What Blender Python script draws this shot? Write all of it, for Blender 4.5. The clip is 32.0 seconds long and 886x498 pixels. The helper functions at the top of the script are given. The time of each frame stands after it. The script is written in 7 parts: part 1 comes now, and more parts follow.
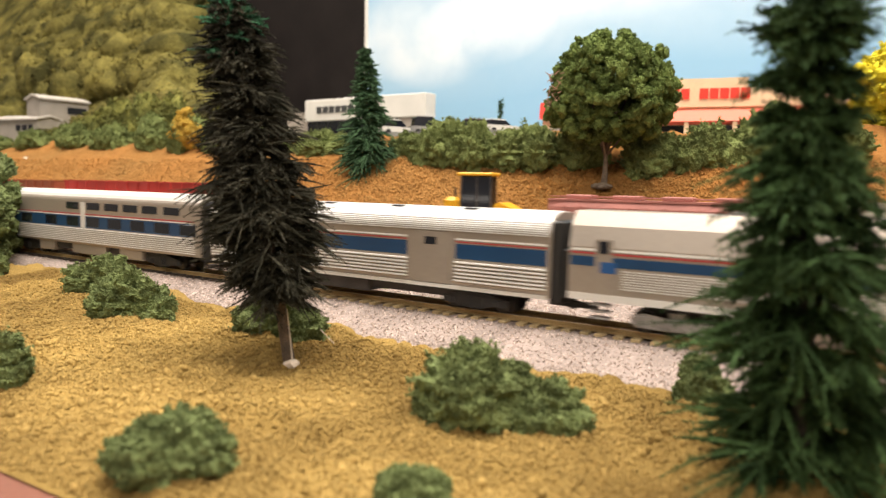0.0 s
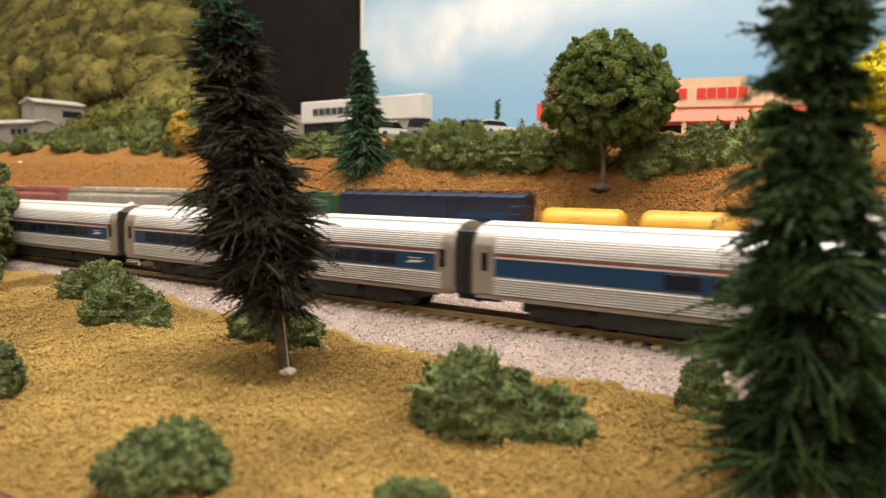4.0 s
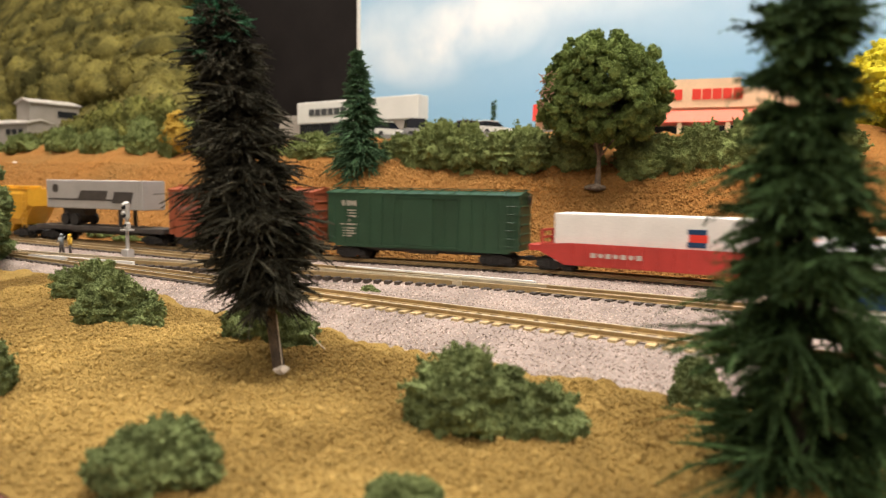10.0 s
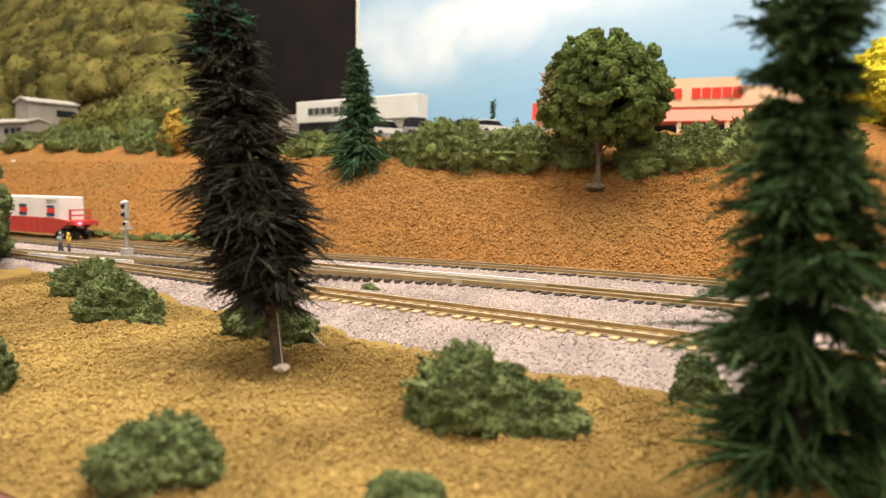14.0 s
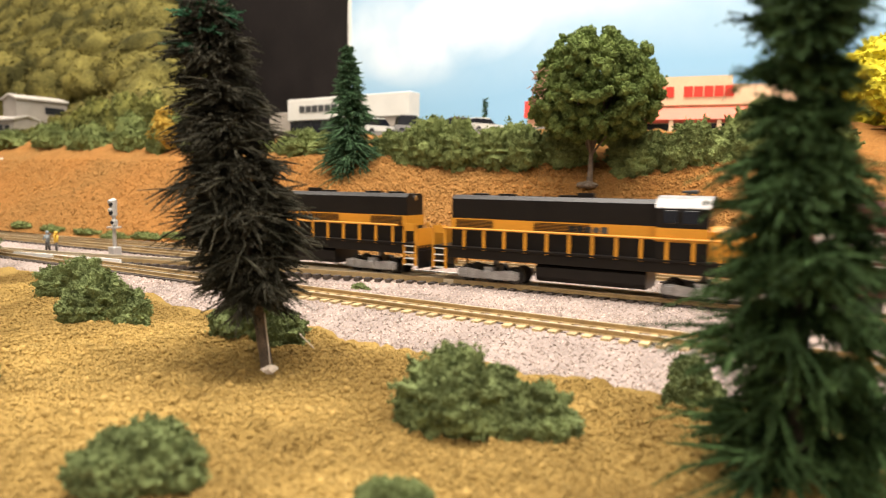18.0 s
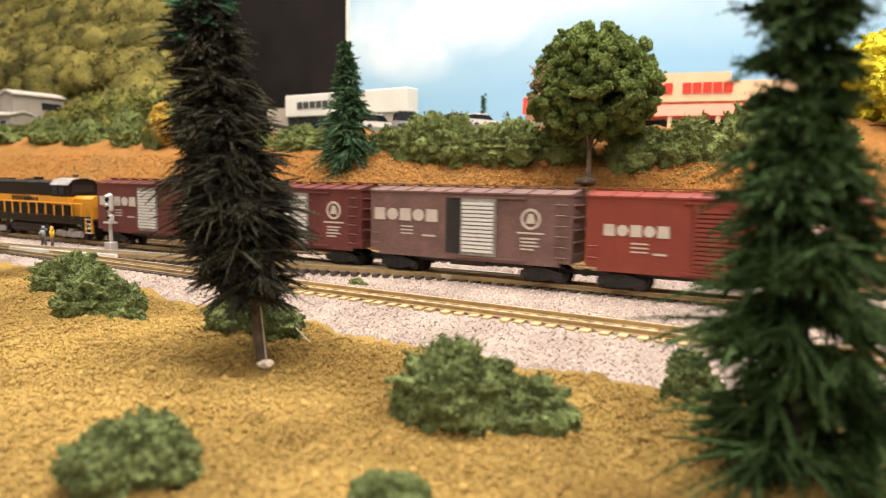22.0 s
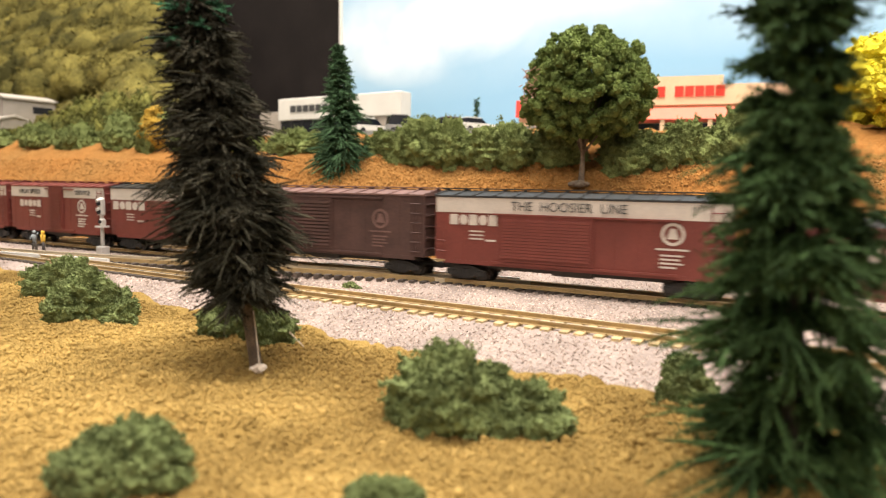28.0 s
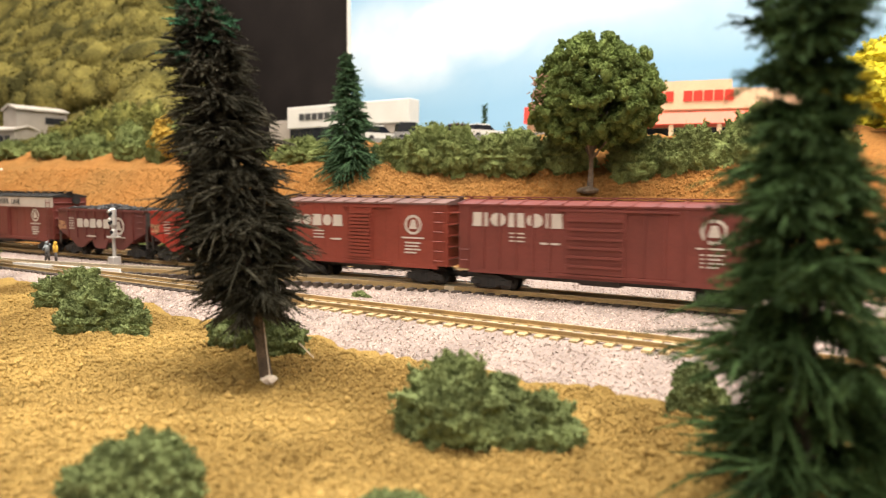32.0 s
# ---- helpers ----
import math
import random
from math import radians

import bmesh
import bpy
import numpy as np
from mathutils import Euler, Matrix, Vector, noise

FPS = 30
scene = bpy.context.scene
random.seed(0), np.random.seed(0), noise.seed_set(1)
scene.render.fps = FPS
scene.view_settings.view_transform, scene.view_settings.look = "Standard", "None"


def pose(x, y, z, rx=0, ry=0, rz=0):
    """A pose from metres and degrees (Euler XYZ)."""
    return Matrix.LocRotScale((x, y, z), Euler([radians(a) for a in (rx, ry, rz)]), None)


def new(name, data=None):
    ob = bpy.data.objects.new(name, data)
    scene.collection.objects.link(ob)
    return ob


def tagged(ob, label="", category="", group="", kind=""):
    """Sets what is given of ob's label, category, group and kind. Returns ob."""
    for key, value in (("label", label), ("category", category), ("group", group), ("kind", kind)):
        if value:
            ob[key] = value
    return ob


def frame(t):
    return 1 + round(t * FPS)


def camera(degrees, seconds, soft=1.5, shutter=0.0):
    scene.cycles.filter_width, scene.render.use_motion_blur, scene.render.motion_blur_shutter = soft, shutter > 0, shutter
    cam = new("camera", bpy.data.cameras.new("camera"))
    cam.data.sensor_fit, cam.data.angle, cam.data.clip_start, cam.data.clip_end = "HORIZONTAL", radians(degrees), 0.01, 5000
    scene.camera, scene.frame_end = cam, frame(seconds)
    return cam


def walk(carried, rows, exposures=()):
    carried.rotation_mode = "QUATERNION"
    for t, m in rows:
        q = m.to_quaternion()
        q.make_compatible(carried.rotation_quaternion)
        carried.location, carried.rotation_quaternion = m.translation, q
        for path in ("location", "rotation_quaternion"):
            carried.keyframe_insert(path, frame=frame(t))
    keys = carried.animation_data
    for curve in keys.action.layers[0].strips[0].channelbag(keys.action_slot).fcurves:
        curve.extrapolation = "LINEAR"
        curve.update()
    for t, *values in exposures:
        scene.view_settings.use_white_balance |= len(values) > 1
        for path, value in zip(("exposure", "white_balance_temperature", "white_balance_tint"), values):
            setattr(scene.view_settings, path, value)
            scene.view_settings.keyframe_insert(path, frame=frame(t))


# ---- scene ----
# ---------------------------------------------------------------- camera
# A hand-held phone just outside the front edge of an N scale layout; the top of the rail is z = 0.
# rows: seconds, x, y, z in metres, pitch, roll, yaw in degrees
PATH = [
    (0, -0.00002, -0.00274, 0.03600, -5.495, 1.172, 0.670),
    (0.5, 0.00001, -0.00224, 0.03644, -5.448, 1.059, 0.710),
    (1, 0.00015, -0.00205, 0.03682, -5.384, 0.914, 0.801),
    (1.5, -0.00012, -0.00187, 0.03671, -5.419, 0.878, 0.921),
    (2, -0.00029, -0.00172, 0.03611, -5.404, 0.994, 0.793),
    (2.5, -0.00008, -0.00131, 0.03611, -5.487, 0.996, 0.776),
    (3, 0.00011, -0.00169, 0.03672, -5.359, 0.831, 0.730),
    (3.5, 0.00000, -0.00052, 0.03701, -5.385, 0.709, 0.498),
    (5.5, -0.00012, -0.00073, 0.03600, -5.638, 0.909, 0.558),
    (6, 0.00041, -0.00027, 0.03664, -5.547, 0.672, 0.465),
    (6.5, 0.00004, 0.00010, 0.03585, -5.574, 0.939, 0.271),
    (7, -0.00029, -0.00016, 0.03548, -5.617, 1.014, 0.254),
    (7.5, 0.00022, -0.00012, 0.03620, -5.521, 0.854, 0.164),
    (8, 0.00020, -0.00017, 0.03601, -5.508, 0.893, 0.137),
    (8.5, 0.00044, -0.00039, 0.03669, -5.480, 0.596, 0.077),
    (9, 0.00095, 0.00017, 0.03721, -5.273, 0.490, -0.112),
    (9.5, 0.00079, -0.00041, 0.03680, -5.237, 0.585, 0.093),
    (10, 0.00054, -0.00049, 0.03604, -5.314, 0.840, 0.191),
    (10.5, 0.00041, -0.00081, 0.03611, -5.452, 0.840, 0.290),
    (11, 0.00042, -0.00033, 0.03609, -5.535, 0.846, 0.276),
    (11.5, 0.00050, 0.00014, 0.03608, -5.425, 0.898, 0.139),
    (12, 0.00043, 0.00003, 0.03585, -5.437, 0.959, 0.092),
    (12.5, 0.00016, 0.00029, 0.03552, -5.360, 1.144, -0.112),
    (13, 0.00034, 0.00058, 0.03503, -5.437, 1.248, -0.089),
    (13.5, 0.00000, 0.00000, 0.03497, -5.366, 1.109, 0.000),
    (14, 0.00011, -0.00018, 0.03558, -5.346, 0.864, 0.091),
    (14.5, 0.00001, 0.00015, 0.03603, -5.272, 0.777, 0.203),
    (16.5, 0.00032, 0.00068, 0.03558, -5.371, 0.831, -0.216),
    (17, 0.00027, 0.00179, 0.03527, -5.541, 1.028, -0.330),
    (17.5, 0.00023, 0.00186, 0.03533, -5.505, 1.038, -0.520),
    (18, 0.00061, 0.00192, 0.03570, -5.488, 0.912, -0.537),
    (18.5, 0.00046, 0.00194, 0.03551, -5.507, 0.879, -0.515),
    (19, 0.00009, 0.00169, 0.03484, -5.576, 1.042, -0.426),
    (19.5, 0.00035, 0.00135, 0.03502, -5.696, 0.989, -0.282),
    (20, 0.00040, 0.00138, 0.03491, -5.686, 1.117, -0.348),
    (20.5, 0.00038, 0.00111, 0.03520, -5.629, 0.902, -0.391),
    (21, 0.00015, 0.00198, 0.03525, -5.561, 0.863, -0.471),
    (21.5, 0.00067, 0.00191, 0.03539, -5.559, 0.827, -0.574),
    (22, 0.00078, 0.00289, 0.03477, -5.698, 1.015, -0.704),
    (22.5, 0.00029, 0.00258, 0.03467, -5.861, 0.918, -0.617),
    (23, 0.00029, 0.00310, 0.03553, -5.847, 0.735, -0.791),
    (23.5, 0.00040, 0.00231, 0.03556, -5.621, 0.626, -0.669),
    (24, 0.00033, 0.00200, 0.03578, -5.487, 0.590, -0.502),
    (24.5, 0.00026, 0.00203, 0.03520, -5.512, 0.759, -0.468),
    (26.5, 0.00008, 0.00195, 0.03438, -5.427, 0.925, -0.618),
    (27, 0.00019, 0.00243, 0.03459, -5.466, 0.923, -0.750),
    (27.5, 0.00038, 0.00344, 0.03435, -5.439, 1.065, -1.023),
    (28, 0.00070, 0.00328, 0.03469, -5.393, 0.922, -1.249),
    (28.5, 0.00079, 0.00263, 0.03488, -5.430, 0.725, -1.228),
    (29, 0.00093, 0.00270, 0.03558, -5.370, 0.587, -0.923),
    (29.5, 0.00081, 0.00285, 0.03549, -5.282, 0.687, -0.832),
    (30, 0.00093, 0.00276, 0.03572, -5.228, 0.551, -0.479),
    (30.5, 0.00053, 0.00367, 0.03539, -5.180, 0.775, -0.523),
    (31, 0.00088, 0.00366, 0.03608, -5.041, 0.551, -0.579),
    (31.5, 0.00064, 0.00387, 0.03553, -5.008, 0.625, -0.695),
    (32, 0.00082, 0.00318, 0.03584, -4.954, 0.404, -0.447),
]


def held(x, y, z, pitch, roll, yaw):
    p, h, r = radians(pitch), radians(yaw), radians(roll)
    ahead = Vector((-math.sin(h) * math.cos(p), math.cos(h) * math.cos(p), math.sin(p)))
    side = Vector((math.cos(h), math.sin(h), 0))
    up = side.cross(ahead)
    right = math.cos(r) * side + math.sin(r) * up
    top = -math.sin(r) * side + math.cos(r) * up
    turn = Matrix((right, top, -ahead)).transposed().to_4x4()
    return Matrix.Translation((x, y, z)) @ turn


cam = camera(66.5, 32.0, soft=1.2, shutter=0.5)
cam.data.dof.use_dof, cam.data.dof.focus_distance, cam.data.dof.aperture_fstop = True, 0.23, 21.0
walk(cam, [(t, held(*row)) for t, *row in PATH], exposures=[(0, 0.01), (1, -0.09), (3, -0.27), (5.5, -0.51), (7, -0.61), (8, -0.51), (9, -0.44), (10, -0.31), (11.5, -0.23), (13, -0.17), (14.5, -0.09), (16.5, 0.06), (18, 0.11), (24, 0.11), (31, 0.19), (32, 0.19)])

# ---------------------------------------------------------------- light
# A club room lit by flat ceiling panels; a little light comes back from the white walls.
world = bpy.data.worlds.new("room_air")
scene.world = world
world.use_nodes = True
world.node_tree.nodes["Background"].inputs[0].default_value = (1.0, 0.93, 0.84, 1)
world.node_tree.nodes["Background"].inputs[1].default_value = 0.25

CEILING = 1.30
LAMPS = [(0.10, 0.16, 1.2, 0.6, 44.0), (-1.15, 0.62, 1.2, 0.6, 19.0), (0.55, -1.25, 1.2, 0.6, 19.0), (-0.75, -1.10, 1.2, 0.6, 17.0)]


def panel_lamp(x, y, sx, sy, power):
    data = bpy.data.lights.new("panel_lamp", "AREA")
    data.shape, data.size, data.size_y, data.energy = "RECTANGLE", sx, sy, power
    data.color = (1.0, 0.912, 0.82)
    lamp = new("panel_lamp", data)
    lamp.matrix_world = pose(x, y, CEILING - 0.045, 0, 0, -30)


for row in LAMPS:
    panel_lamp(*row)

# ---------------------------------------------------------------- materials


def material(name, colour, rough=0.8, metal=0.0, vary=0.25, size=2.0, bump=0.0, fine=0.35, second=None, random_tint=0.0, island=0.0, spec=0.5):
    """A painted or natural surface. size: millimetres of the coarse variation; fine: millimetres of the grain; second: another colour mixed in patches."""
    m = bpy.data.materials.new(name)
    m.use_nodes = True
    nt = m.node_tree
    bsdf = nt.nodes["Principled BSDF"]
    add = nt.nodes.new
    coord = add("ShaderNodeTexCoord")

    def noise_node(mm, detail):
        n = add("ShaderNodeTexNoise")
        n.inputs["Scale"].default_value = 1000.0 / mm
        n.inputs["Detail"].default_value = detail
        nt.links.new(coord.outputs["Object"], n.inputs["Vector"])
        return n

    coarse, grain = noise_node(size, 4), noise_node(fine, 3)
    ramp = add("ShaderNodeMapRange")
    ramp.inputs["From Min"].default_value, ramp.inputs["From Max"].default_value = 0.36, 0.64
    nt.links.new(coarse.outputs["Fac"], ramp.inputs["Value"])
    mix = add("ShaderNodeMix")
    mix.data_type = "RGBA"
    low = [c * (1 - vary) for c in colour]
    high = [min(1.0, c * (1 + vary)) for c in (second or colour)]
    mix.inputs["A"].default_value, mix.inputs["B"].default_value = (*low, 1), (*high, 1)
    nt.links.new(ramp.outputs["Result"], mix.inputs["Factor"])
    hsv = add("ShaderNodeHueSaturation")
    nt.links.new(mix.outputs["Result"], hsv.inputs["Color"])
    value = add("ShaderNodeMapRange")
    value.inputs["From Min"].default_value, value.inputs["From Max"].default_value = 0.3, 0.7
    value.inputs["To Min"].default_value, value.inputs["To Max"].default_value = 1 - vary, 1 + vary
    nt.links.new(grain.outputs["Fac"], value.inputs["Value"])
    last = value.outputs["Result"]
    for amount, socket in ((random_tint, "object"), (island, "island")):
        if amount:
            source = add("ShaderNodeObjectInfo").outputs["Random"] if socket == "object" else add("ShaderNodeNewGeometry").outputs["Random Per Island"]
            r = add("ShaderNodeMapRange")
            r.inputs["To Min"].default_value, r.inputs["To Max"].default_value = 1 - amount, 1 + amount
            nt.links.new(source, r.inputs["Value"])
            times = add("ShaderNodeMath")
            times.operation = "MULTIPLY"
            nt.links.new(last, times.inputs[0])
            nt.links.new(r.outputs["Result"], times.inputs[1])
            last = times.outputs["Value"]
    nt.links.new(last, hsv.inputs["Value"])
    nt.links.new(hsv.outputs["Color"], bsdf.inputs["Base Color"])
    bsdf.inputs["Roughness"].default_value, bsdf.inputs["Metallic"].default_value = rough, metal
    bsdf.inputs["Specular IOR Level"].default_value = spec
    if bump:
        b = add("ShaderNodeBump")
        b.inputs["Strength"].default_value = min(1.0, bump)
        b.inputs["Distance"].default_value = 0.0004 * bump
        nt.links.new(grain.outputs["Fac"], b.inputs["Height"])
        nt.links.new(b.outputs["Normal"], bsdf.inputs["Normal"])
    return m


def glow(name, colour, strength):
    m = material(name, colour, 0.3)
    b = m.node_tree.nodes["Principled BSDF"]
    b.inputs["Emission Color"].default_value, b.inputs["Emission Strength"].default_value = (*colour, 1), strength
    return m


GRASS = material("ochre_ground_foam", (0.215, 0.136, 0.040), 0.95, vary=0.22, size=48, fine=0.5, bump=1.5, second=(0.305, 0.202, 0.062), spec=0.1)
GRASS_BIT = material("ochre_foam_crumb", (0.236, 0.148, 0.044), 0.95, vary=0.2, size=48, fine=0.6, island=0.15, second=(0.345, 0.234, 0.076), spec=0.1)
BANK = material("rust_brown_ground_foam", (0.27, 0.142, 0.044), 0.95, vary=0.15, size=110, fine=0.9, bump=1.5, second=(0.25, 0.112, 0.030), spec=0.1)
BANK_BIT = material("rust_foam_crumb", (0.325, 0.180, 0.060), 0.95, vary=0.18, size=70, fine=0.6, island=0.18, second=(0.285, 0.134, 0.037), spec=0.1)
BALLAST = material("grey_pink_ballast_bed", (0.28, 0.226, 0.199), 0.9, vary=0.2, size=20, fine=0.8, bump=0.8, spec=0.2)
STONE = material("grey_pink_ballast_stone", (0.425, 0.340, 0.292), 0.85, vary=0.12, size=40, fine=0.5, island=0.4, spec=0.2)
LOT = material("grey_lot", (0.25, 0.24, 0.22), 0.9, vary=0.15, size=30, fine=1.5)
RAIL_OLD = material("bronze_brown_rail_side", (0.40, 0.28, 0.13), 0.5, metal=0.25, vary=0.15, size=8, fine=0.5)
RAIL_TOP = material("worn_nickel_rail_top", (0.70, 0.60, 0.43), 0.38, metal=0.5, vary=0.1, size=6, fine=0.4)
TIE = material("dark_brown_plastic_tie", (0.06, 0.045, 0.035), 0.7, vary=0.25, size=3, fine=0.4, random_tint=0.25)
TIE_PALE = material("tan_painted_tie", (0.52, 0.39, 0.20), 0.8, vary=0.2, size=3, fine=0.4, random_tint=0.2)
BUSH = material("mid_green_clump_foam", (0.152, 0.186, 0.072), 0.95, vary=0.25, size=7, fine=0.45, island=0.15, bump=2.2, spec=0.1)
BUSH_DULL = material("dull_olive_clump_foam", (0.146, 0.176, 0.060), 0.95, vary=0.25, size=12, fine=0.7, island=0.15, bump=3.0, spec=0.1)
HILL = material("olive_hill_foliage_foam", (0.062, 0.058, 0.017), 0.95, vary=0.3, size=40, fine=3.0, island=0.12, bump=7.0, second=(0.145, 0.123, 0.033), spec=0.1)
LEAF = material("spring_green_leaf_foam", (0.120, 0.168, 0.046), 0.9, vary=0.25, size=10, fine=0.6, island=0.24, bump=2.0, second=(0.150, 0.196, 0.058), spec=0.1)
HILL_BUSH = material("olive_green_shrub_foam", (0.080, 0.090, 0.026), 0.95, vary=0.3, size=16, fine=1.6, island=0.15, bump=4.0, second=(0.140, 0.138, 0.036), spec=0.1)
YELLOW_LEAF = material("golden_autumn_foam", (0.40, 0.26, 0.045), 0.95, vary=0.25, size=6, fine=0.7, island=0.12, spec=0.1, bump=2.5)
YELLOW_GREEN = material("bright_yellow_green_foam", (0.58, 0.50, 0.04), 0.95, vary=0.2, size=6, fine=0.6, island=0.25, spec=0.1)
NEEDLE_DARK = material("blackish_green_needles", (0.024, 0.023, 0.015), 0.85, vary=0.3, size=7, fine=0.5, island=0.5, second=(0.056, 0.052, 0.037), spec=0.04)
NEEDLE_TIP = material("dull_green_needles", (0.03, 0.055, 0.032), 0.8, vary=0.25, size=6, fine=0.5, island=0.5, second=(0.035, 0.12, 0.06), spec=0.08)
NEEDLE_GREEN = material("deep_green_needles", (0.022, 0.044, 0.014), 0.8, vary=0.3, size=8, fine=0.5, island=0.45, second=(0.052, 0.092, 0.033), spec=0.08)
NEEDLE_BLUE = material("blue_green_needles", (0.05, 0.096, 0.045), 0.8, vary=0.25, size=6, fine=0.5, island=0.45, spec=0.08)
TWIG = material("pinkish_bare_twig", (0.34, 0.19, 0.13), 0.85, vary=0.2, size=3, fine=0.4)
BARK_DARK = material("blackish_stem", (0.045, 0.036, 0.028), 0.85, vary=0.3, size=3, fine=0.4, bump=0.6)
BARK_BROWN = material("twisted_brown_bark", (0.105, 0.072, 0.046), 0.85, vary=0.35, size=3, fine=0.4, bump=0.8)
BARK = material("grey_brown_bark", (0.16, 0.12, 0.085), 0.85, vary=0.3, size=3, fine=0.4, bump=0.6)
GLUE = material("dried_white_glue", (0.60, 0.50, 0.40), 0.25, vary=0.1, size=3, fine=0.5)
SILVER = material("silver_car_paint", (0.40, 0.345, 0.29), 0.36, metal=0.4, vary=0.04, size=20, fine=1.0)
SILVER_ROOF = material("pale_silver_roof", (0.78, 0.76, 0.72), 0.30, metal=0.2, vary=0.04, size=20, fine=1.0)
STRIPE_BLUE = material("dark_blue_stripe", (0.012, 0.052, 0.128), 0.35, vary=0.06, size=10, fine=1.0)
STRIPE_RED = material("red_stripe", (0.42, 0.06, 0.06), 0.4, vary=0.05, size=10, fine=1.0)
# also colours the coach flutes, as painted light on the ribs
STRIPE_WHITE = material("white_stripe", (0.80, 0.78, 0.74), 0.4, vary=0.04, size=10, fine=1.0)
DARK_GLASS = material("dark_window_glass", (0.012, 0.014, 0.02), 0.08, vary=0.05, size=10, fine=1.0)
BLACK = material("black_plastic", (0.018, 0.017, 0.016), 0.55, vary=0.2, size=5, fine=0.6)
TRUCK_GREY = material("grey_truck_frame", (0.30, 0.285, 0.27), 0.5, metal=0.25, vary=0.2, size=4, fine=0.5)
WHEEL = material("dark_steel_wheel", (0.06, 0.055, 0.05), 0.4, metal=0.7, vary=0.15, size=3, fine=0.4)
UNDER = material("underframe_grey_brown", (0.05, 0.042, 0.036), 0.7, vary=0.2, size=5, fine=0.6)
BOX_RED = material("oxide_red_paint", (0.155, 0.035, 0.026), 0.5, vary=0.10, size=14, fine=0.8)
BOX_BROWN = material("maroon_brown_paint", (0.125, 0.033, 0.028), 0.5, vary=0.10, size=14, fine=0.8)
BOX_DULL = material("weathered_grey_brown_paint", (0.155, 0.085, 0.072), 0.65, vary=0.15, size=10, fine=0.8)
BOX_DARK = material("dark_weathered_brown_paint", (0.066, 0.031, 0.025), 0.65, vary=0.18, size=10, fine=0.8)
BOX_BRIGHT = material("bright_oxide_red_paint", (0.22, 0.042, 0.026), 0.45, vary=0.08, size=14, fine=0.8)
HOPPER_RED = material("bright_red_paint", (0.36, 0.035, 0.022), 0.45, vary=0.08, size=14, fine=0.8)
RUST = material("rust_streaks", (0.45, 0.24, 0.13), 0.8, vary=0.4, size=1.2, fine=0.5)
COAL = material("black_coal", (0.016, 0.015, 0.015), 0.5, vary=0.3, size=3, fine=0.6, island=0.3)
PRINT = material("white_print", (0.52, 0.46, 0.40), 0.5, vary=0.06, size=4, fine=0.5)
PRINT_DARK = material("dark_print", (0.05, 0.05, 0.05), 0.5, vary=0.06, size=4, fine=0.5)
ORANGE = material("golden_orange_paint", (0.62, 0.27, 0.022), 0.42, vary=0.06, size=14, fine=0.8)
LOCO_BLACK = material("loco_black_paint", (0.009, 0.007, 0.006), 0.38, vary=0.15, size=14, fine=0.8, spec=0.3)
FREIGHT_YELLOW = material("warm_yellow_paint", (0.66, 0.34, 0.025), 0.45, vary=0.08, size=14, fine=0.8)
FREIGHT_GREEN = material("dark_green_paint", (0.022, 0.06, 0.03), 0.45, vary=0.10, size=14, fine=0.8)
HOPPER_GREEN = material("mid_green_paint", (0.05525, 0.1235, 0.05525), 0.5, vary=0.10, size=14, fine=0.8)
FREIGHT_RED = material("rust_orange_paint", (0.30, 0.075, 0.032), 0.5, vary=0.10, size=14, fine=0.8)
PINK_RED = material("faded_red_paint", (0.34, 0.13, 0.105), 0.6, vary=0.12, size=12, fine=0.8)
BEIGE_GREY = material("grey_beige_paint", (0.40, 0.36, 0.29), 0.6, vary=0.10, size=12, fine=0.8)
NAVY = material("navy_paint", (0.022, 0.028, 0.055), 0.45, vary=0.10, size=12, fine=0.8)
TANK_WHITE = material("glossy_white_tank", (0.80, 0.78, 0.74), 0.3, vary=0.05, size=14, fine=0.8)
BRIGHT_BLUE = material("bright_blue_paint", (0.02, 0.09, 0.26), 0.4, vary=0.05, size=10, fine=0.8)
WELL_RED = material("well_car_red_paint", (0.46, 0.045, 0.035), 0.45, vary=0.08, size=12, fine=0.8)
CONTAINER = material("white_container_paint", (0.8, 0.77, 0.72), 0.45, vary=0.05, size=14, fine=0.8)
TRAILER_GREY = material("grey_trailer_skin", (0.42, 0.40, 0.38), 0.45, metal=0.2, vary=0.06, size=14, fine=0.8)
LOADER_YELLOW = material("loader_yellow_paint", (0.72, 0.36, 0.012), 0.4, vary=0.06, size=8, fine=0.6)
WALL_WHITE = material("warm_white_wall_panel", (0.66, 0.63, 0.57), 0.6, vary=0.04, size=20, fine=1.0)
WALL_TAN = material("grey_tan_wall", (0.36, 0.31, 0.26), 0.7, vary=0.08, size=20, fine=1.0)
WALL_PEACH = material("peach_wall_panel", (0.80, 0.55, 0.34), 0.6, vary=0.05, size=20, fine=1.0)
SIGN_RED = material("orange_red_sign_paint", (0.72, 0.045, 0.025), 0.45, vary=0.05, size=10, fine=0.8)
AWNING = material("orange_red_awning", (0.80, 0.13, 0.07), 0.5, vary=0.05, size=14, fine=0.8)
HOUSE_GREY = material("grey_clapboard", (0.27, 0.24, 0.205), 0.7, vary=0.08, size=12, fine=0.8)
HOUSE_ROOF = material("pale_grey_roof", (0.47, 0.43, 0.38), 0.6, vary=0.08, size=12, fine=0.8)
CURTAIN = material("dark_brown_black_board", (0.014, 0.011, 0.010), 0.8, vary=0.15, size=60, fine=2.0, spec=0.1)
FASCIA = material("red_brown_painted_fascia", (0.19, 0.070, 0.042), 0.6, vary=0.12, size=25, fine=1.5)
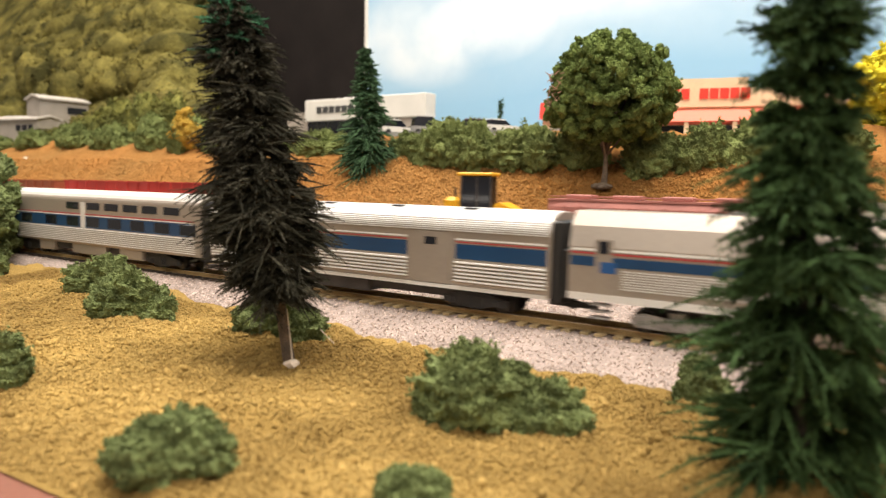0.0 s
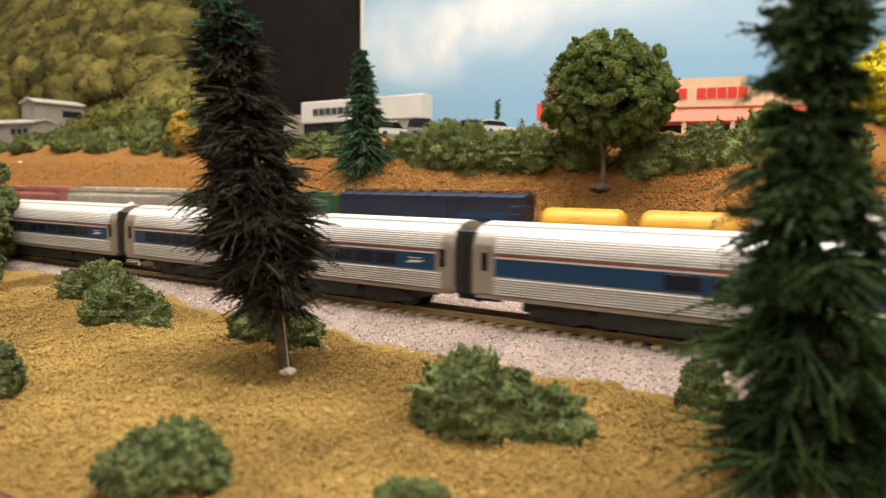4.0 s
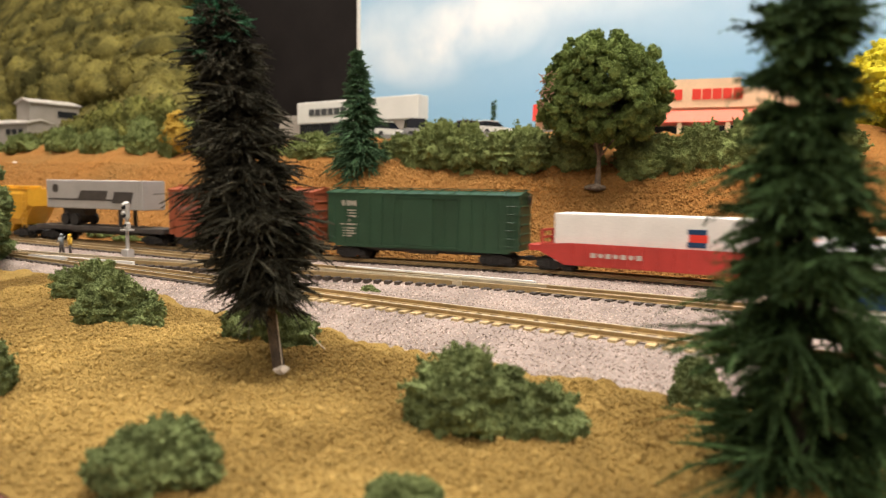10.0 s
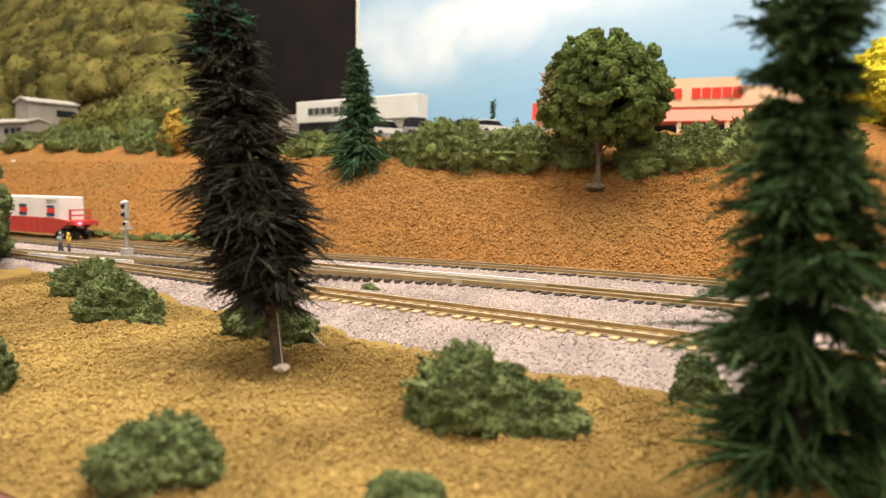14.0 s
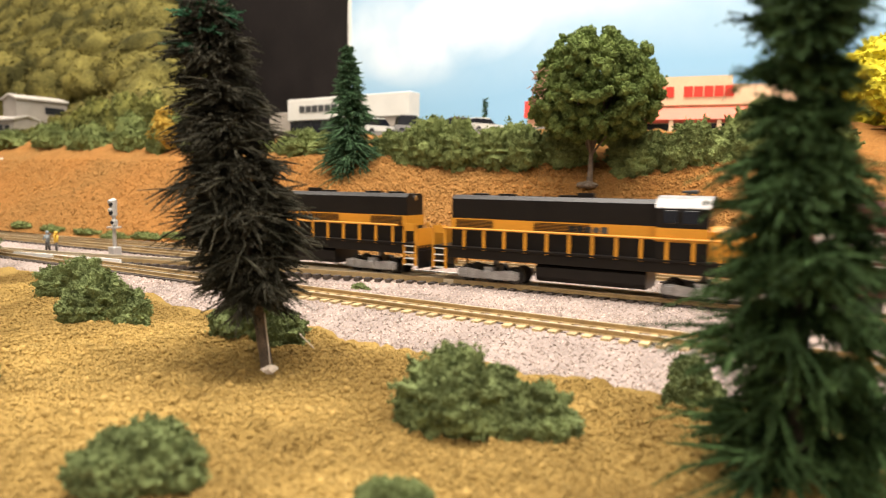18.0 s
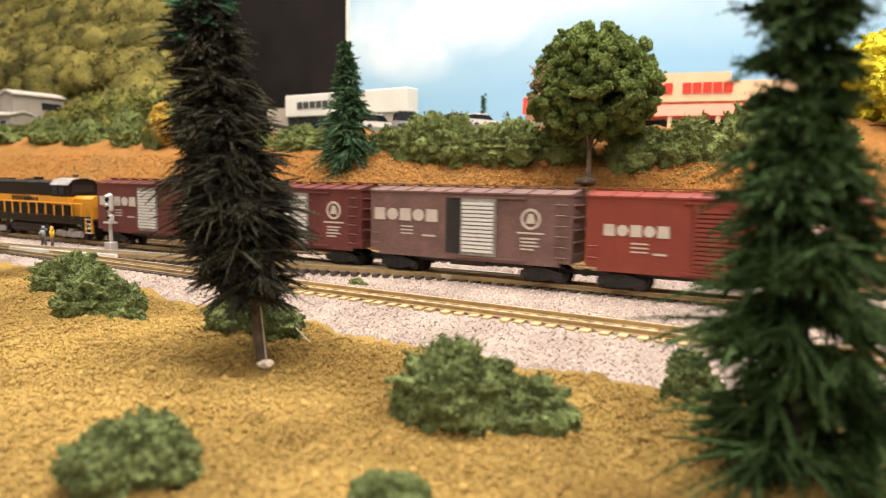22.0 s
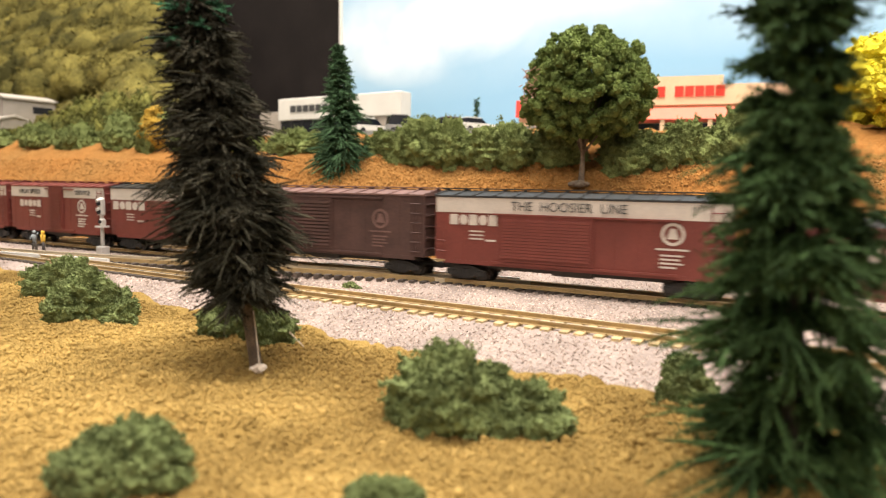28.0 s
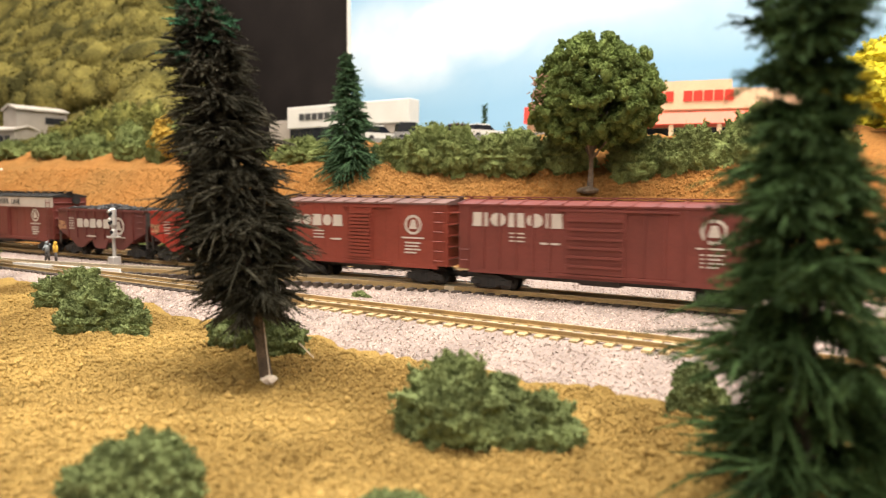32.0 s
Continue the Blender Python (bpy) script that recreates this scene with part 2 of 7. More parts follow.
PLASTER = material("off_white_room_paint", (0.56, 0.51, 0.45), 0.85, vary=0.05, size=200, fine=5)
CARPET = material("grey_carpet", (0.16, 0.15, 0.14), 0.95, vary=0.15, size=60, fine=3)
SIGNAL_GREY = material("silver_grey_signal_paint", (0.50, 0.48, 0.45), 0.45, metal=0.3, vary=0.08, size=5, fine=0.5)
FIG_YELLOW = material("yellow_painted_figure", (0.72, 0.45, 0.05), 0.6, vary=0.1, size=2, fine=0.4)
FIG_GREY = material("grey_blue_painted_figure", (0.22, 0.25, 0.26), 0.6, vary=0.1, size=2, fine=0.4)
CHROME = material("bright_chrome", (0.7, 0.7, 0.7), 0.15, metal=1.0, vary=0.03, size=5, fine=0.5)
RED_LAMP = glow("red_marker_light", (1.0, 0.03, 0.05), 28.0)


# painted clouds: x, y, z, half width, half height, weight
SKY_CLOUDS = [(0.035, 0.924, 0.245, 0.11, 0.055, 1.3), (-0.03, 0.964, 0.210, 0.09, 0.045, 0.6), (-0.10, 1.0, 0.25, 0.13, 0.07, 0.6), (0.0, 0.94, 0.235, 0.26, 0.09, 0.35), (0.15, 0.86, 0.29, 0.22, 0.06, 0.5), (0.33, 0.76, 0.28, 0.45, 0.10, 0.45)]


def sky_material():
    """A painted sky: blue at the foot, soft white clouds above."""
    m = material("painted_sky", (0.35, 0.6, 0.85), 0.9, vary=0.02, size=300, fine=4, spec=0.1)
    nt = m.node_tree
    bsdf = nt.nodes["Principled BSDF"]
    coord = nt.nodes.new("ShaderNodeTexCoord")
    n = nt.nodes.new("ShaderNodeTexNoise")
    n.inputs["Scale"].default_value, n.inputs["Detail"].default_value, n.inputs["Roughness"].default_value = 9.0, 5, 0.5
    nt.links.new(coord.outputs["Object"], n.inputs["Vector"])
    last = None
    for x, y, z, wide, tall, amount in SKY_CLOUDS:
        place = nt.nodes.new("ShaderNodeMapping")
        place.vector_type = "TEXTURE"
        place.inputs["Location"].default_value = (x, y, z)
        place.inputs["Rotation"].default_value = (0, 0, radians(-29.71))
        place.inputs["Scale"].default_value = (wide, 5.0, tall)
        nt.links.new(coord.outputs["Object"], place.inputs["Vector"])
        puff = nt.nodes.new("ShaderNodeTexGradient")
        puff.gradient_type = "SPHERICAL"
        nt.links.new(place.outputs["Vector"], puff.inputs["Vector"])
        add = nt.nodes.new("ShaderNodeMath")
        add.operation = "MULTIPLY_ADD"
        nt.links.new(puff.outputs["Fac"], add.inputs[0])
        add.inputs[1].default_value = amount
        if last:
            nt.links.new(last, add.inputs[2])
        else:
            add.inputs[2].default_value = 0.0
        last = add.outputs["Value"]
    soft = nt.nodes.new("ShaderNodeMapRange")
    soft.inputs["From Min"].default_value, soft.inputs["From Max"].default_value = 0.25, 0.75
    soft.inputs["To Min"].default_value, soft.inputs["To Max"].default_value = 0.25, 1.5
    nt.links.new(n.outputs["Fac"], soft.inputs["Value"])
    mul = nt.nodes.new("ShaderNodeMath")
    mul.operation = "MULTIPLY"
    nt.links.new(last, mul.inputs[0])
    nt.links.new(soft.outputs["Result"], mul.inputs[1])
    ramp = nt.nodes.new("ShaderNodeValToRGB")
    ramp.color_ramp.elements[0].position, ramp.color_ramp.elements[0].color = 0.0, (0.26, 0.44, 0.60, 1)
    ramp.color_ramp.elements[1].position, ramp.color_ramp.elements[1].color = 1.0, (0.78, 0.79, 0.80, 1)
    mid = ramp.color_ramp.elements.new(0.45)
    mid.color = (0.52, 0.62, 0.70, 1)
    nt.links.new(mul.outputs["Value"], ramp.inputs["Fac"])
    nt.links.new(ramp.outputs["Color"], bsdf.inputs["Base Color"])
    return m


SKY = sky_material()

# ---------------------------------------------------------------- mesh tools (lengths in millimetres)
MM = 0.001


def unit_ball(level):
    bm = bmesh.new()
    bmesh.ops.create_icosphere(bm, subdivisions=level, radius=1.0)
    v = np.array([p.co[:] for p in bm.verts])
    f = [[p.index for p in face.verts] for face in bm.faces]
    bm.free()
    return v, f


BALL1, BALL2, BALL3, BALL4 = [unit_ball(k) for k in range(1, 5)]
OCTA = (np.array([(1, 0, 0), (-1, 0, 0), (0, 1, 0), (0, -1, 0), (0, 0, 1), (0, 0, -1)], float),
        [[0, 2, 4], [2, 1, 4], [1, 3, 4], [3, 0, 4], [2, 0, 5], [1, 2, 5], [3, 1, 5], [0, 3, 5]])

TETRA = (np.array([(0.82, 0, -0.58), (-0.82, 0, -0.58), (0, 0.82, 0.58), (0, -0.82, 0.58)]) * 1.25, [[0, 1, 2], [1, 0, 3], [0, 2, 3], [2, 1, 3]])


class Shape:
    """Collects solids in millimetres and makes one mesh of them."""

    def __init__(self):
        self.v, self.f, self.n = [], [], 0

    def add(self, verts, faces):
        self.v.append(np.asarray(verts, float))
        self.f += [[i + self.n for i in face] for face in faces]
        self.n += len(verts)
        return self

    def box(self, x0, x1, y0, y1, z0, z1, bevel=0.0):
        if bevel:
            b = bevel
            ring = [(x0 + b, y0), (x1 - b, y0), (x1, y0 + b), (x1, y1 - b), (x1 - b, y1), (x0 + b, y1), (x0, y1 - b), (x0, y0 + b)]
            cx, cy = (x0 + x1) / 2, (y0 + y1) / 2
            kx, ky = 1 - 2 * b / max(x1 - x0, 1e-6), 1 - 2 * b / max(y1 - y0, 1e-6)
            low = [(cx + (x - cx) * kx, cy + (y - cy) * ky, z0) for x, y in ring]
            high = [(x, y, z1) for x, y, _ in low]
            v = low + [(x, y, z0 + b) for x, y in ring] + [(x, y, z1 - b) for x, y in ring] + high
            f = [list(range(7, -1, -1)), list(range(24, 32))]
            for k in range(3):
                f += [[k * 8 + i, k * 8 + (i + 1) % 8, k * 8 + 8 + (i + 1) % 8, k * 8 + 8 + i] for i in range(8)]
            return self.add(v, f)
        v = [(x, y, z) for z in (z0, z1) for x, y in ((x0, y0), (x1, y0), (x1, y1), (x0, y1))]
        return self.add(v, [[3, 2, 1, 0], [4, 5, 6, 7], [0, 1, 5, 4], [1, 2, 6, 5], [2, 3, 7, 6], [3, 0, 4, 7]])

    def rod(self, a, b, r0, r1=None, sides=8):
        r1 = r0 if r1 is None else r1
        a, b = np.array(a, float), np.array(b, float)
        way = b - a
        way = way / max(np.linalg.norm(way), 1e-9)
        p = np.cross(way, (0, 0, 1) if abs(way[2]) < 0.9 else (1, 0, 0))
        p /= np.linalg.norm(p)
        q = np.cross(way, p)
        ang = np.arange(sides) * 2 * math.pi / sides
        ring = np.outer(np.cos(ang), p) + np.outer(np.sin(ang), q)
        v = np.vstack([a + ring * r0, b + ring * r1])
        f = [[i, (i + 1) % sides, sides + (i + 1) % sides, sides + i] for i in range(sides)]
        return self.add(v, f + [list(range(sides - 1, -1, -1)), list(range(sides, 2 * sides))])

    def extrude(self, profile, x0, x1, ends=True):
        """A closed profile of (y, z), counter-clockwise seen from +x, drawn along x."""
        k = len(profile)
        v = [(x0, y, z) for y, z in profile] + [(x1, y, z) for y, z in profile]
        f = [[i, (i + 1) % k, k + (i + 1) % k, k + i] for i in range(k)]
        return self.add(v, f + ([list(range(k - 1, -1, -1)), list(range(k, 2 * k))] if ends else []))

    def side_plate(self, outline, y0, y1):
        """An outline of (x, z), counter-clockwise seen from -y, given the depth y0 to y1."""
        k = len(outline)
        v = [(x, y0, z) for x, z in outline] + [(x, y1, z) for x, z in outline]
        f = [[(i + 1) % k, i, k + i, k + (i + 1) % k] for i in range(k)]
        return self.add(v, f + [list(range(k)), list(range(2 * k - 1, k - 1, -1))])

    def balls(self, places, radii, ball=BALL1, squash=None, rough=0.25, rng=np.random):
        """Many small lumps, one island each."""
        bv, bf = ball
        places, radii = np.asarray(places, float), np.asarray(radii, float)
        k, m = len(places), len(bv)
        wob = 1 + rough * (rng.random((k, m, 1)) - 0.5) * 2
        v = bv[None] * wob * radii[:, None, None]
        if squash is None:
            q = rng.normal(size=(k, 4))
            a, b, c, d = (q / np.linalg.norm(q, axis=1)[:, None]).T
            turn = np.stack([1 - 2 * (c * c + d * d), 2 * (b * c - a * d), 2 * (b * d + a * c), 2 * (b * c + a * d), 1 - 2 * (b * b + d * d), 2 * (c * d - a * b), 2 * (b * d - a * c), 2 * (c * d + a * b), 1 - 2 * (b * b + c * c)], -1).reshape(k, 3, 3)
            v = np.einsum("kij,kmj->kmi", turn, v)
        if squash is not None:
            v = v * np.asarray(squash)
        v = (v + places[:, None]).reshape(-1, 3)
        f = (np.array(bf)[None] + (np.arange(k) * m)[:, None, None] + self.n).reshape(-1, len(bf[0]))
        self.v.append(v)
        self.f += f.tolist()
        self.n += len(v)
        return self

    def tris(self, v, f):
        self.f += (np.asarray(f) + self.n).tolist()
        self.v.append(np.asarray(v, float))
        self.n += len(v)
        return self

    def mesh(self, name, mat, smooth=False):
        me = bpy.data.meshes.new(name)
        v = np.vstack(self.v) * MM
        me.from_pydata(v.tolist(), [], self.f)
        me.materials.append(mat)
        if smooth:
            me.polygons.foreach_set("use_smooth", [True] * len(me.polygons))
        me.update()
        return me


def part(name, shape, mat, parent, label="", smooth=False):
    ob = new(name, shape.mesh(name, mat, smooth))
    ob.parent = parent
    return tagged(ob, label)


def thing(name, label, category, group="", kind=""):
    return tagged(new(name), label, category, group, kind)


def pieces(name, shapes, mat, parent, label="", smooth=False):
    """Several like pieces, each a part of its own."""
    return [part(name, sh, mat, parent, label, smooth) for sh in shapes]


def solid(name, shape, mat, label, category, group="", kind="", smooth=False):
    """A thing that is one mesh."""
    return tagged(new(name, shape.mesh(name, mat, smooth)), label, category, group, kind)


def again(mesh_ob, name, parent, m):
    """Another object on the same mesh."""
    ob = new(name, mesh_ob.data)
    ob.parent = parent
    ob.matrix_basis = m
    return ob


def value_noise(x, y, seed=0):
    """Smooth noise from 0 to 1 over the plane."""
    xi, yi = np.floor(x).astype(np.int64), np.floor(y).astype(np.int64)
    xf, yf = x - xi, y - yi
    xf, yf = xf * xf * (3 - 2 * xf), yf * yf * (3 - 2 * yf)

    def h(a, b):
        k = (a * 374761393 + b * 668265263 + seed * 974711) & 0x7FFFFFFF
        k = ((k ^ (k >> 13)) * 1274126177) & 0x7FFFFFFF
        return ((k ^ (k >> 16)) & 0xFFFF) / 65535.0

    low = h(xi, yi) * (1 - xf) + h(xi + 1, yi) * xf
    high = h(xi, yi + 1) * (1 - xf) + h(xi + 1, yi + 1) * xf
    return low * (1 - yf) + high * yf


def billow(p, size, seed=0):
    """Rounded bumps with sharp creases between them, over points in space; 0 in a crease, about 1 on a bump."""
    q = np.asarray(p, float) / size
    i = np.floor(q).astype(np.int64)
    f = q - i
    f = f * f * (3 - 2 * f)

    def h(x, y, z):
        k = (x * 374761393 + y * 668265263 + z * 2147483647 + seed * 974711) & 0x7FFFFFFF
        k = ((k ^ (k >> 13)) * 1274126177) & 0x7FFFFFFF
        return ((k ^ (k >> 16)) & 0xFFFF) / 65535.0

    out = 0
    for dx in (0, 1):
        for dy in (0, 1):
            for dz in (0, 1):
                wt = (f[:, 0] if dx else 1 - f[:, 0]) * (f[:, 1] if dy else 1 - f[:, 1]) * (f[:, 2] if dz else 1 - f[:, 2])
                out = out + wt * h(i[:, 0] + dx, i[:, 1] + dy, i[:, 2] + dz)
    b = np.minimum(1.0, np.abs(out - 0.5) * 2.7)
    return 1 - (1 - b) ** 2


def foam_lump(shape, centre, radii, knob, seed, ball=BALL4, depth=0.46, crumbs=0, size=0.4, rng=None):
    """One lump of foam: a ball with knobs of about `knob` millimetres, finer bumps on them and loose crumbs on its skin."""
    v, f = ball
    radii, centre = np.asarray(radii, float), np.asarray(centre, float)

    def skin(d):
        p = d * radii
        r = 1 - depth + depth * billow(p + centre, knob, seed) + 0.45 * depth * billow(p, knob * 0.42, seed + 5) + 0.28 * depth * billow(p, knob * 0.19, seed + 9)
        return p * r[:, None]

    shape.tris(centre + skin(v), f)
    if crumbs:
        d = rng.normal(size=(crumbs, 3))
        d /= np.linalg.norm(d, axis=1)[:, None]
        d[:, 2] = np.where(d[:, 2] < -0.5, -d[:, 2], d[:, 2])
        at = centre + skin(d) * rng.uniform(0.96, 1.07, (crumbs, 1))
        shape.balls(at, size * rng.uniform(0.5, 1.35, crumbs), TETRA, rough=0.5, rng=rng)
    return shape


def rough_noise(x, y, size, seed=0, octaves=4):
    out, amp, total = 0, 1.0, 0.0
    for k in range(octaves):
        out = out + amp * value_noise(x / size * 2 ** k, y / size * 2 ** k, seed + 17 * k)
        total += amp
        amp *= 0.55
    return out / total - 0.5


# ---------------------------------------------------------------- the plan: s runs along the tracks (towards the near end), w across them, away from the viewer
N2, U2 = np.array((0.49560, 0.86855)), np.array((0.86855, -0.49560))
HEADING = math.degrees(math.atan2(U2[1], U2[0]))


def spot(s, w, z=0.0):
    """Plan millimetres to world millimetres."""
    p = U2 * s + N2 * w
    return (p[0], p[1], z)


def spots(s, w, z):
    s, w, z = np.broadcast_arrays(np.asarray(s, float), np.asarray(w, float), np.asarray(z, float))
    return np.stack([U2[0] * s + N2[0] * w, U2[1] * s + N2[1] * w, z], -1)


def stand(s, w, z, turn=0.0):
    """A pose in metres at a place of the plan, turned from the tracks' heading."""
    x, y, z = spot(s, w, z)
    return pose(x * MM, y * MM, z * MM, 0, 0, HEADING + turn)


def way_a(s):
    return 170.4 - 0.04 * s


def way_b(s):
    return 231.0 + 0 * s


def way_c(s):
    k = np.clip((np.asarray(s, float) + 330) / 250, 0, 1)
    bend = np.clip(-280 - np.asarray(s, float), 0, None) ** 2 / 1400
    return 256 + 28 * k * k * (3 - 2 * k) - 18 * np.tanh(bend / 18)


def on_track(way, s, half=40.0):
    """The pose of a car whose middle is at s."""
    a, b = np.array(spot(s - half, way(s - half))), np.array(spot(s + half, way(s + half)))
    m, d = (a + b) / 2, b - a
    return pose(m[0] * MM, m[1] * MM, 0, 0, 0, math.degrees(math.atan2(d[1], d[0])))


FAR_LEFT, FAR_RIGHT = -2150.0, 1560.0


def run_of(dense, step, low, high, coarse):
    """Grid lines: fine within `dense`, coarse beyond it."""
    fine = np.arange(dense[0], dense[1] + step / 2, step)
    left = np.arange(low, dense[0], coarse)
    right = np.arange(dense[1] + coarse, high + coarse, coarse)
    return np.concatenate([left, fine, right])


def sheet(s, w, z):
    """A grid of plan places as one open sheet."""
    a, b = len(s), len(w[0])
    v = spots(s[:, None], w, z).reshape(-1, 3)
    i = np.arange(a - 1)[:, None] * b + np.arange(b - 1)[None]
    f = np.stack([i, i + b, i + b + 1, i + 1], -1).reshape(-1, 4)
    return Shape().tris(v, f)


def grass_edge(s):
    d = 12 + 25 * np.clip((s + 350) / 250, 0, 1)
    return way_a(s) - d + 5 * rough_noise(s, s * 0 + 3, 22, 5)


FRONT = 51.2

# ---------------------------------------------------------------- the layout: ground, ballast, embankment


def clods(s, w, size, seed, tall):
    """Crumbly lumps of ground foam with creases between them."""
    s, w = np.broadcast_arrays(np.asarray(s, float), np.asarray(w, float))
    p = np.stack([s.ravel(), w.ravel(), np.zeros(s.size)], -1)
    return tall * billow(p, size, seed).reshape(s.shape)


def grass_height(s, w):
    edge = np.clip((grass_edge(s) - w) / 30, 0, 1)
    z = -5.6 - 2.0 * edge + 6.0 * rough_noise(s, w, 50, 1, 3) + 4.4 * rough_noise(s, w, 13, 2, 3) + clods(s, w, 5.4, 7, 1.25) * np.clip(0.75 + 2.4 * rough_noise(s, w, 34, 9, 2), 0.1, 1.6) + clods(s, w, 2.2, 8, 0.28)
    z = z - 3.2 * np.clip((98 - w) / 46, 0, 1) ** 1.4
    k = np.clip((FRONT + 9 - w) / 9, 0, 1)
    return z * (1 - k) - 10.5 * k


def build_grass():
    s = run_of((-340, 60), 0.8, FAR_LEFT, FAR_RIGHT, 60)
    k = np.linspace(0, 1, 150)
    w = FRONT + (grass_edge(s)[:, None] + 3 - FRONT) * k
    z = grass_height(s[:, None], w)
    solid("ground", sheet(s, w, z), GRASS, "ochre foam-covered ground with a lumpy dry-grass texture", "ground", kind="structure", smooth=True)
    rng = np.random.RandomState(4)
    n = 105000
    s = rng.uniform(-300, 30, n)
    w = FRONT + 1 + (grass_edge(s) - FRONT - 1) * rng.random(n)
    keep = rough_noise(s, w, 6, 31, 2) + 1.0 * rng.random(n) > 0.12
    s, w = s[keep], w[keep]
    z = grass_height(s, w)
    crumbs = Shape().balls(spots(s, w, z + 0.1), 0.17 + 0.36 * rng.random(len(s)) ** 2.6, TETRA, rough=0.45, rng=rng)
    a = rng.uniform(-300, 30, 900)
    b = FRONT + 2 + (grass_edge(a) - FRONT - 3) * rng.random(900)
    crumbs.balls(spots(a, b, grass_height(a, b) + 0.1), rng.uniform(0.5, 1.0, 900), BALL1, rough=0.45, rng=rng)
    solid("ground_crumbs", crumbs, GRASS_BIT, "loose ochre foam crumbs scattered over the ground", "ground cover", kind="stuff", smooth=True)
    f = Shape()
    a, b = spot(FAR_LEFT, FRONT + 0.6), spot(FAR_RIGHT, FRONT + 0.6)
    c, d = spot(FAR_RIGHT, FRONT - 14), spot(FAR_LEFT, FRONT - 14)
    ring = [d, c, b, a]
    v = [(x, y, -150) for x, y, _ in ring] + [(x, y, -10.9) for x, y, _ in ring]
    f.add(v, [[3, 2, 1, 0], [4, 5, 6, 7], [0, 1, 5, 4], [1, 2, 6, 5], [2, 3, 7, 6], [3, 0, 4, 7]])
    solid("layout_fascia", f, FASCIA, "red-brown painted board along the layout's front edge", "fascia board", kind="structure")


def bed_height(s, w):
    """Ballast: level under the three tracks, with a shoulder towards the grass and low gutters between."""
    a, b, c = way_a(s), way_b(s), way_c(s)
    near = np.minimum(np.minimum(np.abs(w - a), np.abs(w - b)), np.abs(w - c))
    z = -2.15 - 1.9 * np.clip((near - 9) / 9, 0, 1)
    shoulder = np.clip((a - 11 - w) / 14, 0, 1)
    lip = np.clip((grass_edge(s) + 2 - w) / 4, 0, 1)
    return z - 2.2 * shoulder - 5.0 * lip + 0.5 * rough_noise(s, w, 9, 8, 2)


def build_ballast():
    s = run_of((-460, 70), 2.0, FAR_LEFT, FAR_RIGHT, 60)
    w0, w1 = grass_edge(s)[:, None] - 4, way_c(s)[:, None] + 21
    w = w0 + (w1 - w0) * np.linspace(0, 1, 90)
    solid("ballast_bed", sheet(s, w, bed_height(s[:, None], w)), BALLAST, "grey-pink ballast bed under three parallel tracks", "ballast", kind="structure", smooth=True)
    rng = np.random.RandomState(5)
    s = np.concatenate([rng.uniform(-280, 30, 62000), rng.uniform(-480, -230, 9000)])
    w = grass_edge(s) - 2 + (way_c(s) + 18 - grass_edge(s)) * rng.random(len(s)) ** 1.15
    off = np.minimum(np.minimum(np.abs(w - way_a(s)), np.abs(w - way_b(s))), np.abs(w - way_c(s)))
    keep = (off > 7.0) | (rng.random(len(s)) < 0.35)
    s, w, off = s[keep], w[keep], off[keep]
    z = bed_height(s, w) - np.where(off < 8.2, 0.25, 0.0)
    stones = Shape().balls(spots(s, w, z), rng.uniform(0.2, 0.45, len(s)), TETRA, rough=0.4, rng=rng)
    solid("ballast_stones", stones, STONE, "loose grey, pink and white ballast stones", "ballast", kind="stuff")


FOOT, BROW = 17.0, 108.0


def bank_foot(s):
    k = np.clip((np.asarray(s, float) + 330) / 250, 0, 1)
    return 278 + 22 * k * k * (3 - 2 * k)


def bank_height(s, w):
    d = w - bank_foot(s)
    z = -3.4 + np.clip(d, 0, 62) * 0.79 + np.clip(d - 62, 0, 40) * 0.55
    lump = 5 * rough_noise(s, w, 40, 21, 3) + 3.4 * rough_noise(s, w, 9, 22, 3) + clods(s, w, 5.6, 23, 1.5)
    return z + lump * np.clip(d / 12, 0.1, 1)


def build_bank():
    s = run_of((-700, 80), 1.7, FAR_LEFT, FAR_RIGHT, 60)
    w = bank_foot(s)[:, None] - 3 + np.linspace(0, 108, 80)
    solid("embankment", sheet(s, w, bank_height(s[:, None], w)), BANK, "rust-brown foam-covered embankment rising behind the tracks", "embankment", kind="structure", smooth=True)
    rng = np.random.RandomState(6)
    s = np.concatenate([rng.uniform(-330, 50, 52000), rng.uniform(-760, -300, 20000)])
    w = bank_foot(s) - 1 + 70 * rng.random(len(s))
    keep = rough_noise(s, w, 5, 41, 2) + 1.2 * rng.random(len(s)) > 0.14
    s, w = s[keep], w[keep]
    crumbs = Shape().balls(spots(s, w, bank_height(s, w) + 0.15), 0.32 + 0.7 * rng.random(len(s)) ** 3, TETRA, rough=0.45, rng=rng)
    solid("embankment_crumbs", crumbs, BANK_BIT, "rust-brown foam crumbs covering the embankment", "ground cover", kind="stuff", smooth=True)
    s = run_of((-900, 80), 20, FAR_LEFT, FAR_RIGHT, 60)
    w = bank_foot(s)[:, None] + 96 + np.linspace(0, 520, 20) + 0 * s[:, None]
    solid("upper_ground", sheet(s, w, LOT_Z + 0 * w), LOT, "flat grey upper ground behind the embankment", "ground", kind="structure")


LOT_Z = 66.0


# ---------------------------------------------------------------- tracks


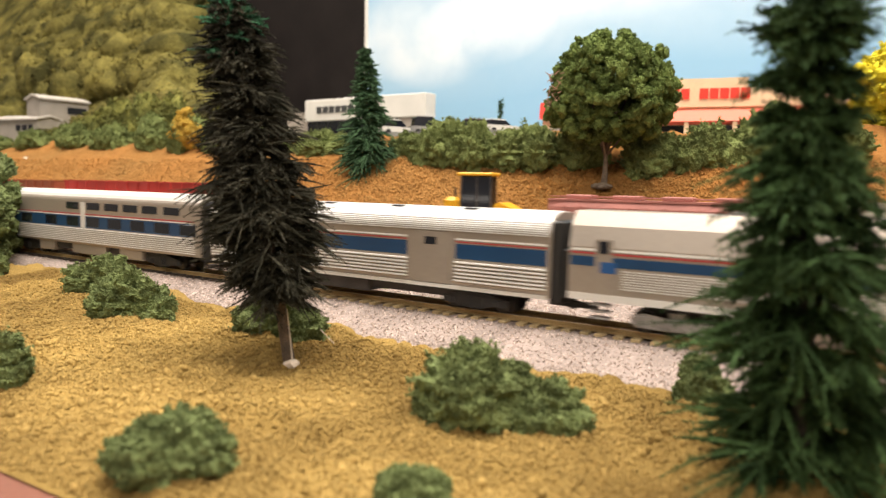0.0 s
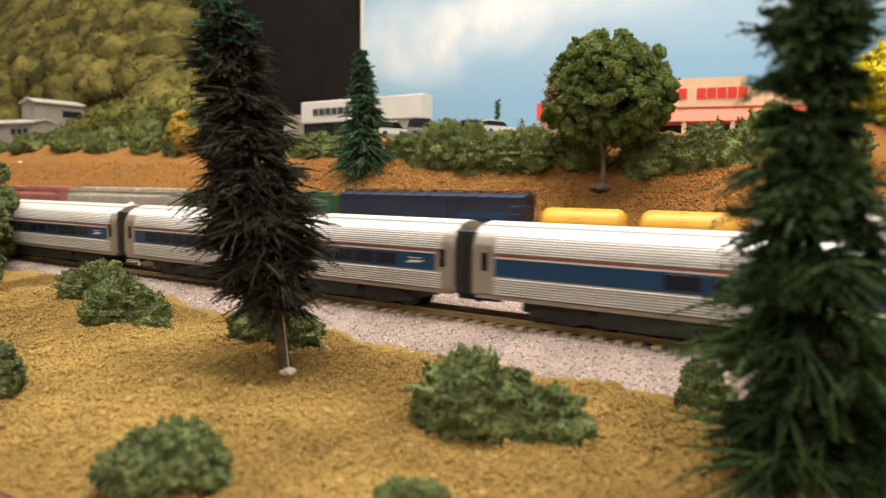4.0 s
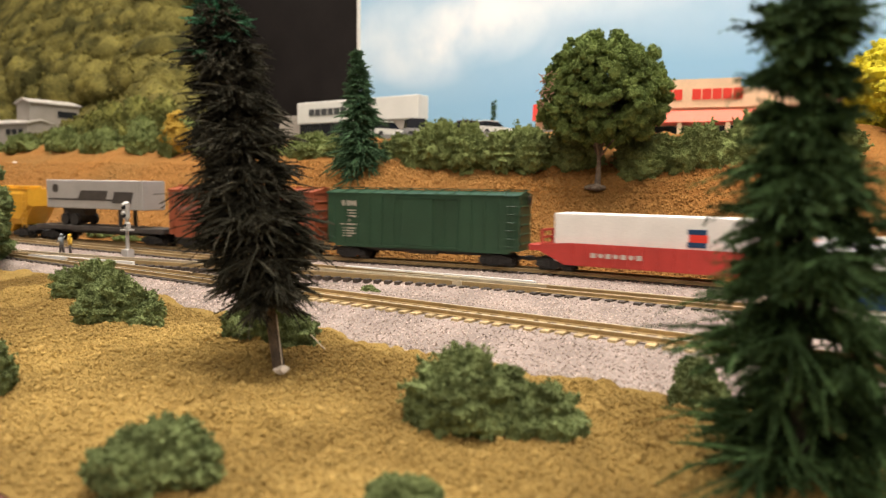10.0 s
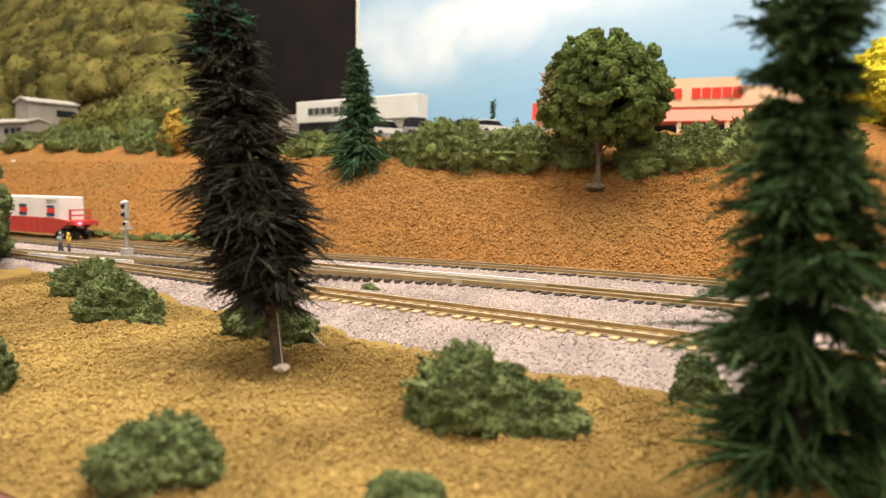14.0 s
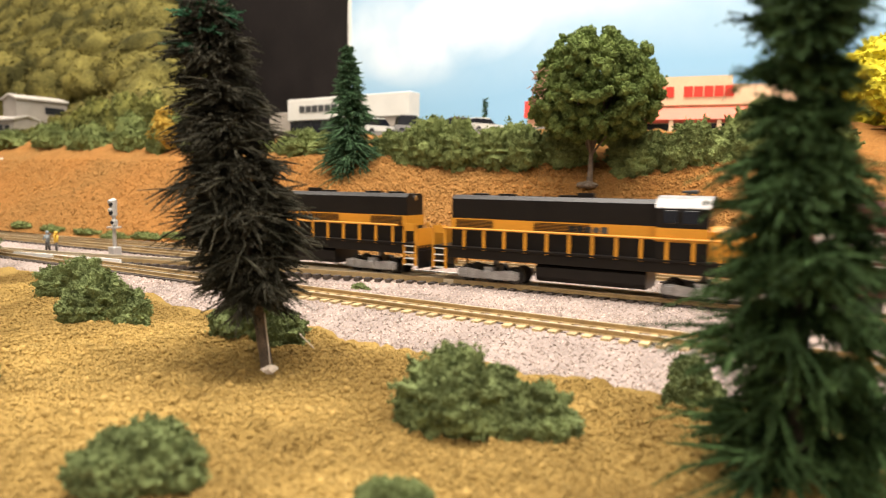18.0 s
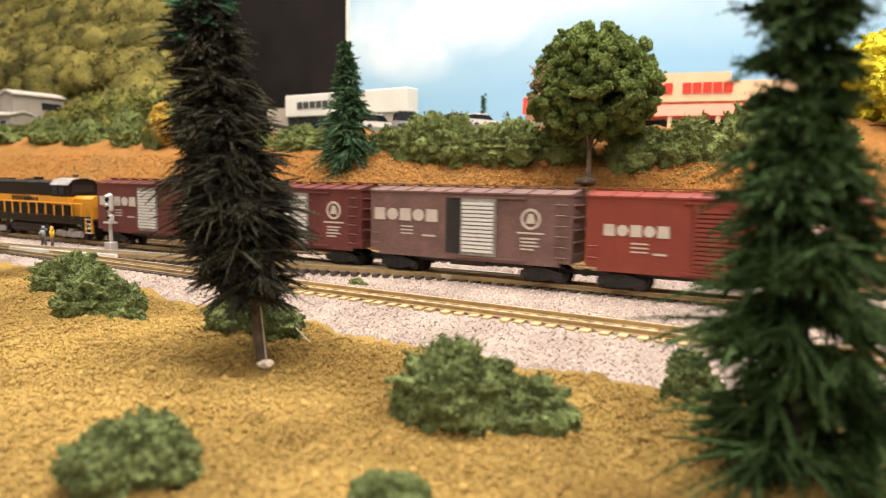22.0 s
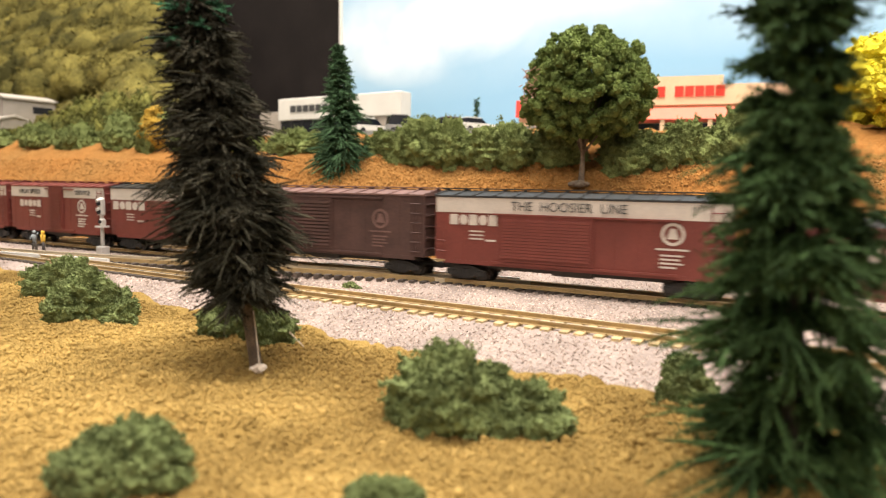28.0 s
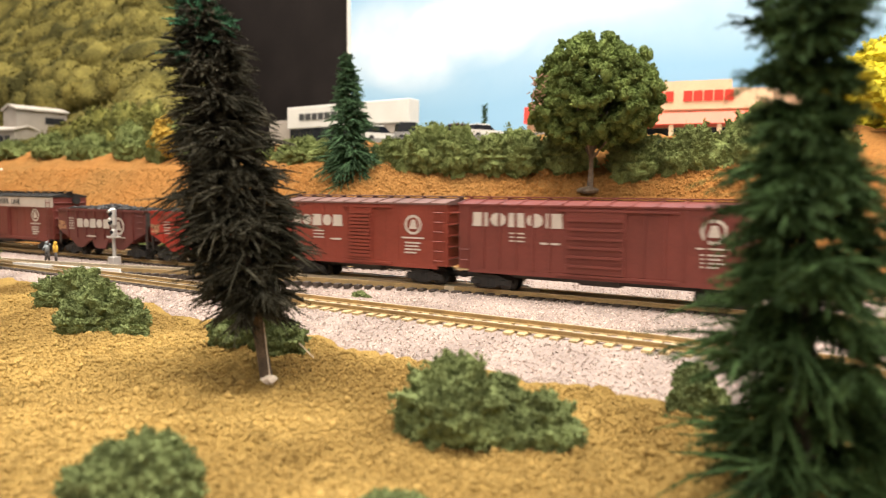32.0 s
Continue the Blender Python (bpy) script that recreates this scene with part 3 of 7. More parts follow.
def make_track(name, way, pale, label, s0, s1, fine, tie_len=16.0):
    """Rails and ties; ties near the viewer are separate pieces."""
    track = thing(name, label, "railway track", group="tracks", kind="structure")
    s = np.concatenate([np.arange(s0, fine[0], 30), np.arange(fine[0], fine[1], 10), np.arange(fine[1], s1, 30)])
    for side in (-4.5, 4.5):
        web, head = Shape(), Shape()
        for shape, prof in ((web, [(-0.7, -1.5), (0.7, -1.5), (0.7, -1.3), (0.26, -1.15), (0.26, -0.62), (0.42, -0.5), (0.42, -0.05), (-0.42, -0.05), (-0.42, -0.5), (-0.26, -0.62), (-0.26, -1.15), (-0.7, -1.3)]),
                            (head, [(-0.36, -0.12), (0.36, -0.12), (0.36, 0.0), (-0.36, 0.0)])):
            k = len(prof)
            v = np.concatenate([spots(s, way(s) + side + y, z)[:, None] for y, z in prof], 1).reshape(-1, 3)
            i = np.arange(len(s) - 1)[:, None] * k
            j = np.arange(k)[None]
            f = np.stack([i + j, i + (j + 1) % k, i + k + (j + 1) % k, i + k + j], -1).reshape(-1, 4)
            shape.tris(v, f)
        part("rail", web, RAIL_OLD, track, "bronze-brown rail web and foot")
        part("railhead", head, RAIL_TOP, track, "worn shiny rail top")
    tie = Shape().box(-1.15, 1.15, -tie_len / 2, tie_len / 2, -3.2, -1.42, 0.15)
    mat = TIE_PALE if pale else TIE
    mesh, old = tie.mesh("tie", mat), tie.mesh("dark_tie", TIE)
    near = [p for p in np.arange(fine[0], fine[1], 4.6)][-150:]
    for p in near:
        ob = new("tie", mesh if p > -185 else old)
        ob.parent = track
        h = 0.3 * math.sin(p * 12.9898)
        ob.matrix_basis = on_track(way, p + h, 3) @ pose(0, 0, 0, 0, 0, 1.5 * math.sin(p * 3.7))
    rest = Shape()
    for p in np.arange(s0 + 4, near[0] - 2, 4.6):
        if p < -900:
            continue
        m = np.array(on_track(way, p, 3))
        v = np.array([(x, y, z) for z in (-3.2, -1.42) for x, y in ((-1.15, -8), (1.15, -8), (1.15, 8), (-1.15, 8))])
        v = v @ m[:3, :3].T + m[:3, 3] * 1000
        rest.add(v, [[3, 2, 1, 0], [4, 5, 6, 7], [0, 1, 5, 4], [1, 2, 6, 5], [2, 3, 7, 6], [3, 0, 4, 7]])
    far = part("tie_row", rest, TIE, track)
    tagged(far, kind="stuff")
    return track


def build_tracks():
    make_track("track_front", way_a, True, "front track with bronze rails and tan ties", FAR_LEFT, FAR_RIGHT, (-560, 60))
    make_track("track_middle", way_b, False, "middle track with bronze rails and dark ties", FAR_LEFT, FAR_RIGHT, (-560, 60))
    make_track("track_back", way_c, False, "back track with bronze rails and dark ties along the embankment", FAR_LEFT, FAR_RIGHT, (-560, 60))


build_grass()
build_ballast()
build_bank()
build_tracks()

# ---------------------------------------------------------------- bushes and trees


def bush_lobes(rx, ry, rz, seed, bits=420, size=1.0, lobes=5, knob=4.0, ball=BALL4):
    """A clump of foam over a few overlapping lobes, from the ground up. One shape a lobe."""
    rng = np.random.RandomState(seed)
    centres = [(rng.uniform(-0.12, 0.12) * rx, 0, 0.36 * rz, 0.66)]
    for k in range(lobes):
        a = k * 2 * math.pi / lobes + rng.uniform(-0.5, 0.5)
        q = rng.uniform(0.40, 0.66)
        centres.append((rx * q * math.cos(a), ry * q * math.sin(a), rz * rng.uniform(0.08, 0.42), rng.uniform(0.30, 0.52)))
    out = []
    for j, (x, y, z, q) in enumerate(centres):
        shape = Shape()
        foam_lump(shape, (x, y, z), (rx * q, ry * q, rz * q), knob, seed * 7 + j, ball, 0.46, int(bits * q), size, rng)
        out.append(shape)
    return out


def bush(s, w, z, rx, ry, rz, seed, mat, label, turn=0.0, bits=420, size=1.0, name="bush", lobes=5, category="bush", group="bushes", knob=4.0, ball=BALL4):
    ob = thing(name, label, category, group)
    ob.matrix_basis = stand(s, w, z, turn)
    pieces("foliage_clump", bush_lobes(rx, ry, rz, seed, bits, size, lobes, knob, ball), mat, ob)
    return ob


def tall_bush(s, w, z, rx, ry, rz, seed, mat, label, name="bush", category="bush", group="bushes", lump=5.0):
    """An upright shrub of many small lumps round a stem, with gaps between them."""
    ob = thing(name, label, category, group)
    ob.matrix_basis = stand(s, w, z)
    rng = np.random.RandomState(seed)
    part("stem", Shape().rod((0, 0, -2), (0.6, 0, rz * 0.8), 1.0, 0.4, 7), BARK, ob)
    for k in range(9):
        shape = Shape()
        for j in range(5):
            d = rng.normal(size=3)
            d *= rng.uniform(0.55, 0.92) / np.linalg.norm(d)
            c = np.array((0, 0, rz * 0.52)) + d * (rx, ry, rz * 0.5)
            r = lump * rng.uniform(0.55, 1.1)
            foam_lump(shape, c, (r, r, r * 0.85), lump * 0.45, seed + 9 * k + j, BALL3, 0.46, 110, lump * 0.10, rng)
        part("foliage_clump", shape, mat, ob)
    return ob


def ground_z(s, w):
    return float(grass_height(np.array([float(s)]), np.array([float(w)]))[0])


def bank_z(s, w):
    return float(bank_height(np.array([float(s)]), np.array([float(w)]))[0])


def brush(shape, root, way, length, count, r, rng, droop=0.25, fuzz=2.2, thin=0.2):
    """One finger of a branch: a drooping tapered core with short needles laid forward round it."""
    way = np.array(way, float) / np.linalg.norm(way)
    side = np.cross(way, (0, 0, 1.0))
    side /= max(np.linalg.norm(side), 1e-6)
    up = np.cross(side, way)

    def along(t):
        return root + np.outer(t * length, way) + np.outer(-droop * length * t * t, (0, 0, 1))

    steps, sides = 3, 4
    t = np.linspace(0, 1, steps + 1)
    a = np.arange(sides) * 2 * math.pi / sides
    ring = np.outer(np.cos(a), side) + np.outer(np.sin(a), up)
    wide = r * (1.0 - 0.75 * t ** 2)[:, None, None] * rng.uniform(0.6, 1.3, (steps + 1, sides, 1))
    v = (along(t)[:, None] + ring[None] * wide).reshape(-1, 3)
    i, j = np.arange(steps)[:, None] * sides, np.arange(sides)[None]
    shape.tris(v, np.stack([i + j, i + (j + 1) % sides, i + sides + (j + 1) % sides, i + sides + j], -1).reshape(-1, 4))
    t = np.sort(rng.uniform(0.0, 1.0, count))
    base = along(t)
    a = rng.uniform(0, 2 * math.pi, count)
    out = np.outer(np.cos(a), side) + np.outer(np.sin(a), up)
    reach = r * fuzz * (1.1 - 0.45 * t)[:, None] * rng.uniform(0.5, 1.2, (count, 1))
    tip = base + out * reach + way * reach * 1.2 - np.array((0, 0, droop)) * reach
    across = np.cross(out, way)
    across *= thin * rng.uniform(0.5, 1.0, (count, 1)) / np.maximum(np.linalg.norm(across, axis=1)[:, None], 1e-6)
    mid = base * 0.5 + tip * 0.5
    v = np.stack([base, mid + across, tip, mid - across], 1).reshape(-1, 3)
    k = np.arange(count)[:, None] * 4
    shape.tris(v, np.hstack([k, k + 1, k + 2, k + 3]))


def crown_shape(height, low, radius, seed, branches, per, r, droop, profile, z_from=0.0, z_to=1.0, lean=(0, 0), wild=0.0, fan=4, spread=0.5, tiers=0, rise=0.45, fuzz=2.2, thin=0.2):
    """Branches in loose tiers, each ending in a fan of fingers."""
    rng = np.random.RandomState(seed)
    shape = Shape()
    for _ in range(branches):
        k = rng.uniform(z_from, z_to)
        if tiers:
            k = min(max((math.floor(k * tiers) + 0.5 + rng.normal() * 0.24) / tiers, 0), 1)
        z = low + (height - low) * k
        a = rng.uniform(0, 2 * math.pi)
        lobe = 1 + wild * (0.22 * math.sin(3 * a + 17 * k) + 0.22 * math.sin(5 * a - 31 * k))
        reach = max(1.5, radius * profile(k) * rng.uniform(0.45, 1.02) * lobe * (1 + wild * rng.uniform(-0.5, 0.12)))
        root = np.array((lean[0] * z, lean[1] * z, z))
        tilt = rng.uniform(-0.32, 0.32) + rise * k
        way = np.array((math.cos(a), math.sin(a), tilt))
        fork = rng.uniform(0.25, 0.45)
        knee = root + way * reach * fork - np.array((0, 0, droop * reach * fork ** 2))
        brush(shape, root, way, reach * fork, per // 2, r, rng, droop * fork, fuzz, thin)
        for _ in range(fan):
            turn, dip = rng.uniform(-spread, spread), rng.uniform(-0.4, 0.15)
            w2 = np.array((math.cos(a + turn), math.sin(a + turn), tilt - droop * fork + dip))
            brush(shape, knee, w2, reach * (1 - fork) * rng.uniform(0.4, 0.95), per, r * rng.uniform(0.7, 1.1), rng, droop * rng.uniform(0.3, 1.0), fuzz, thin)
    return shape


def conifer(name, s, w, z, height, low, radius, seed, label, mat, branches, per, r, droop, profile, trunk=1.6, tip=None, lean=(0, 0), bark=BARK_DARK, **more):
    tree = thing(name, label, "tree", "conifers")
    tree.matrix_basis = stand(s, w, z)
    stem = Shape()
    for k in range(6):
        a, b = k / 6, (k + 1) / 6
        stem.rod((lean[0] * height * a, lean[1] * height * a, height * a - (1.0 if k == 0 else 0)), (lean[0] * height * b, lean[1] * height * b, height * b), trunk * (1 - 0.85 * a), trunk * (1 - 0.85 * b), 9)
    part("trunk", stem, bark, tree)
    part("crown", crown_shape(height, low, radius, seed, branches, per, r, droop, profile, 0, 0.96 if tip else 1.0, lean, **more), mat, tree)
    if tip:
        part("tree_tip", crown_shape(height, low, radius, seed + 1, branches // 16, per, r, droop * 0.3, profile, 0.84, 1.0, lean, **more), tip, tree, "greener tip")
    return tree


def build_plants():
    cone = lambda k: max(0.06, 1.0 - 0.94 * k)
    s, w = -107, 113
    front = lambda k: float(np.interp(k, (0, 0.05, 0.12, 0.30, 0.38, 0.56, 0.73, 0.86, 1), (0.55, 0.78, 0.9, 1.05, 0.9, 0.78, 0.7, 0.55, 0.15)))
    conifer("pine_tree", s, w, ground_z(s, w), 88, 15.0, 21.5, 11, "dark blackish-green bottle-brush pine on a bare trunk", NEEDLE_DARK, 760, 22, 0.32, 0.24, front, 1.45, NEEDLE_TIP, lean=(-0.19, -0.03), bark=BARK_BROWN, wild=0.4, fan=7, spread=1.15, tiers=13, rise=0.15, fuzz=2.8, thin=0.17)
    glue = Shape().balls([(1.6, -0.6, 0.6), (0.4, -1.4, 0.4), (2.4, 0.4, 0.3)], [1.5, 1.2, 0.9], BALL2, squash=(1.0, 1.0, 0.8), rough=0.25)
    glue.rod((1.9, -1.2, 1), (0.2, -1.2, 13.5), 0.16, 0.13, 5)
    glue.rod((6.1, 3.5, 8.7), (8.9, 5.1, 5.4), 0.14, 0.12, 5)
    ob = solid("dried_glue", glue, GLUE, "dried white glue round the foot of the pine", "glue")
    ob.matrix_basis = stand(s, w, ground_z(s, w))
    s, w = -1.3, 108.5
    tiers = lambda k: float(np.interp(k, (0, 0.08, 0.16, 0.23, 0.40, 0.53, 0.64, 0.72, 0.9, 1), (0.95, 0.97, 1.0, 1.02, 0.69, 0.52, 0.40, 0.52, 0.36, 0.1)))
    conifer("spruce_tree", s, w, ground_z(s, w), 88, 0.5, 25.0, 12, "deep green bristly spruce with long soft needles", NEEDLE_GREEN, 760, 26, 0.32, 0.26, tiers, 1.6, lean=(-0.035, 0.0), wild=0.6, fan=5, spread=1.0, tiers=13, rise=0.3, fuzz=4.4, thin=0.17)
    s, w = -258, 346
    conifer("fir_tree", s, w, bank_z(s, w) - 1, 72, -5, 34.0, 13, "blue-green narrow fir tree on the embankment", NEEDLE_BLUE, 620, 9, 0.6, 0.34, lambda k: max(0.1, 1.0 - 0.86 * k), 1.4, lean=(-0.06, 0), wild=0.4, fan=4, spread=0.7, tiers=16, thin=0.3, fuzz=2.6)
    s, w = -309, 640
    conifer("small_fir_tree", s, w, LOT_Z, 57, 2, 11, 14, "small dark fir tree far behind the parking lot", NEEDLE_BLUE, 90, 6, 1.0, 0.3, cone, 1.2, fan=2, thin=0.8)

    # the large leafy tree on the embankment
    s, w = -107, 348
    tree = thing("leafy_tree", "broad spring-green leafy tree with a thin grey trunk on the embankment", "tree")
    z = bank_z(s, w)
    tree.matrix_basis = stand(s, w, z)
    rng = np.random.RandomState(21)
    stem = Shape().rod((0, 0, -1), (0.2, 0, 3), 2.6, 1.6, 9).rod((0.2, 0, 3), (0.6, 0, 12), 1.6, 1.2, 9).rod((0.6, 0, 12), (0.2, 0, 22), 1.2, 1.0, 9)
    limbs = Shape()
    for k in range(12):
        a, r = k * 2.4, rng.uniform(9, 17)
        limbs.rod((0.3, 0, 16 + 0.5 * k), (r * math.cos(a), r * math.sin(a), 27 + 3.0 * k), 0.8, 0.3, 6)
    part("trunk", stem, BARK, tree)
    part("limb", limbs, BARK, tree)
    crown = Shape()
    for k in range(1150):
        d = rng.normal(size=3)
        d /= np.linalg.norm(d)
        q = rng.uniform(0.62, 1.0) * (1 + 0.07 * math.sin(4 * d[0] + 3 * d[2]) + 0.05 * math.sin(9 * d[0] - 7 * d[2]))
        c = np.array((3.0, 0, 48.5)) + d * np.array((33, 29, 30)) * q
        if c[2] < 23 + 0.12 * math.hypot(c[0], c[1]):
            continue
        r = rng.uniform(1.5, 3.0)
        foam_lump(crown, c, (r * 1.1, r * 1.1, r * 1.1), 1.6, k, BALL1, 0.46, 52 if d[1] < 0.3 else 12, 0.62, rng)
    part("crown", crown, LEAF, tree)
    twigs = Shape()
    for k in range(46):
        a = np.array((rng.uniform(-26, -19), rng.uniform(-22, -14), rng.uniform(41, 58)))
        twigs.rod(a, a + rng.uniform(-1, 1, 3) * (3.4, 1.6, 2.6), 0.3, 0.15, 5)
    part("bare_twigs", twigs, TWIG, tree, "pinkish bare twigs showing through the leaves")
    root = Shape().balls([(0, -2, 0.6), (3, -3, 0.4), (-3, -2.4, 0.5), (1, -4, 0)], [3.2, 2.4, 2.6, 2.4], BALL2, squash=(1.2, 1, 0.6), rough=0.12)
    ob = solid("tree_root_plug", root, BARK, "dark lump of putty at the leafy tree foot", "putty")
    ob.matrix_basis = stand(s, w, z)

    # foreground bushes
    g = "mid-green foam bush on the ochre ground"
    for s, w, rx, ry, rz, turn, seed in ((-56, 107, 14, 9, 13.5, 20, 31), (-43, 113, 9, 7, 7.5, 20, 45), (-84, 63, 10, 8.5, 8.4, 15, 32), (-47, 73.5, 5.5, 5.5, 5.4, 0, 33), (-179, 124, 15, 10, 13, 35, 34), (-230, 148, 17, 9, 13, 20, 44),
                                        (-125, 127.5, 14.5, 9, 9.5, 10, 35), (-20.5, 137, 6, 5, 8, 0, 36), (-155, 73, 10, 8, 12, 0, 37), (-322, 148, 14, 10, 12, 0, 38)):
        bush(s, w, ground_z(s, w) - 0.5, rx, ry, rz, seed, BUSH, g, turn, bits=4200 if rx > 10 else 2600, size=0.36, knob=2.6)

    for s, w, rx, ry, rz, seed in ((-335, 158, 10, 9, 38, 39), (-348, 170, 11, 9, 52, 40)):
        tall_bush(s, w, ground_z(s, w) - 0.5, rx, ry, rz, seed, BUSH, "tall loose green foam shrub beside the ballast")

    # the hedge along the brow of the embankment
    h = "dull green foam bush along the brow of the embankment"
    for s, w, rx, ry, rz, seed in ((-310, 362, 36, 13, 14, 51), (-241, 362, 11, 9, 15, 52), (-212, 360, 24, 14, 26, 53), (-188, 358, 24, 14, 27, 54), (-152, 360, 25, 14, 24, 55), (-128, 366, 20, 12, 22, 56),
                                   (-86, 366, 22, 12, 20, 57), (-58, 366, 20, 12, 22, 58), (-34, 372, 18, 12, 27, 59), (-5, 372, 20, 12, 25, 60), (-366, 362, 23, 13, 20, 61), (-412, 366, 23, 14, 21, 62),
                                   (-452, 368, 22, 14, 27, 63), (-505, 370, 23, 15, 27, 64), (-560, 372, 28, 15, 22, 65), (-620, 374, 28, 15, 21, 66), (-690, 372, 28, 16, 17, 67), (-760, 374, 36, 18, 12, 68), (-840, 378, 36, 18, 12, 90)):
        bush(s, w, bank_z(s, w) - 3, rx, ry, rz, seed, BUSH_DULL, h, bits=1700 if s > -350 else 1000, size=0.62 if s > -350 else 0.9, group="hedge bushes", knob=4.6, ball=BALL4 if s > -350 else BALL3)
    for s, w, rx, ry, rz, seed in ((-520, 402, 28, 18, 42, 86), (-566, 408, 32, 20, 46, 87), (-612, 412, 34, 20, 42, 88), (-660, 416, 36, 20, 32, 89), (-440, 400, 28, 16, 36, 91), (-710, 420, 34, 20, 24, 92), (-760, 424, 34, 20, 18, 93)):
        bush(s, w, bank_z(s, w) - 3, rx, ry, rz, seed, HILL_BUSH, "olive foam bush at the foot of the hill", bits=1000, size=1.1, group="hill bushes", knob=8.0, ball=BALL3)
    for s, w, rx, ry, rz, seed in ((-455, 364, 10, 9, 32, 71), (-445, 362, 10, 8, 22, 72)):
        tall_bush(s, w, bank_z(s, w) - 2, rx, ry, rz, seed, YELLOW_LEAF, "golden-yellow autumn foam bush", name="yellow_bush", group="yellow bushes", lump=5.2)
    for s, w, rx, ry, rz, seed in ((24, 420, 24, 16, 52, 73), (40, 400, 20, 14, 38, 74)):
        tall_bush(s, w, LOT_Z - 2, rx, ry, rz, seed, YELLOW_GREEN, "bright yellow-green foam tree", name="yellow_tree", category="tree", group="yellow trees", lump=9.0)


def hill_height(s, w):
    rise = np.clip(w - 430, 0, 75) * 0.40 + np.clip(w - 505, 0, None) * 1.0 + 0.0010 * np.clip(w - 505, 0, None) ** 2
    edge = -470 - (w - 430) * 1.28
    flank = np.clip((edge - s) / 70, 0, 1)
    z = LOT_Z + rise * flank ** 0.8
    return z + 16 * rough_noise(s, w, 90, 61, 3) * np.clip(rise / 40, 0, 1)


def build_hill():
    s = np.arange(FAR_LEFT, -440, 14.0)
    w = 425 + np.linspace(0, 480, 48) + 0 * s[:, None]
    solid("hill", sheet(s, w, hill_height(s[:, None], w)), HILL, "steep olive hillside behind the tracks", "hill", kind="structure", smooth=True)
    rng = np.random.RandomState(9)
    s, w = rng.uniform(-1180, -480, 9000), 430 + 420 * rng.random(9000) ** 0.8
    keep = (s < -455 - (w - 430) * 1.28) & ~((s > -1010) & (s < -700) & (w < 550))
    s, w = s[keep][:760], w[keep][:760]
    z = hill_height(s, w)
    shape = Shape()
    r = rng.uniform(17, 33, len(s))
    places = spots(s, w, z)
    shape.balls(places, r * 0.8, BALL1, squash=(0.9, 0.9, 0.7), rough=0.2, rng=rng)
    for k in range(len(s)):
        foam_lump(shape, places[k], (1.25 * r[k], 1.25 * r[k], 1.1 * r[k]), 19.0, k, BALL2, 0.46, 110, 1.7, rng)
    solid("hill_foliage", shape, HILL, "dense olive-green foam foliage covering the hillside", "foliage", kind="stuff", smooth=True)

# ---------------------------------------------------------------- backdrop, room


def slab(name, corners, z0, z1, mat, label, category, kind="structure"):
    v = [(x, y, z0) for x, y in corners] + [(x, y, z1) for x, y in corners]
    sh = Shape().add(v, [[3, 2, 1, 0], [4, 5, 6, 7], [0, 1, 5, 4], [1, 2, 6, 5], [2, 3, 7, 6], [3, 0, 4, 7]])
    return solid(name, sh, mat, label, category, kind=kind)


def plan_rect(s0, s1, w0, w1):
    return [spot(s0, w0)[:2], spot(s1, w0)[:2], spot(s1, w1)[:2], spot(s0, w1)[:2]]


def build_room():
    slab("backdrop_sky", plan_rect(-617, FAR_RIGHT, 820, 826), 40, 760, SKY, "painted blue sky with soft white clouds on a backdrop board", "backdrop")
    slab("backdrop_dark", plan_rect(FAR_LEFT, -619, 832, 838), -200, 760, CURTAIN, "dark brown-black divider board beside the painted sky", "divider board")
    edge = [(-621, 818), (-616, 818), (-616, 828), (-621, 828)]
    slab("backdrop_trim", [spot(a, b)[:2] for a, b in edge], 40, 760, WALL_WHITE, "pale bowed edge strip of the sky backdrop", "trim")
    table = slab("layout_table", plan_rect(FAR_LEFT, FAR_RIGHT, FRONT + 1, 830), -60, -30, WALL_TAN, "plywood table under the layout", "table top")
    for s in (-2050, -1150, -250, 650, 1460):
        for w in (110, 770):
            x, y, _ = spot(s, w)
            part("table_leg", Shape().box(x - 25, x + 25, y - 25, y + 25, -1100, -60), WALL_TAN, table)
    x0, x1, y0, y1 = -3200, 2700, -2200, 3200
    slab("floor", [(x0, y0), (x1, y0), (x1, y1), (x0, y1)], -1160, -1100, CARPET, "grey carpeted floor of the club room", "floor")
    slab("ceiling", [(x0, y0), (x1, y0), (x1, y1), (x0, y1)], CEILING * 1000, CEILING * 1000 + 60, PLASTER, "off-white flat ceiling", "ceiling")
    for name, a in (("wall_south", (x0, x1, y0 - 80, y0)), ("wall_north", (x0, x1, y1, y1 + 80)), ("wall_west", (x0 - 80, x0, y0, y1)), ("wall_east", (x1, x1 + 80, y0, y1))):
        slab(name, [(a[0], a[2]), (a[1], a[2]), (a[1], a[3]), (a[0], a[3])], -1100, CEILING * 1000, PLASTER, "off-white painted wall of the club room", "wall")
    for x, y, sx, sy, _ in LAMPS:
        lamp = thing("ceiling_light", "flat white ceiling light panel", "ceiling light", "ceiling lights")
        lamp.matrix_basis = pose(x, y, CEILING, 0, 0, -30)
        fr = Shape()
        a, b = sx * 500 + 18, sy * 500 + 18
        for q in ((-a, a, -b, -b + 16), (-a, a, b - 16, b), (-a, -a + 16, -b + 16, b - 16), (a - 16, a, -b + 16, b - 16)):
            fr.box(*q, -38, 0)
        part("frame", fr, WALL_WHITE, lamp)


# ---------------------------------------------------------------- buildings


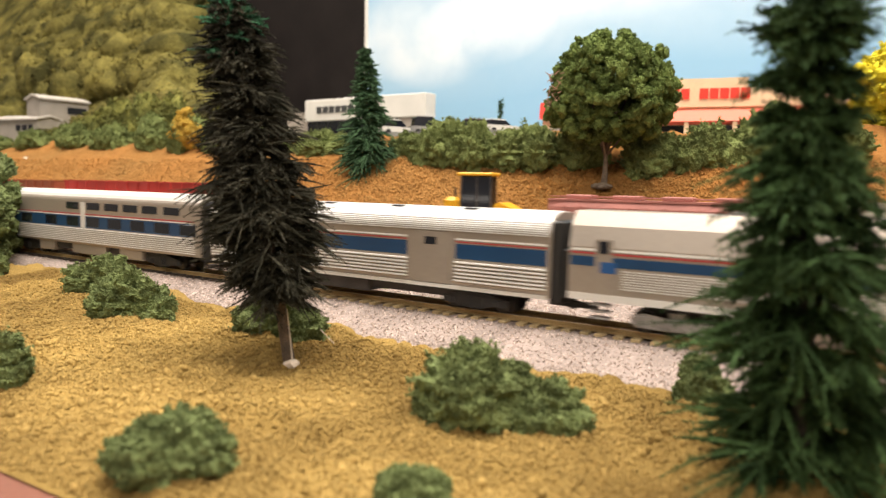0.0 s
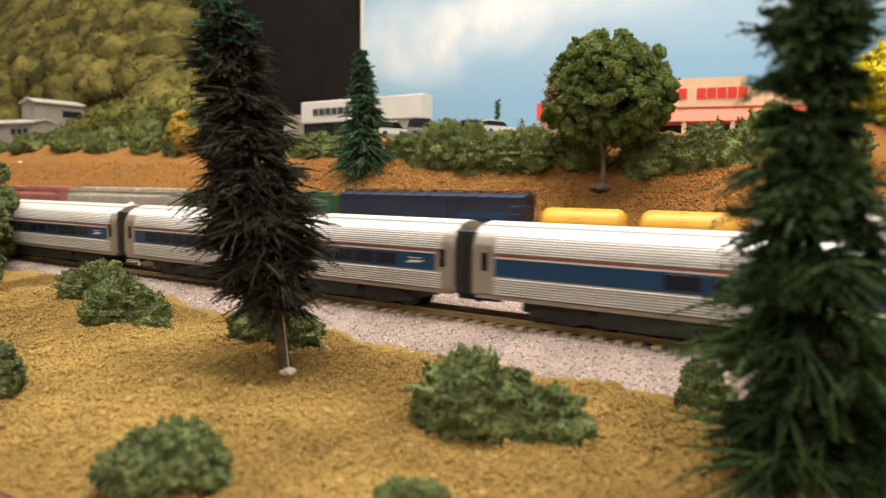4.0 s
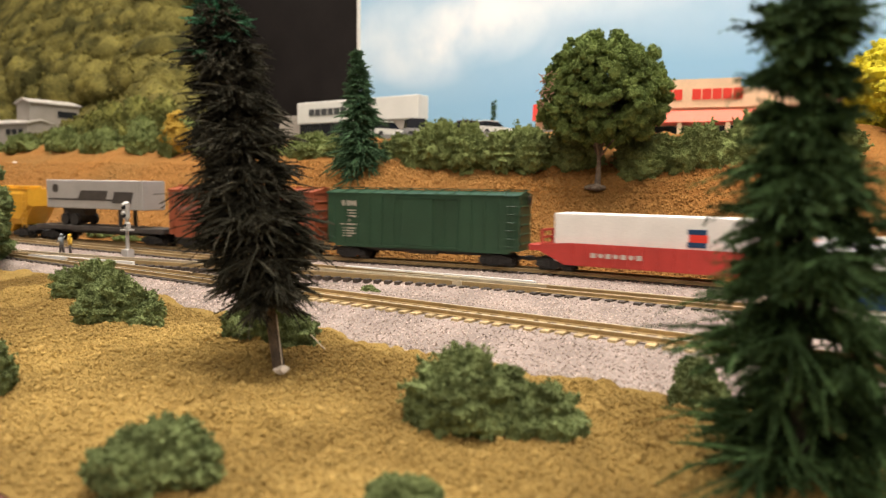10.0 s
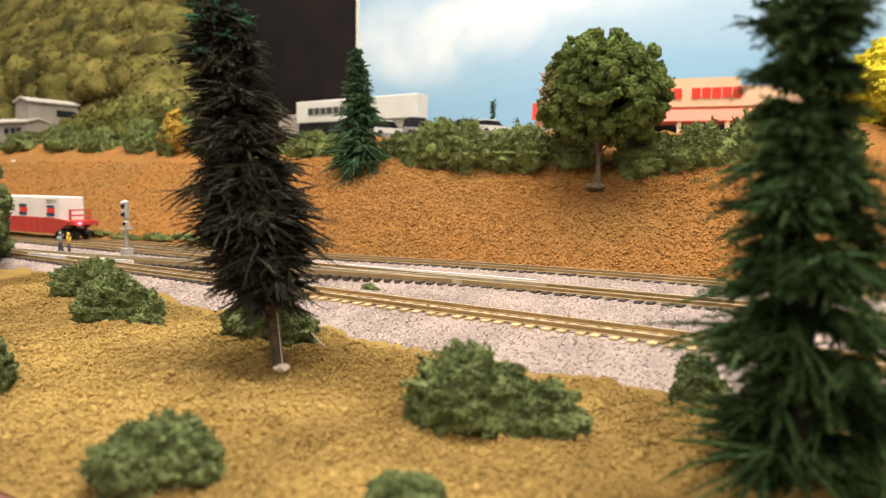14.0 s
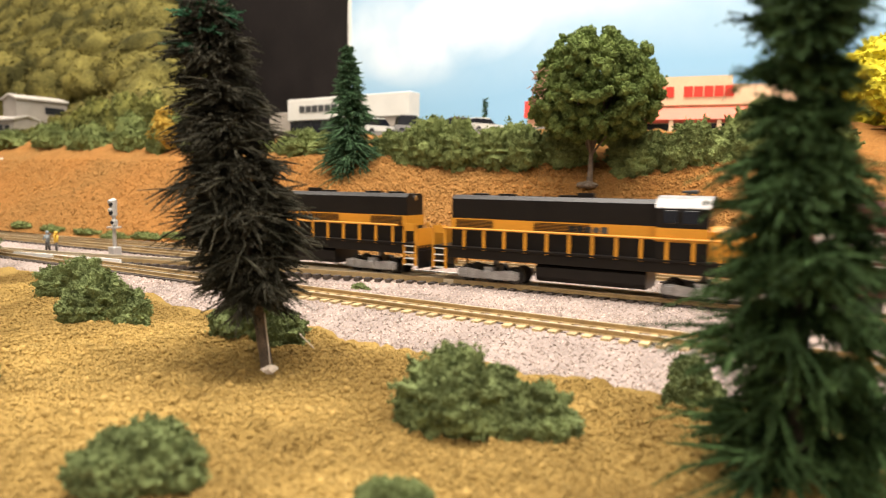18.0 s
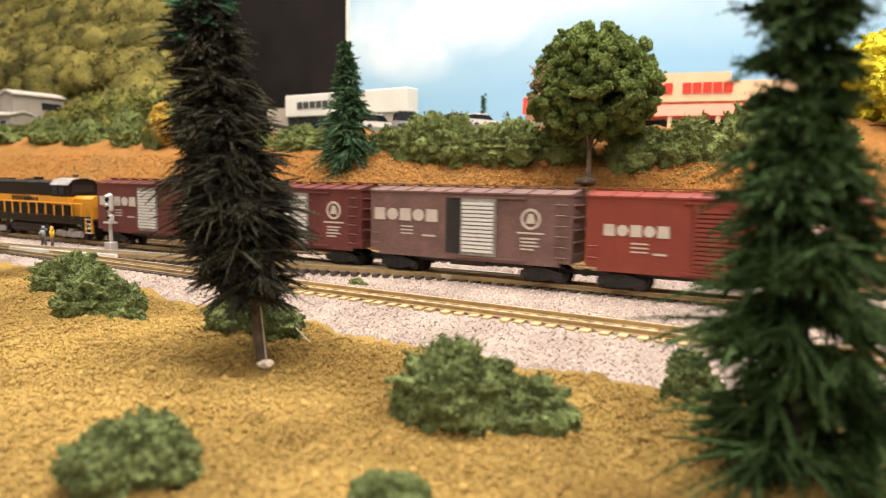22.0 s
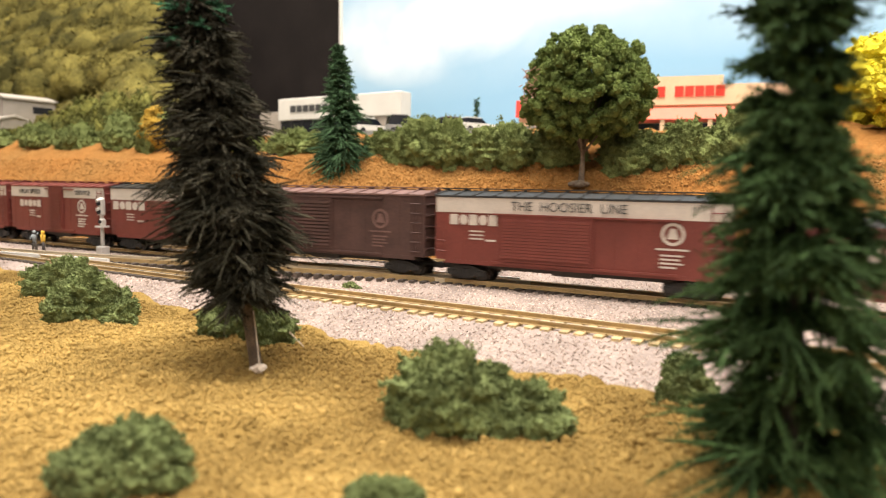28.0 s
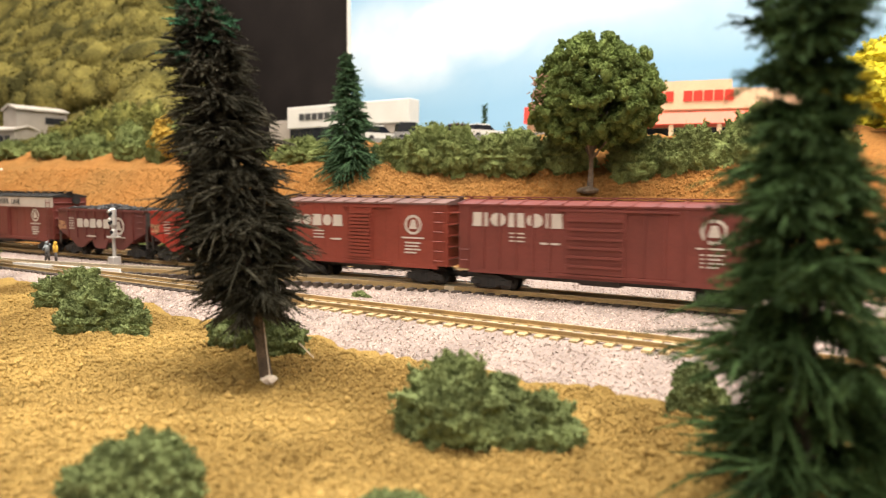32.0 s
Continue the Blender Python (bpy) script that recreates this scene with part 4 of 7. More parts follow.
def letters(x, z, count, wide, tall, gap, y):
    """A word as plain blocks of its size."""
    return [Shape().box(x + k * (wide + gap), x + k * (wide + gap) + wide, y - 0.5, y, z, z + tall) for k in range(count)]


def dealership():
    """Car showroom: white fascia over dark glass."""
    b = thing("car_showroom", "low car showroom with white fascia band over dark glass walls", "building")
    b.matrix_basis = pose(-151 * MM, 690 * MM, LOT_Z * MM, 0, 0, -33)
    long, z1 = 150, 51
    part("wall", Shape().box(2, long - 2, 2, 14, 0, 31), WALL_TAN, b)
    part("fascia", Shape().box(0, long, 0, 16, 30, z1, 0.6), WALL_WHITE, b, "warm white fascia band")
    part("side_wing", Shape().box(-34, -0.3, 8, 70, 0, 40, 0.4), WALL_TAN, b, "grey-tan side wing")
    for k in range(8):
        w = part("window", Shape().box(3 + k * 14.4, 16.2 + k * 14.4, 1.0, 2.0, 4, 29.4), DARK_GLASS, b)
        part("mullion", Shape().box(16.3 + k * 14.4, 17.3 + k * 14.4, 0.4, 2, 0, 29.8), BLACK, w)
    part("door", Shape().box(122, 136, 1, 2, 0, 21), DARK_GLASS, b)
    pieces("sign_block", letters(17, 37.4, 6, 6.8, 6.4, 1.5, -0.1), PRINT_DARK, b, "dark block of the fascia sign")
    return b


def store():
    """Home improvement store: peach wall with a stepped top, red awning and red block sign."""
    b = thing("big_box_store", "peach big-box store with stepped parapet and red awning", "building")
    b.matrix_basis = pose(66 * MM, 512 * MM, LOT_Z * MM, 0, 0, -19)
    part("wall", Shape().box(0, 215, 4, 120, 0, 33), WALL_PEACH, b)
    par = Shape().side_plate([(60, 27), (205, 27), (205, 40.5), (141, 40.5), (141, 46.5), (74, 46.5), (74, 41.5), (60, 41.5)], 1.5, 4)
    part("parapet", par, WALL_PEACH, b, "stepped peach parapet")
    aw = Shape().extrude([(-7, 16.5), (3.9, 15), (3.9, 25), (1.5, 25)], 62, 204)
    part("awning", aw, AWNING, b, "orange-red sloping awning")
    part("door_band", Shape().box(66, 200, 3, 3.9, 0, 14.5), DARK_GLASS, b, "dark shop-front glass")
    for k in range(5):
        part("pillar", Shape().box(70 + 31 * k, 73 + 31 * k, -6, -3, 0, 16), WALL_PEACH, b)
    pieces("sign_block", letters(78, 32.4, 4, 5.7, 7.2, 0.9, 1.3) + letters(110, 32.4, 5, 5.7, 7.2, 0.9, 1.3), SIGN_RED, b, "red block of the sign")
    wing = part("garden_entrance", Shape().box(2, 30, -3, 3.6, 0, 34), WALL_PEACH, b, "small peach entrance wing")
    part("canopy", Shape().extrude([(-9, 19), (-3.2, 19), (-3.2, 31), (-7, 31)], 0, 31), SIGN_RED, wing, "red canopy")
    pieces("canopy_mark", letters(7, 23, 4, 2.4, 3.0, 2.0, -8.4), PRINT, wing, "white block on the red canopy")
    return b


def house(s, w, z, long, deep, tall, label, turn):
    h = thing("hill_house", label, "building", "hill buildings")
    h.matrix_basis = stand(s, w, z, turn)
    part("wall", Shape().extrude([(0, -30), (deep, -30), (deep, tall), (deep / 2, tall + deep * 0.15), (0, tall)], 0, long), HOUSE_GREY, h)
    part("roof", Shape().extrude([(-2.5, tall - 0.2), (deep / 2, tall + deep * 0.15), (deep + 2.5, tall - 0.2), (deep + 2.5, tall + 1.6), (deep / 2, tall + deep * 0.15 + 1.8), (-2.5, tall + 1.6)], -2, long + 2), HOUSE_ROOF, h, "pale grey roof")
    for k in range(3):
        part("window", Shape().box(long * (0.55 + 0.13 * k), long * (0.55 + 0.13 * k) + 8, -0.6, 0, tall * 0.35, tall * 0.7), DARK_GLASS, h)
    return h


def parked_car(s, w, z, turn, mat, label, long=28.0, tall=9.5):
    c = thing("parked_car", label, "car", "parked cars")
    c.matrix_basis = stand(s, w, z, turn)
    half = 5.6
    body = Shape().side_plate([(-long / 2, 2), (long / 2, 2), (long / 2, 4.8), (long / 2 - 0.8, 5.6), (long * 0.2, 6.0), (-long / 2 + 0.6, 6.0), (-long / 2, 5.2)], -half, half)
    part("body", body, mat, c)
    cab = Shape().side_plate([(-long * 0.42, 5.9), (long * 0.24, 5.9), (long * 0.08, tall), (-long * 0.36, tall)], -half + 0.7, half - 0.7)
    part("cabin", cab, DARK_GLASS, c, "dark glazed cabin")
    part("roof", Shape().box(-long * 0.35, long * 0.07, -half + 0.6, half - 0.6, tall - 0.1, tall + 0.7, 0.2), mat, c)
    for x in (-long * 0.31, long * 0.31):
        for y in (-half, half):
            part("wheel", Shape().rod((x, y - 0.7, 2.0), (x, y + 0.7, 2.0), 2.0, 2.0, 14), BLACK, c)
    for y in (-3.6, 3.6):
        part("headlight", Shape().box(long / 2 - 0.2, long / 2 + 0.25, y - 1, y + 1, 3.9, 4.9), CHROME, c)
    return c


def build_buildings():
    dealership()
    store()
    slab("parking_lot", plan_rect(-345, -150, 412, 500), LOT_Z, LOT_Z + 7, LOT, "raised grey parking lot behind the hedge", "parking lot")
    house(-852, 470, 106, 60, 34, 24, "grey low-gabled house on the hillside", 85)
    house(-930, 452, 84, 84, 34, 20, "grey low house lower on the hillside", 8)
    parked_car(-300, 436, LOT_Z + 7, 60, WALL_WHITE, "white parked pickup truck behind the hedge", 30, 11)
    parked_car(-272, 440, LOT_Z + 7, 35, TRUCK_GREY, "grey parked off-road car behind the hedge", 29, 13)
    parked_car(-236, 452, LOT_Z + 7, 60, BOX_DULL, "grey-brown parked car behind the hedge", 29, 11)
    parked_car(-216, 446, LOT_Z + 7, 60, WALL_WHITE, "white parked car behind the hedge", 28, 9.5)
    parked_car(-290, 466, LOT_Z + 7, 55, FREIGHT_GREEN, "dark green parked van behind the hedge", 32, 15)


build_plants()
build_hill()
build_buildings()
build_room()

# ---------------------------------------------------------------- rolling stock (x along the car, -y towards the viewer, z above the rail)
MOVING = []


def word_mesh(text, size, mat, name="lettering"):
    curve = bpy.data.curves.new(name, "FONT")
    curve.body, curve.size, curve.extrude = text, size * MM, 0.00008
    curve.align_x, curve.align_y = "CENTER", "CENTER"
    curve.materials.append(mat)
    return curve


def word(text, x, z, size, y, mat, parent, width=None):
    """Readable words on the near side of a car."""
    ob = new("lettering", word_mesh(text, size, mat))
    ob.parent = parent
    m = pose(x * MM, y * MM, z * MM, 90, 0, 0)
    if width:
        bpy.context.view_layer.update()
        m = m @ Matrix.Diagonal((width * MM / max(ob.dimensions[0], 1e-6), 1, 1, 1))
    ob.matrix_basis = m
    return ob


def blocks(x, z, wide, tall, count, y, slant=0.0, gap=0.12):
    """A name drawn as plain blocks: solid ones and rounded ones in turn."""
    out, step = [], wide / count
    for k in range(count):
        sh = Shape()
        out.append(sh)
        a, b = x + k * step, x + (k + 1) * step - gap * step
        if k % 2:
            c, r, h = (a + b) / 2, (b - a) / 2, tall / 2
            ring = [(c + r * math.cos(t), z + h + h * math.sin(t)) for t in np.arange(10) * math.pi / 5]
            sh.side_plate(ring, y - 0.06, y)
        else:
            q = 0.22 * (b - a)
            sh.side_plate([(a, z), (b, z), (b - q * 0.2, z + tall), (a + q * 0.2, z + tall)], y - 0.06, y)
    return out


def lines(x, z, widths, y, step=1.35, tall=0.5):
    sh = Shape()
    for k, wd in enumerate(widths):
        sh.box(x, x + wd, y - 0.06, y, z - k * step, z - k * step + tall)
    return sh


def disc(x, z, r, y, hole=0.0):
    ang = np.arange(24) * 2 * math.pi / 24
    if not hole:
        return Shape().side_plate([(x + r * math.cos(a), z + r * math.sin(a)) for a in ang], y - 0.06, y)
    out = [(x + r * math.cos(a), y - 0.06, z + r * math.sin(a)) for a in ang] + [(x + hole * math.cos(a), y - 0.06, z + hole * math.sin(a)) for a in ang]
    return Shape().add(out, [[i, (i + 1) % 24, 24 + (i + 1) % 24, 24 + i] for i in range(24)])


def wheel_shape(r=2.75):
    sh = Shape()
    for y in (-4.4, 4.4):
        k = math.copysign(1, y)
        sh.rod((0, y - 0.9 * k, r), (0, y + 0.5 * k, r), r, r, 18).rod((0, y - 1.3 * k, r), (0, y - 0.9 * k, r), r + 0.75, r + 0.75, 18)
    return sh.rod((0, -6, r), (0, 6, r), 0.6, 0.6, 8)


MESHES = {}


def truck(car, x, kind="freight", wheelbase=10.6):
    """A truck with its side frames and wheel sets."""
    key = (kind, wheelbase)
    if key not in MESHES:
        sh, half = Shape(), wheelbase / 2
        axles = (-half, half) if kind != "six" else (-wheelbase, 0, wheelbase)
        ends = axles[-1] + 2.6
        for y in (-7.6, 7.0):
            if kind == "six":
                sh.side_plate([(-ends, 2.2), (-ends + 1.5, 1.5), (ends - 1.5, 1.5), (ends, 2.2), (ends, 4.6), (ends - 3, 5.2), (0, 4.2), (-ends + 3, 5.2), (-ends, 4.6)], y, y + 0.6)
                for a in axles:
                    sh.box(a - 1.7, a + 1.7, y - 0.5, y + 1, 1.6, 4.6, 0.3)
            else:
                sh.side_plate([(-ends, 2.0), (-half + 1.5, 2.0), (-1.9, 0.9), (1.9, 0.9), (half - 1.5, 2.0), (ends, 2.0), (ends, 4.0), (2.4, 5.5), (-2.4, 5.5), (-ends, 4.0)], y, y + 0.6)
                for a in axles:
                    sh.box(a - 1.2, a + 1.2, y - 0.35, y + 0.9, 1.8, 3.9, 0.25)
                for a in (-0.9, 0.9):
                    sh.rod((a, y + 0.2, 1.6), (a, y + 0.2, 4.4), 0.75, 0.75, 8)
        sh.box(-1.8, 1.8, -7, 7, 3.6, 5.8).box(-0.9, 0.9, -1, 1, 5.6, 8.5)
        mat = TRUCK_GREY if kind == "six" else BLACK
        MESHES[key] = (sh.mesh("truck", mat), wheel_shape().mesh("wheel", WHEEL), axles)
    frame_mesh, wheel_mesh, axles = MESHES[key]
    ob = new("truck", frame_mesh)
    ob.parent = car
    ob.location = (x * MM, 0, 0)
    for a in axles:
        w = new("wheel", wheel_mesh)
        w.parent = ob
        w.location = (a * MM, 0, 0)
    return ob


def couplers(car, half):
    for k in (-1, 1):
        sh = Shape().box(min(k * (half - 5), k * (half + 2.6)), max(k * (half - 5), k * (half + 2.6)), -0.8, 0.8, 3.4, 5.0, 0.2).box(min(k * (half + 1.2), k * (half + 2.6)), max(k * (half + 1.2), k * (half + 2.6)), -1.5, 1.5, 3.0, 5.4, 0.3)
        part("coupler", sh, BLACK, car)


def car_frame(name, label, category, group, way, left, right, run):
    """An empty car; left and right: its coupled ends in plan millimetres when its train has run 0."""
    car = thing(name, label, category, group)
    MOVING.append((car, way, (left + right) / 2, (right - left) * 0.32, run))
    return car


# ---- freight cars


def box_car(left, right, way, run, mat, label, door=(32.3, 46.3), door_mat=None, gap=None, band=False, name_at=(1.8, 19.8, 29, 4.6), emblem=(67, 22.4, 4.3), eave=31.0, low=7.6, words=(), name_mat=None, name="box_car", louvre=True, roof_mat=None, ribs=0, ladder_left=True, band_span=None, door_top=1.8):
    car = car_frame(name, label, "railway car", "box cars", way, left, right, run)
    half = (right - left) / 2 - 2.4
    x0 = -half
    yy = 9.8
    roof_mat = roof_mat or mat
    body = Shape().extrude([(-yy, low), (yy, low), (yy, eave), (-yy, eave)], -half, half)
    part("body", body, mat, car)
    roof = Shape().extrude([(-yy - 0.35, eave - 0.5), (yy + 0.35, eave - 0.5), (yy + 0.35, eave + 0.1), (0, eave + 1.9), (-yy - 0.35, eave + 0.1)], -half - 0.4, half + 0.4)
    n = max(8, int(half * 2 / 7.6))
    for k in range(n + 1):
        a = -half + k * 2 * half / n
        part("roof_rib", Shape().extrude([(-yy - 0.4, eave + 0.05), (yy + 0.4, eave + 0.05), (yy + 0.4, eave + 0.45), (0, eave + 2.25), (-yy - 0.4, eave + 0.45)], a - 0.35, a + 0.35), roof_mat, car)
    part("roof", roof, roof_mat, car)
    walkway = Shape()
    for y in (-1.55, -0.5, 0.55):
        walkway.box(-half - 1.6, half + 1.6, y, y + 0.95, eave + 2.35, eave + 2.75)
    for k in range(n + 1):
        a = -half + k * 2 * half / n
        walkway.box(a - 0.3, a + 0.3, -1.6, 1.6, eave + 1.7, eave + 2.4)
    part("roof_walk", walkway, roof_mat, car)
    for k in (-1, 1):
        sh = Shape()
        for q in range(5):
            z = low + 3 + q * 4.2
            sh.rod((k * (half + 0.05), -yy + 1, z), (k * (half + 0.05), yy - 1, z), 0.55, 0.55, 6)
        part("end_rib", sh, mat, car)
    sides, wide = Shape(), 0.5 if ribs else 0.16
    pieces("side_seam", [Shape().box(a - wide, a + wide, -yy - (0.35 if ribs else 0.1), -yy, low + 0.8, eave - 0.8) for a in np.linspace(-half + 3.5, half - 3.5, ribs or 13)], mat, car)
    sides.box(-half + 4, half - 4, -yy - 0.15, -yy, low - 1.2, low + 0.2)
    part("side_sill", sides, mat, car)
    under = Shape().box(-half + 8, half - 8, -4, 4, 4.5, low).box(-6, 8, -7, 6, 4.2, 7)
    part("underframe", under, UNDER, car)
    d0, d1 = x0 + door[0], x0 + door[1]
    if gap:
        part("door_opening", Shape().box(x0 + gap[0], x0 + gap[1], -yy - 0.12, -yy + 0.1, low + 1.2, eave - 2.2), BLACK, car, "open doorway showing a dark interior")
    leaf = part("door", Shape().box(d0, d1, -yy - 0.75, -yy - 0.1, low + 0.6, eave - door_top, 0.15), TRUCK_GREY if door_mat else mat, car, "louvred silver sliding door" if door_mat else "")
    if louvre:
        n = 13 if louvre is True else louvre
        step = (eave - low - door_top - 3.2) / n
        zs = [low + 2 + (q + 0.3 * (n < 13)) * step for q in range(n)]
        pieces("louvre", [Shape().side_plate([(d0 + 0.9, z), (d1 - 0.9, z), (d1 - 0.9, z + 0.95), (d0 + 0.9, z + 0.95)], -yy - 1.35, -yy - 0.7) for z in zs], door_mat or mat, leaf)
    d2 = min(d1 + (d1 - d0) * 0.8, half - 6)
    part("door_track", Shape().box(d0 - 3, d2, -yy - 0.95, -yy, eave - door_top - 0.1, eave - door_top + 0.5), mat, car)
    part("lower_door_track", Shape().box(d0 - 3, d2, -yy - 0.8, -yy, low - 0.3, low + 0.5), mat, car)
    lad = Shape()
    for q in range(6):
        z = low + 2 + q * 3.6
        lad.rod((half - 5.6, -yy - 0.65, z), (half - 1.6, -yy - 0.65, z), 0.22, 0.22, 5)
    for a in (half - 5.4, half - 1.8):
        lad.rod((a, -yy - 0.55, low + 0.5), (a, -yy - 0.55, eave - 1.6), 0.18, 0.18, 5)
    part("ladder", lad, mat, car)
    grab = Shape()
    for z in (low + 3.2, low + 7):
        grab.rod((x0 + 1, -yy - 0.6, z), (x0 + 4.5, -yy - 0.6, z), 0.2, 0.2, 5)
    part("grab_iron", grab, mat, car)
    part("brake_wheel", Shape().rod((half + 1.2, 3, eave - 2), (half + 1.6, 3, eave - 2), 2.4, 2.4, 14), BLACK, car)
    y = -yy - 0.14
    if band:
        spans = band_span or [(0.3, door[0] - 0.6), (door[1] + 0.6, half * 2 - 0.4)]
        for a, b in spans:
            part("white_band", Shape().box(x0 + a, x0 + b, y, -yy - 0.05, eave - 6.0, eave - 0.55), PRINT, car, "white painted band below the eave")
    a, z, wide, tall = name_at
    pieces("name_block", blocks(x0 + a, z, wide, tall, 5, y), name_mat or PRINT, car, "white block-shaped road name")
    ex, ez, er = emblem
    er *= 0.86
    em = part("emblem", disc(x0 + ex, ez, er, y, er * 0.74), name_mat or PRINT, car, "round white emblem ring")
    core = Shape().side_plate([(x0 + ex - er * 0.5, ez - er * 0.42), (x0 + ex + er * 0.5, ez - er * 0.42), (x0 + ex + er * 0.22, ez + er * 0.5), (x0 + ex - er * 0.22, ez + er * 0.5)], y - 0.06, y)
    part("emblem_core", core, name_mat or PRINT, em)
    data = lines(x0 + a + wide * 0.42, z - 2.4, (5.5, 5.5, 5.5), y).box(x0 + ex - 5, x0 + ex + 5, y - 0.06, y, ez - er - 1.5, ez - er - 0.9)
    for k, wd in enumerate((7, 6, 7, 5)):
        data.box(x0 + ex - 3.6, x0 + ex - 3.6 + wd, y - 0.06, y, ez - er - 3.4 - 1.25 * k, ez - er - 2.8 - 1.25 * k)
    data.box(x0 + a + wide * 0.75, x0 + a + wide * 0.95, y - 0.06, y, z - 5.6, z - 4.9)
    tagged(part("data_print", data, name_mat or PRINT, car, "small white data lines"), kind="stuff")
    for text, wx, wz, size in words:
        word(text, x0 + wx, wz, size, y - 0.16, PRINT_DARK, car)
    for k in (-1, 1):
        truck(car, k * (half - 11.5))
    couplers(car, half)
    return car


def coal_hopper(left, right, run, mat, label, name_at, emblem, name_mat=None, rust=True):
    car = car_frame("coal_hopper", label, "railway car", "coal hoppers", way_b, left, right, run)
    half = (right - left) / 2 - 2.2
    top, yy, x0 = 24.4, 9.6, -((right - left) / 2 - 2.2)
    side = [(-half, 13.5), (-half, top), (half, top), (half, 13.5), (half - 9, 9.5), (half - 17, 4.6), (half - 21, 4.6), (7, 9.2), (4, 4.6), (-4, 4.6), (-7, 9.2), (-half + 21, 4.6), (-half + 17, 4.6), (-half + 9, 9.5)]
    side = side[::-1]
    for y in (-yy, yy - 0.7):
        part("side_wall", Shape().side_plate(side, y, y + 0.7), mat, car)
    part("slope_sheet", Shape().side_plate([(-half + 0.5, 19), (half - 0.5, 19), (half - 12, 8), (-half + 12, 8)][::-1], -yy + 0.7, yy - 0.7), mat, car)
    rim = Shape()
    for y in (-yy - 0.5, yy - 0.6):
        rim.box(-half - 0.3, half + 0.3, y, y + 1.1, top - 0.6, top + 0.5)
    for x in (-half - 0.3, half - 0.8):
        rim.box(x, x + 1.1, -yy, yy, top - 0.6, top + 0.5)
    part("top_rim", rim, mat, car)
    pieces("side_post", [Shape().box(a - 0.35, a + 0.35, -yy - 0.55, -yy, 9.5, top - 0.4) for a in np.linspace(-half + 9, half - 9, 8)], mat, car)
    rng = np.random.RandomState(int(left) % 97)
    n = 700
    a, b = rng.uniform(-half + 1, half - 1, n), rng.uniform(-yy + 1, yy - 1, n)
    heap = top - 0.8 + 2.8 * (1 - (b / yy) ** 2) * np.clip((half - np.abs(a)) / 8, 0, 1) * (0.75 + 0.25 * np.cos(a / 7))
    load = Shape().balls(np.stack([a, b, heap], -1), rng.uniform(0.7, 1.5, n), OCTA, rough=0.4, rng=rng)
    load.side_plate([(-half + 1, top - 1.4), (half - 1, top - 1.4), (half - 8, top + 1), (-half + 8, top + 1)], -yy + 1.5, yy - 1.5)
    part("coal_load", load, COAL, car, "heaped black coal load")
    y = -yy - 0.14
    pieces("name_block", blocks(x0 + name_at[0], name_at[1], name_at[2], name_at[3], 5, y - 0.5), name_mat or PRINT, car, "white block-shaped road name")
    ex, ez, er = emblem
    em = part("emblem", disc(x0 + ex, ez, er, y - 0.5, er * 0.72), PRINT, car, "round white emblem ring")
    part("emblem_core", Shape().side_plate([(x0 + ex - er * 0.5, ez - er * 0.42), (x0 + ex + er * 0.5, ez - er * 0.42), (x0 + ex + er * 0.2, ez + er * 0.5), (x0 + ex - er * 0.2, ez + er * 0.5)], y - 0.56, y - 0.5), PRINT, em)
    dat = lines(x0 + 9.5, 19.5, (5, 4, 5, 4.4, 5), y).box(x0 + ex - 5, x0 + ex + 5, y - 0.6, y - 0.5, ez - er - 1.4, ez - er - 0.8).box(x0 + 26, x0 + 33, y - 0.6, y - 0.5, name_at[1] - 4.8, name_at[1] - 4.0)
    tagged(part("data_print", dat, PRINT, car, "small white data lines"), kind="stuff")
    if rust:
        sh = Shape()
        for k in range(34):
            a, z, r = rng.uniform(x0 + 0.5, x0 + 6.5), rng.uniform(14.2, 18), rng.uniform(0.3, 0.7)
            sh.side_plate([(a - r, z - r), (a + r, z - r), (a + r, z + r), (a - r, z + r)], y, y + 0.1)
        part("rust_patch", sh, RUST, car, "flaking rust at the end of the side")
    ends = Shape()
    for k in (-1, 1):
        ends.box(min(k * (half - 1), k * half), max(k * (half - 1), k * half), -yy + 0.7, yy - 0.7, 17, top).rod((k * half, -yy + 1, 6), (k * half, -yy + 1, 17), 0.5, 0.5, 6)
        ends.rod((k * half, yy - 1, 6), (k * half, yy - 1, 17), 0.5, 0.5, 6)
    part("end_frame", ends.box(-half, half, -1.6, 1.6, 4.2, 6.6), UNDER, car)
    lad = Shape()
    for q in range(4):
        lad.rod((half - 5, -yy - 0.5, 13 + 3 * q), (half - 1, -yy - 0.5, 13 + 3 * q), 0.25, 0.25, 5)
    part("ladder", lad, mat, car)
    for k in (-1, 1):
        truck(car, k * (half - 9.5), wheelbase=10)
    couplers(car, half)
    return car


# ---- locomotives of the middle track


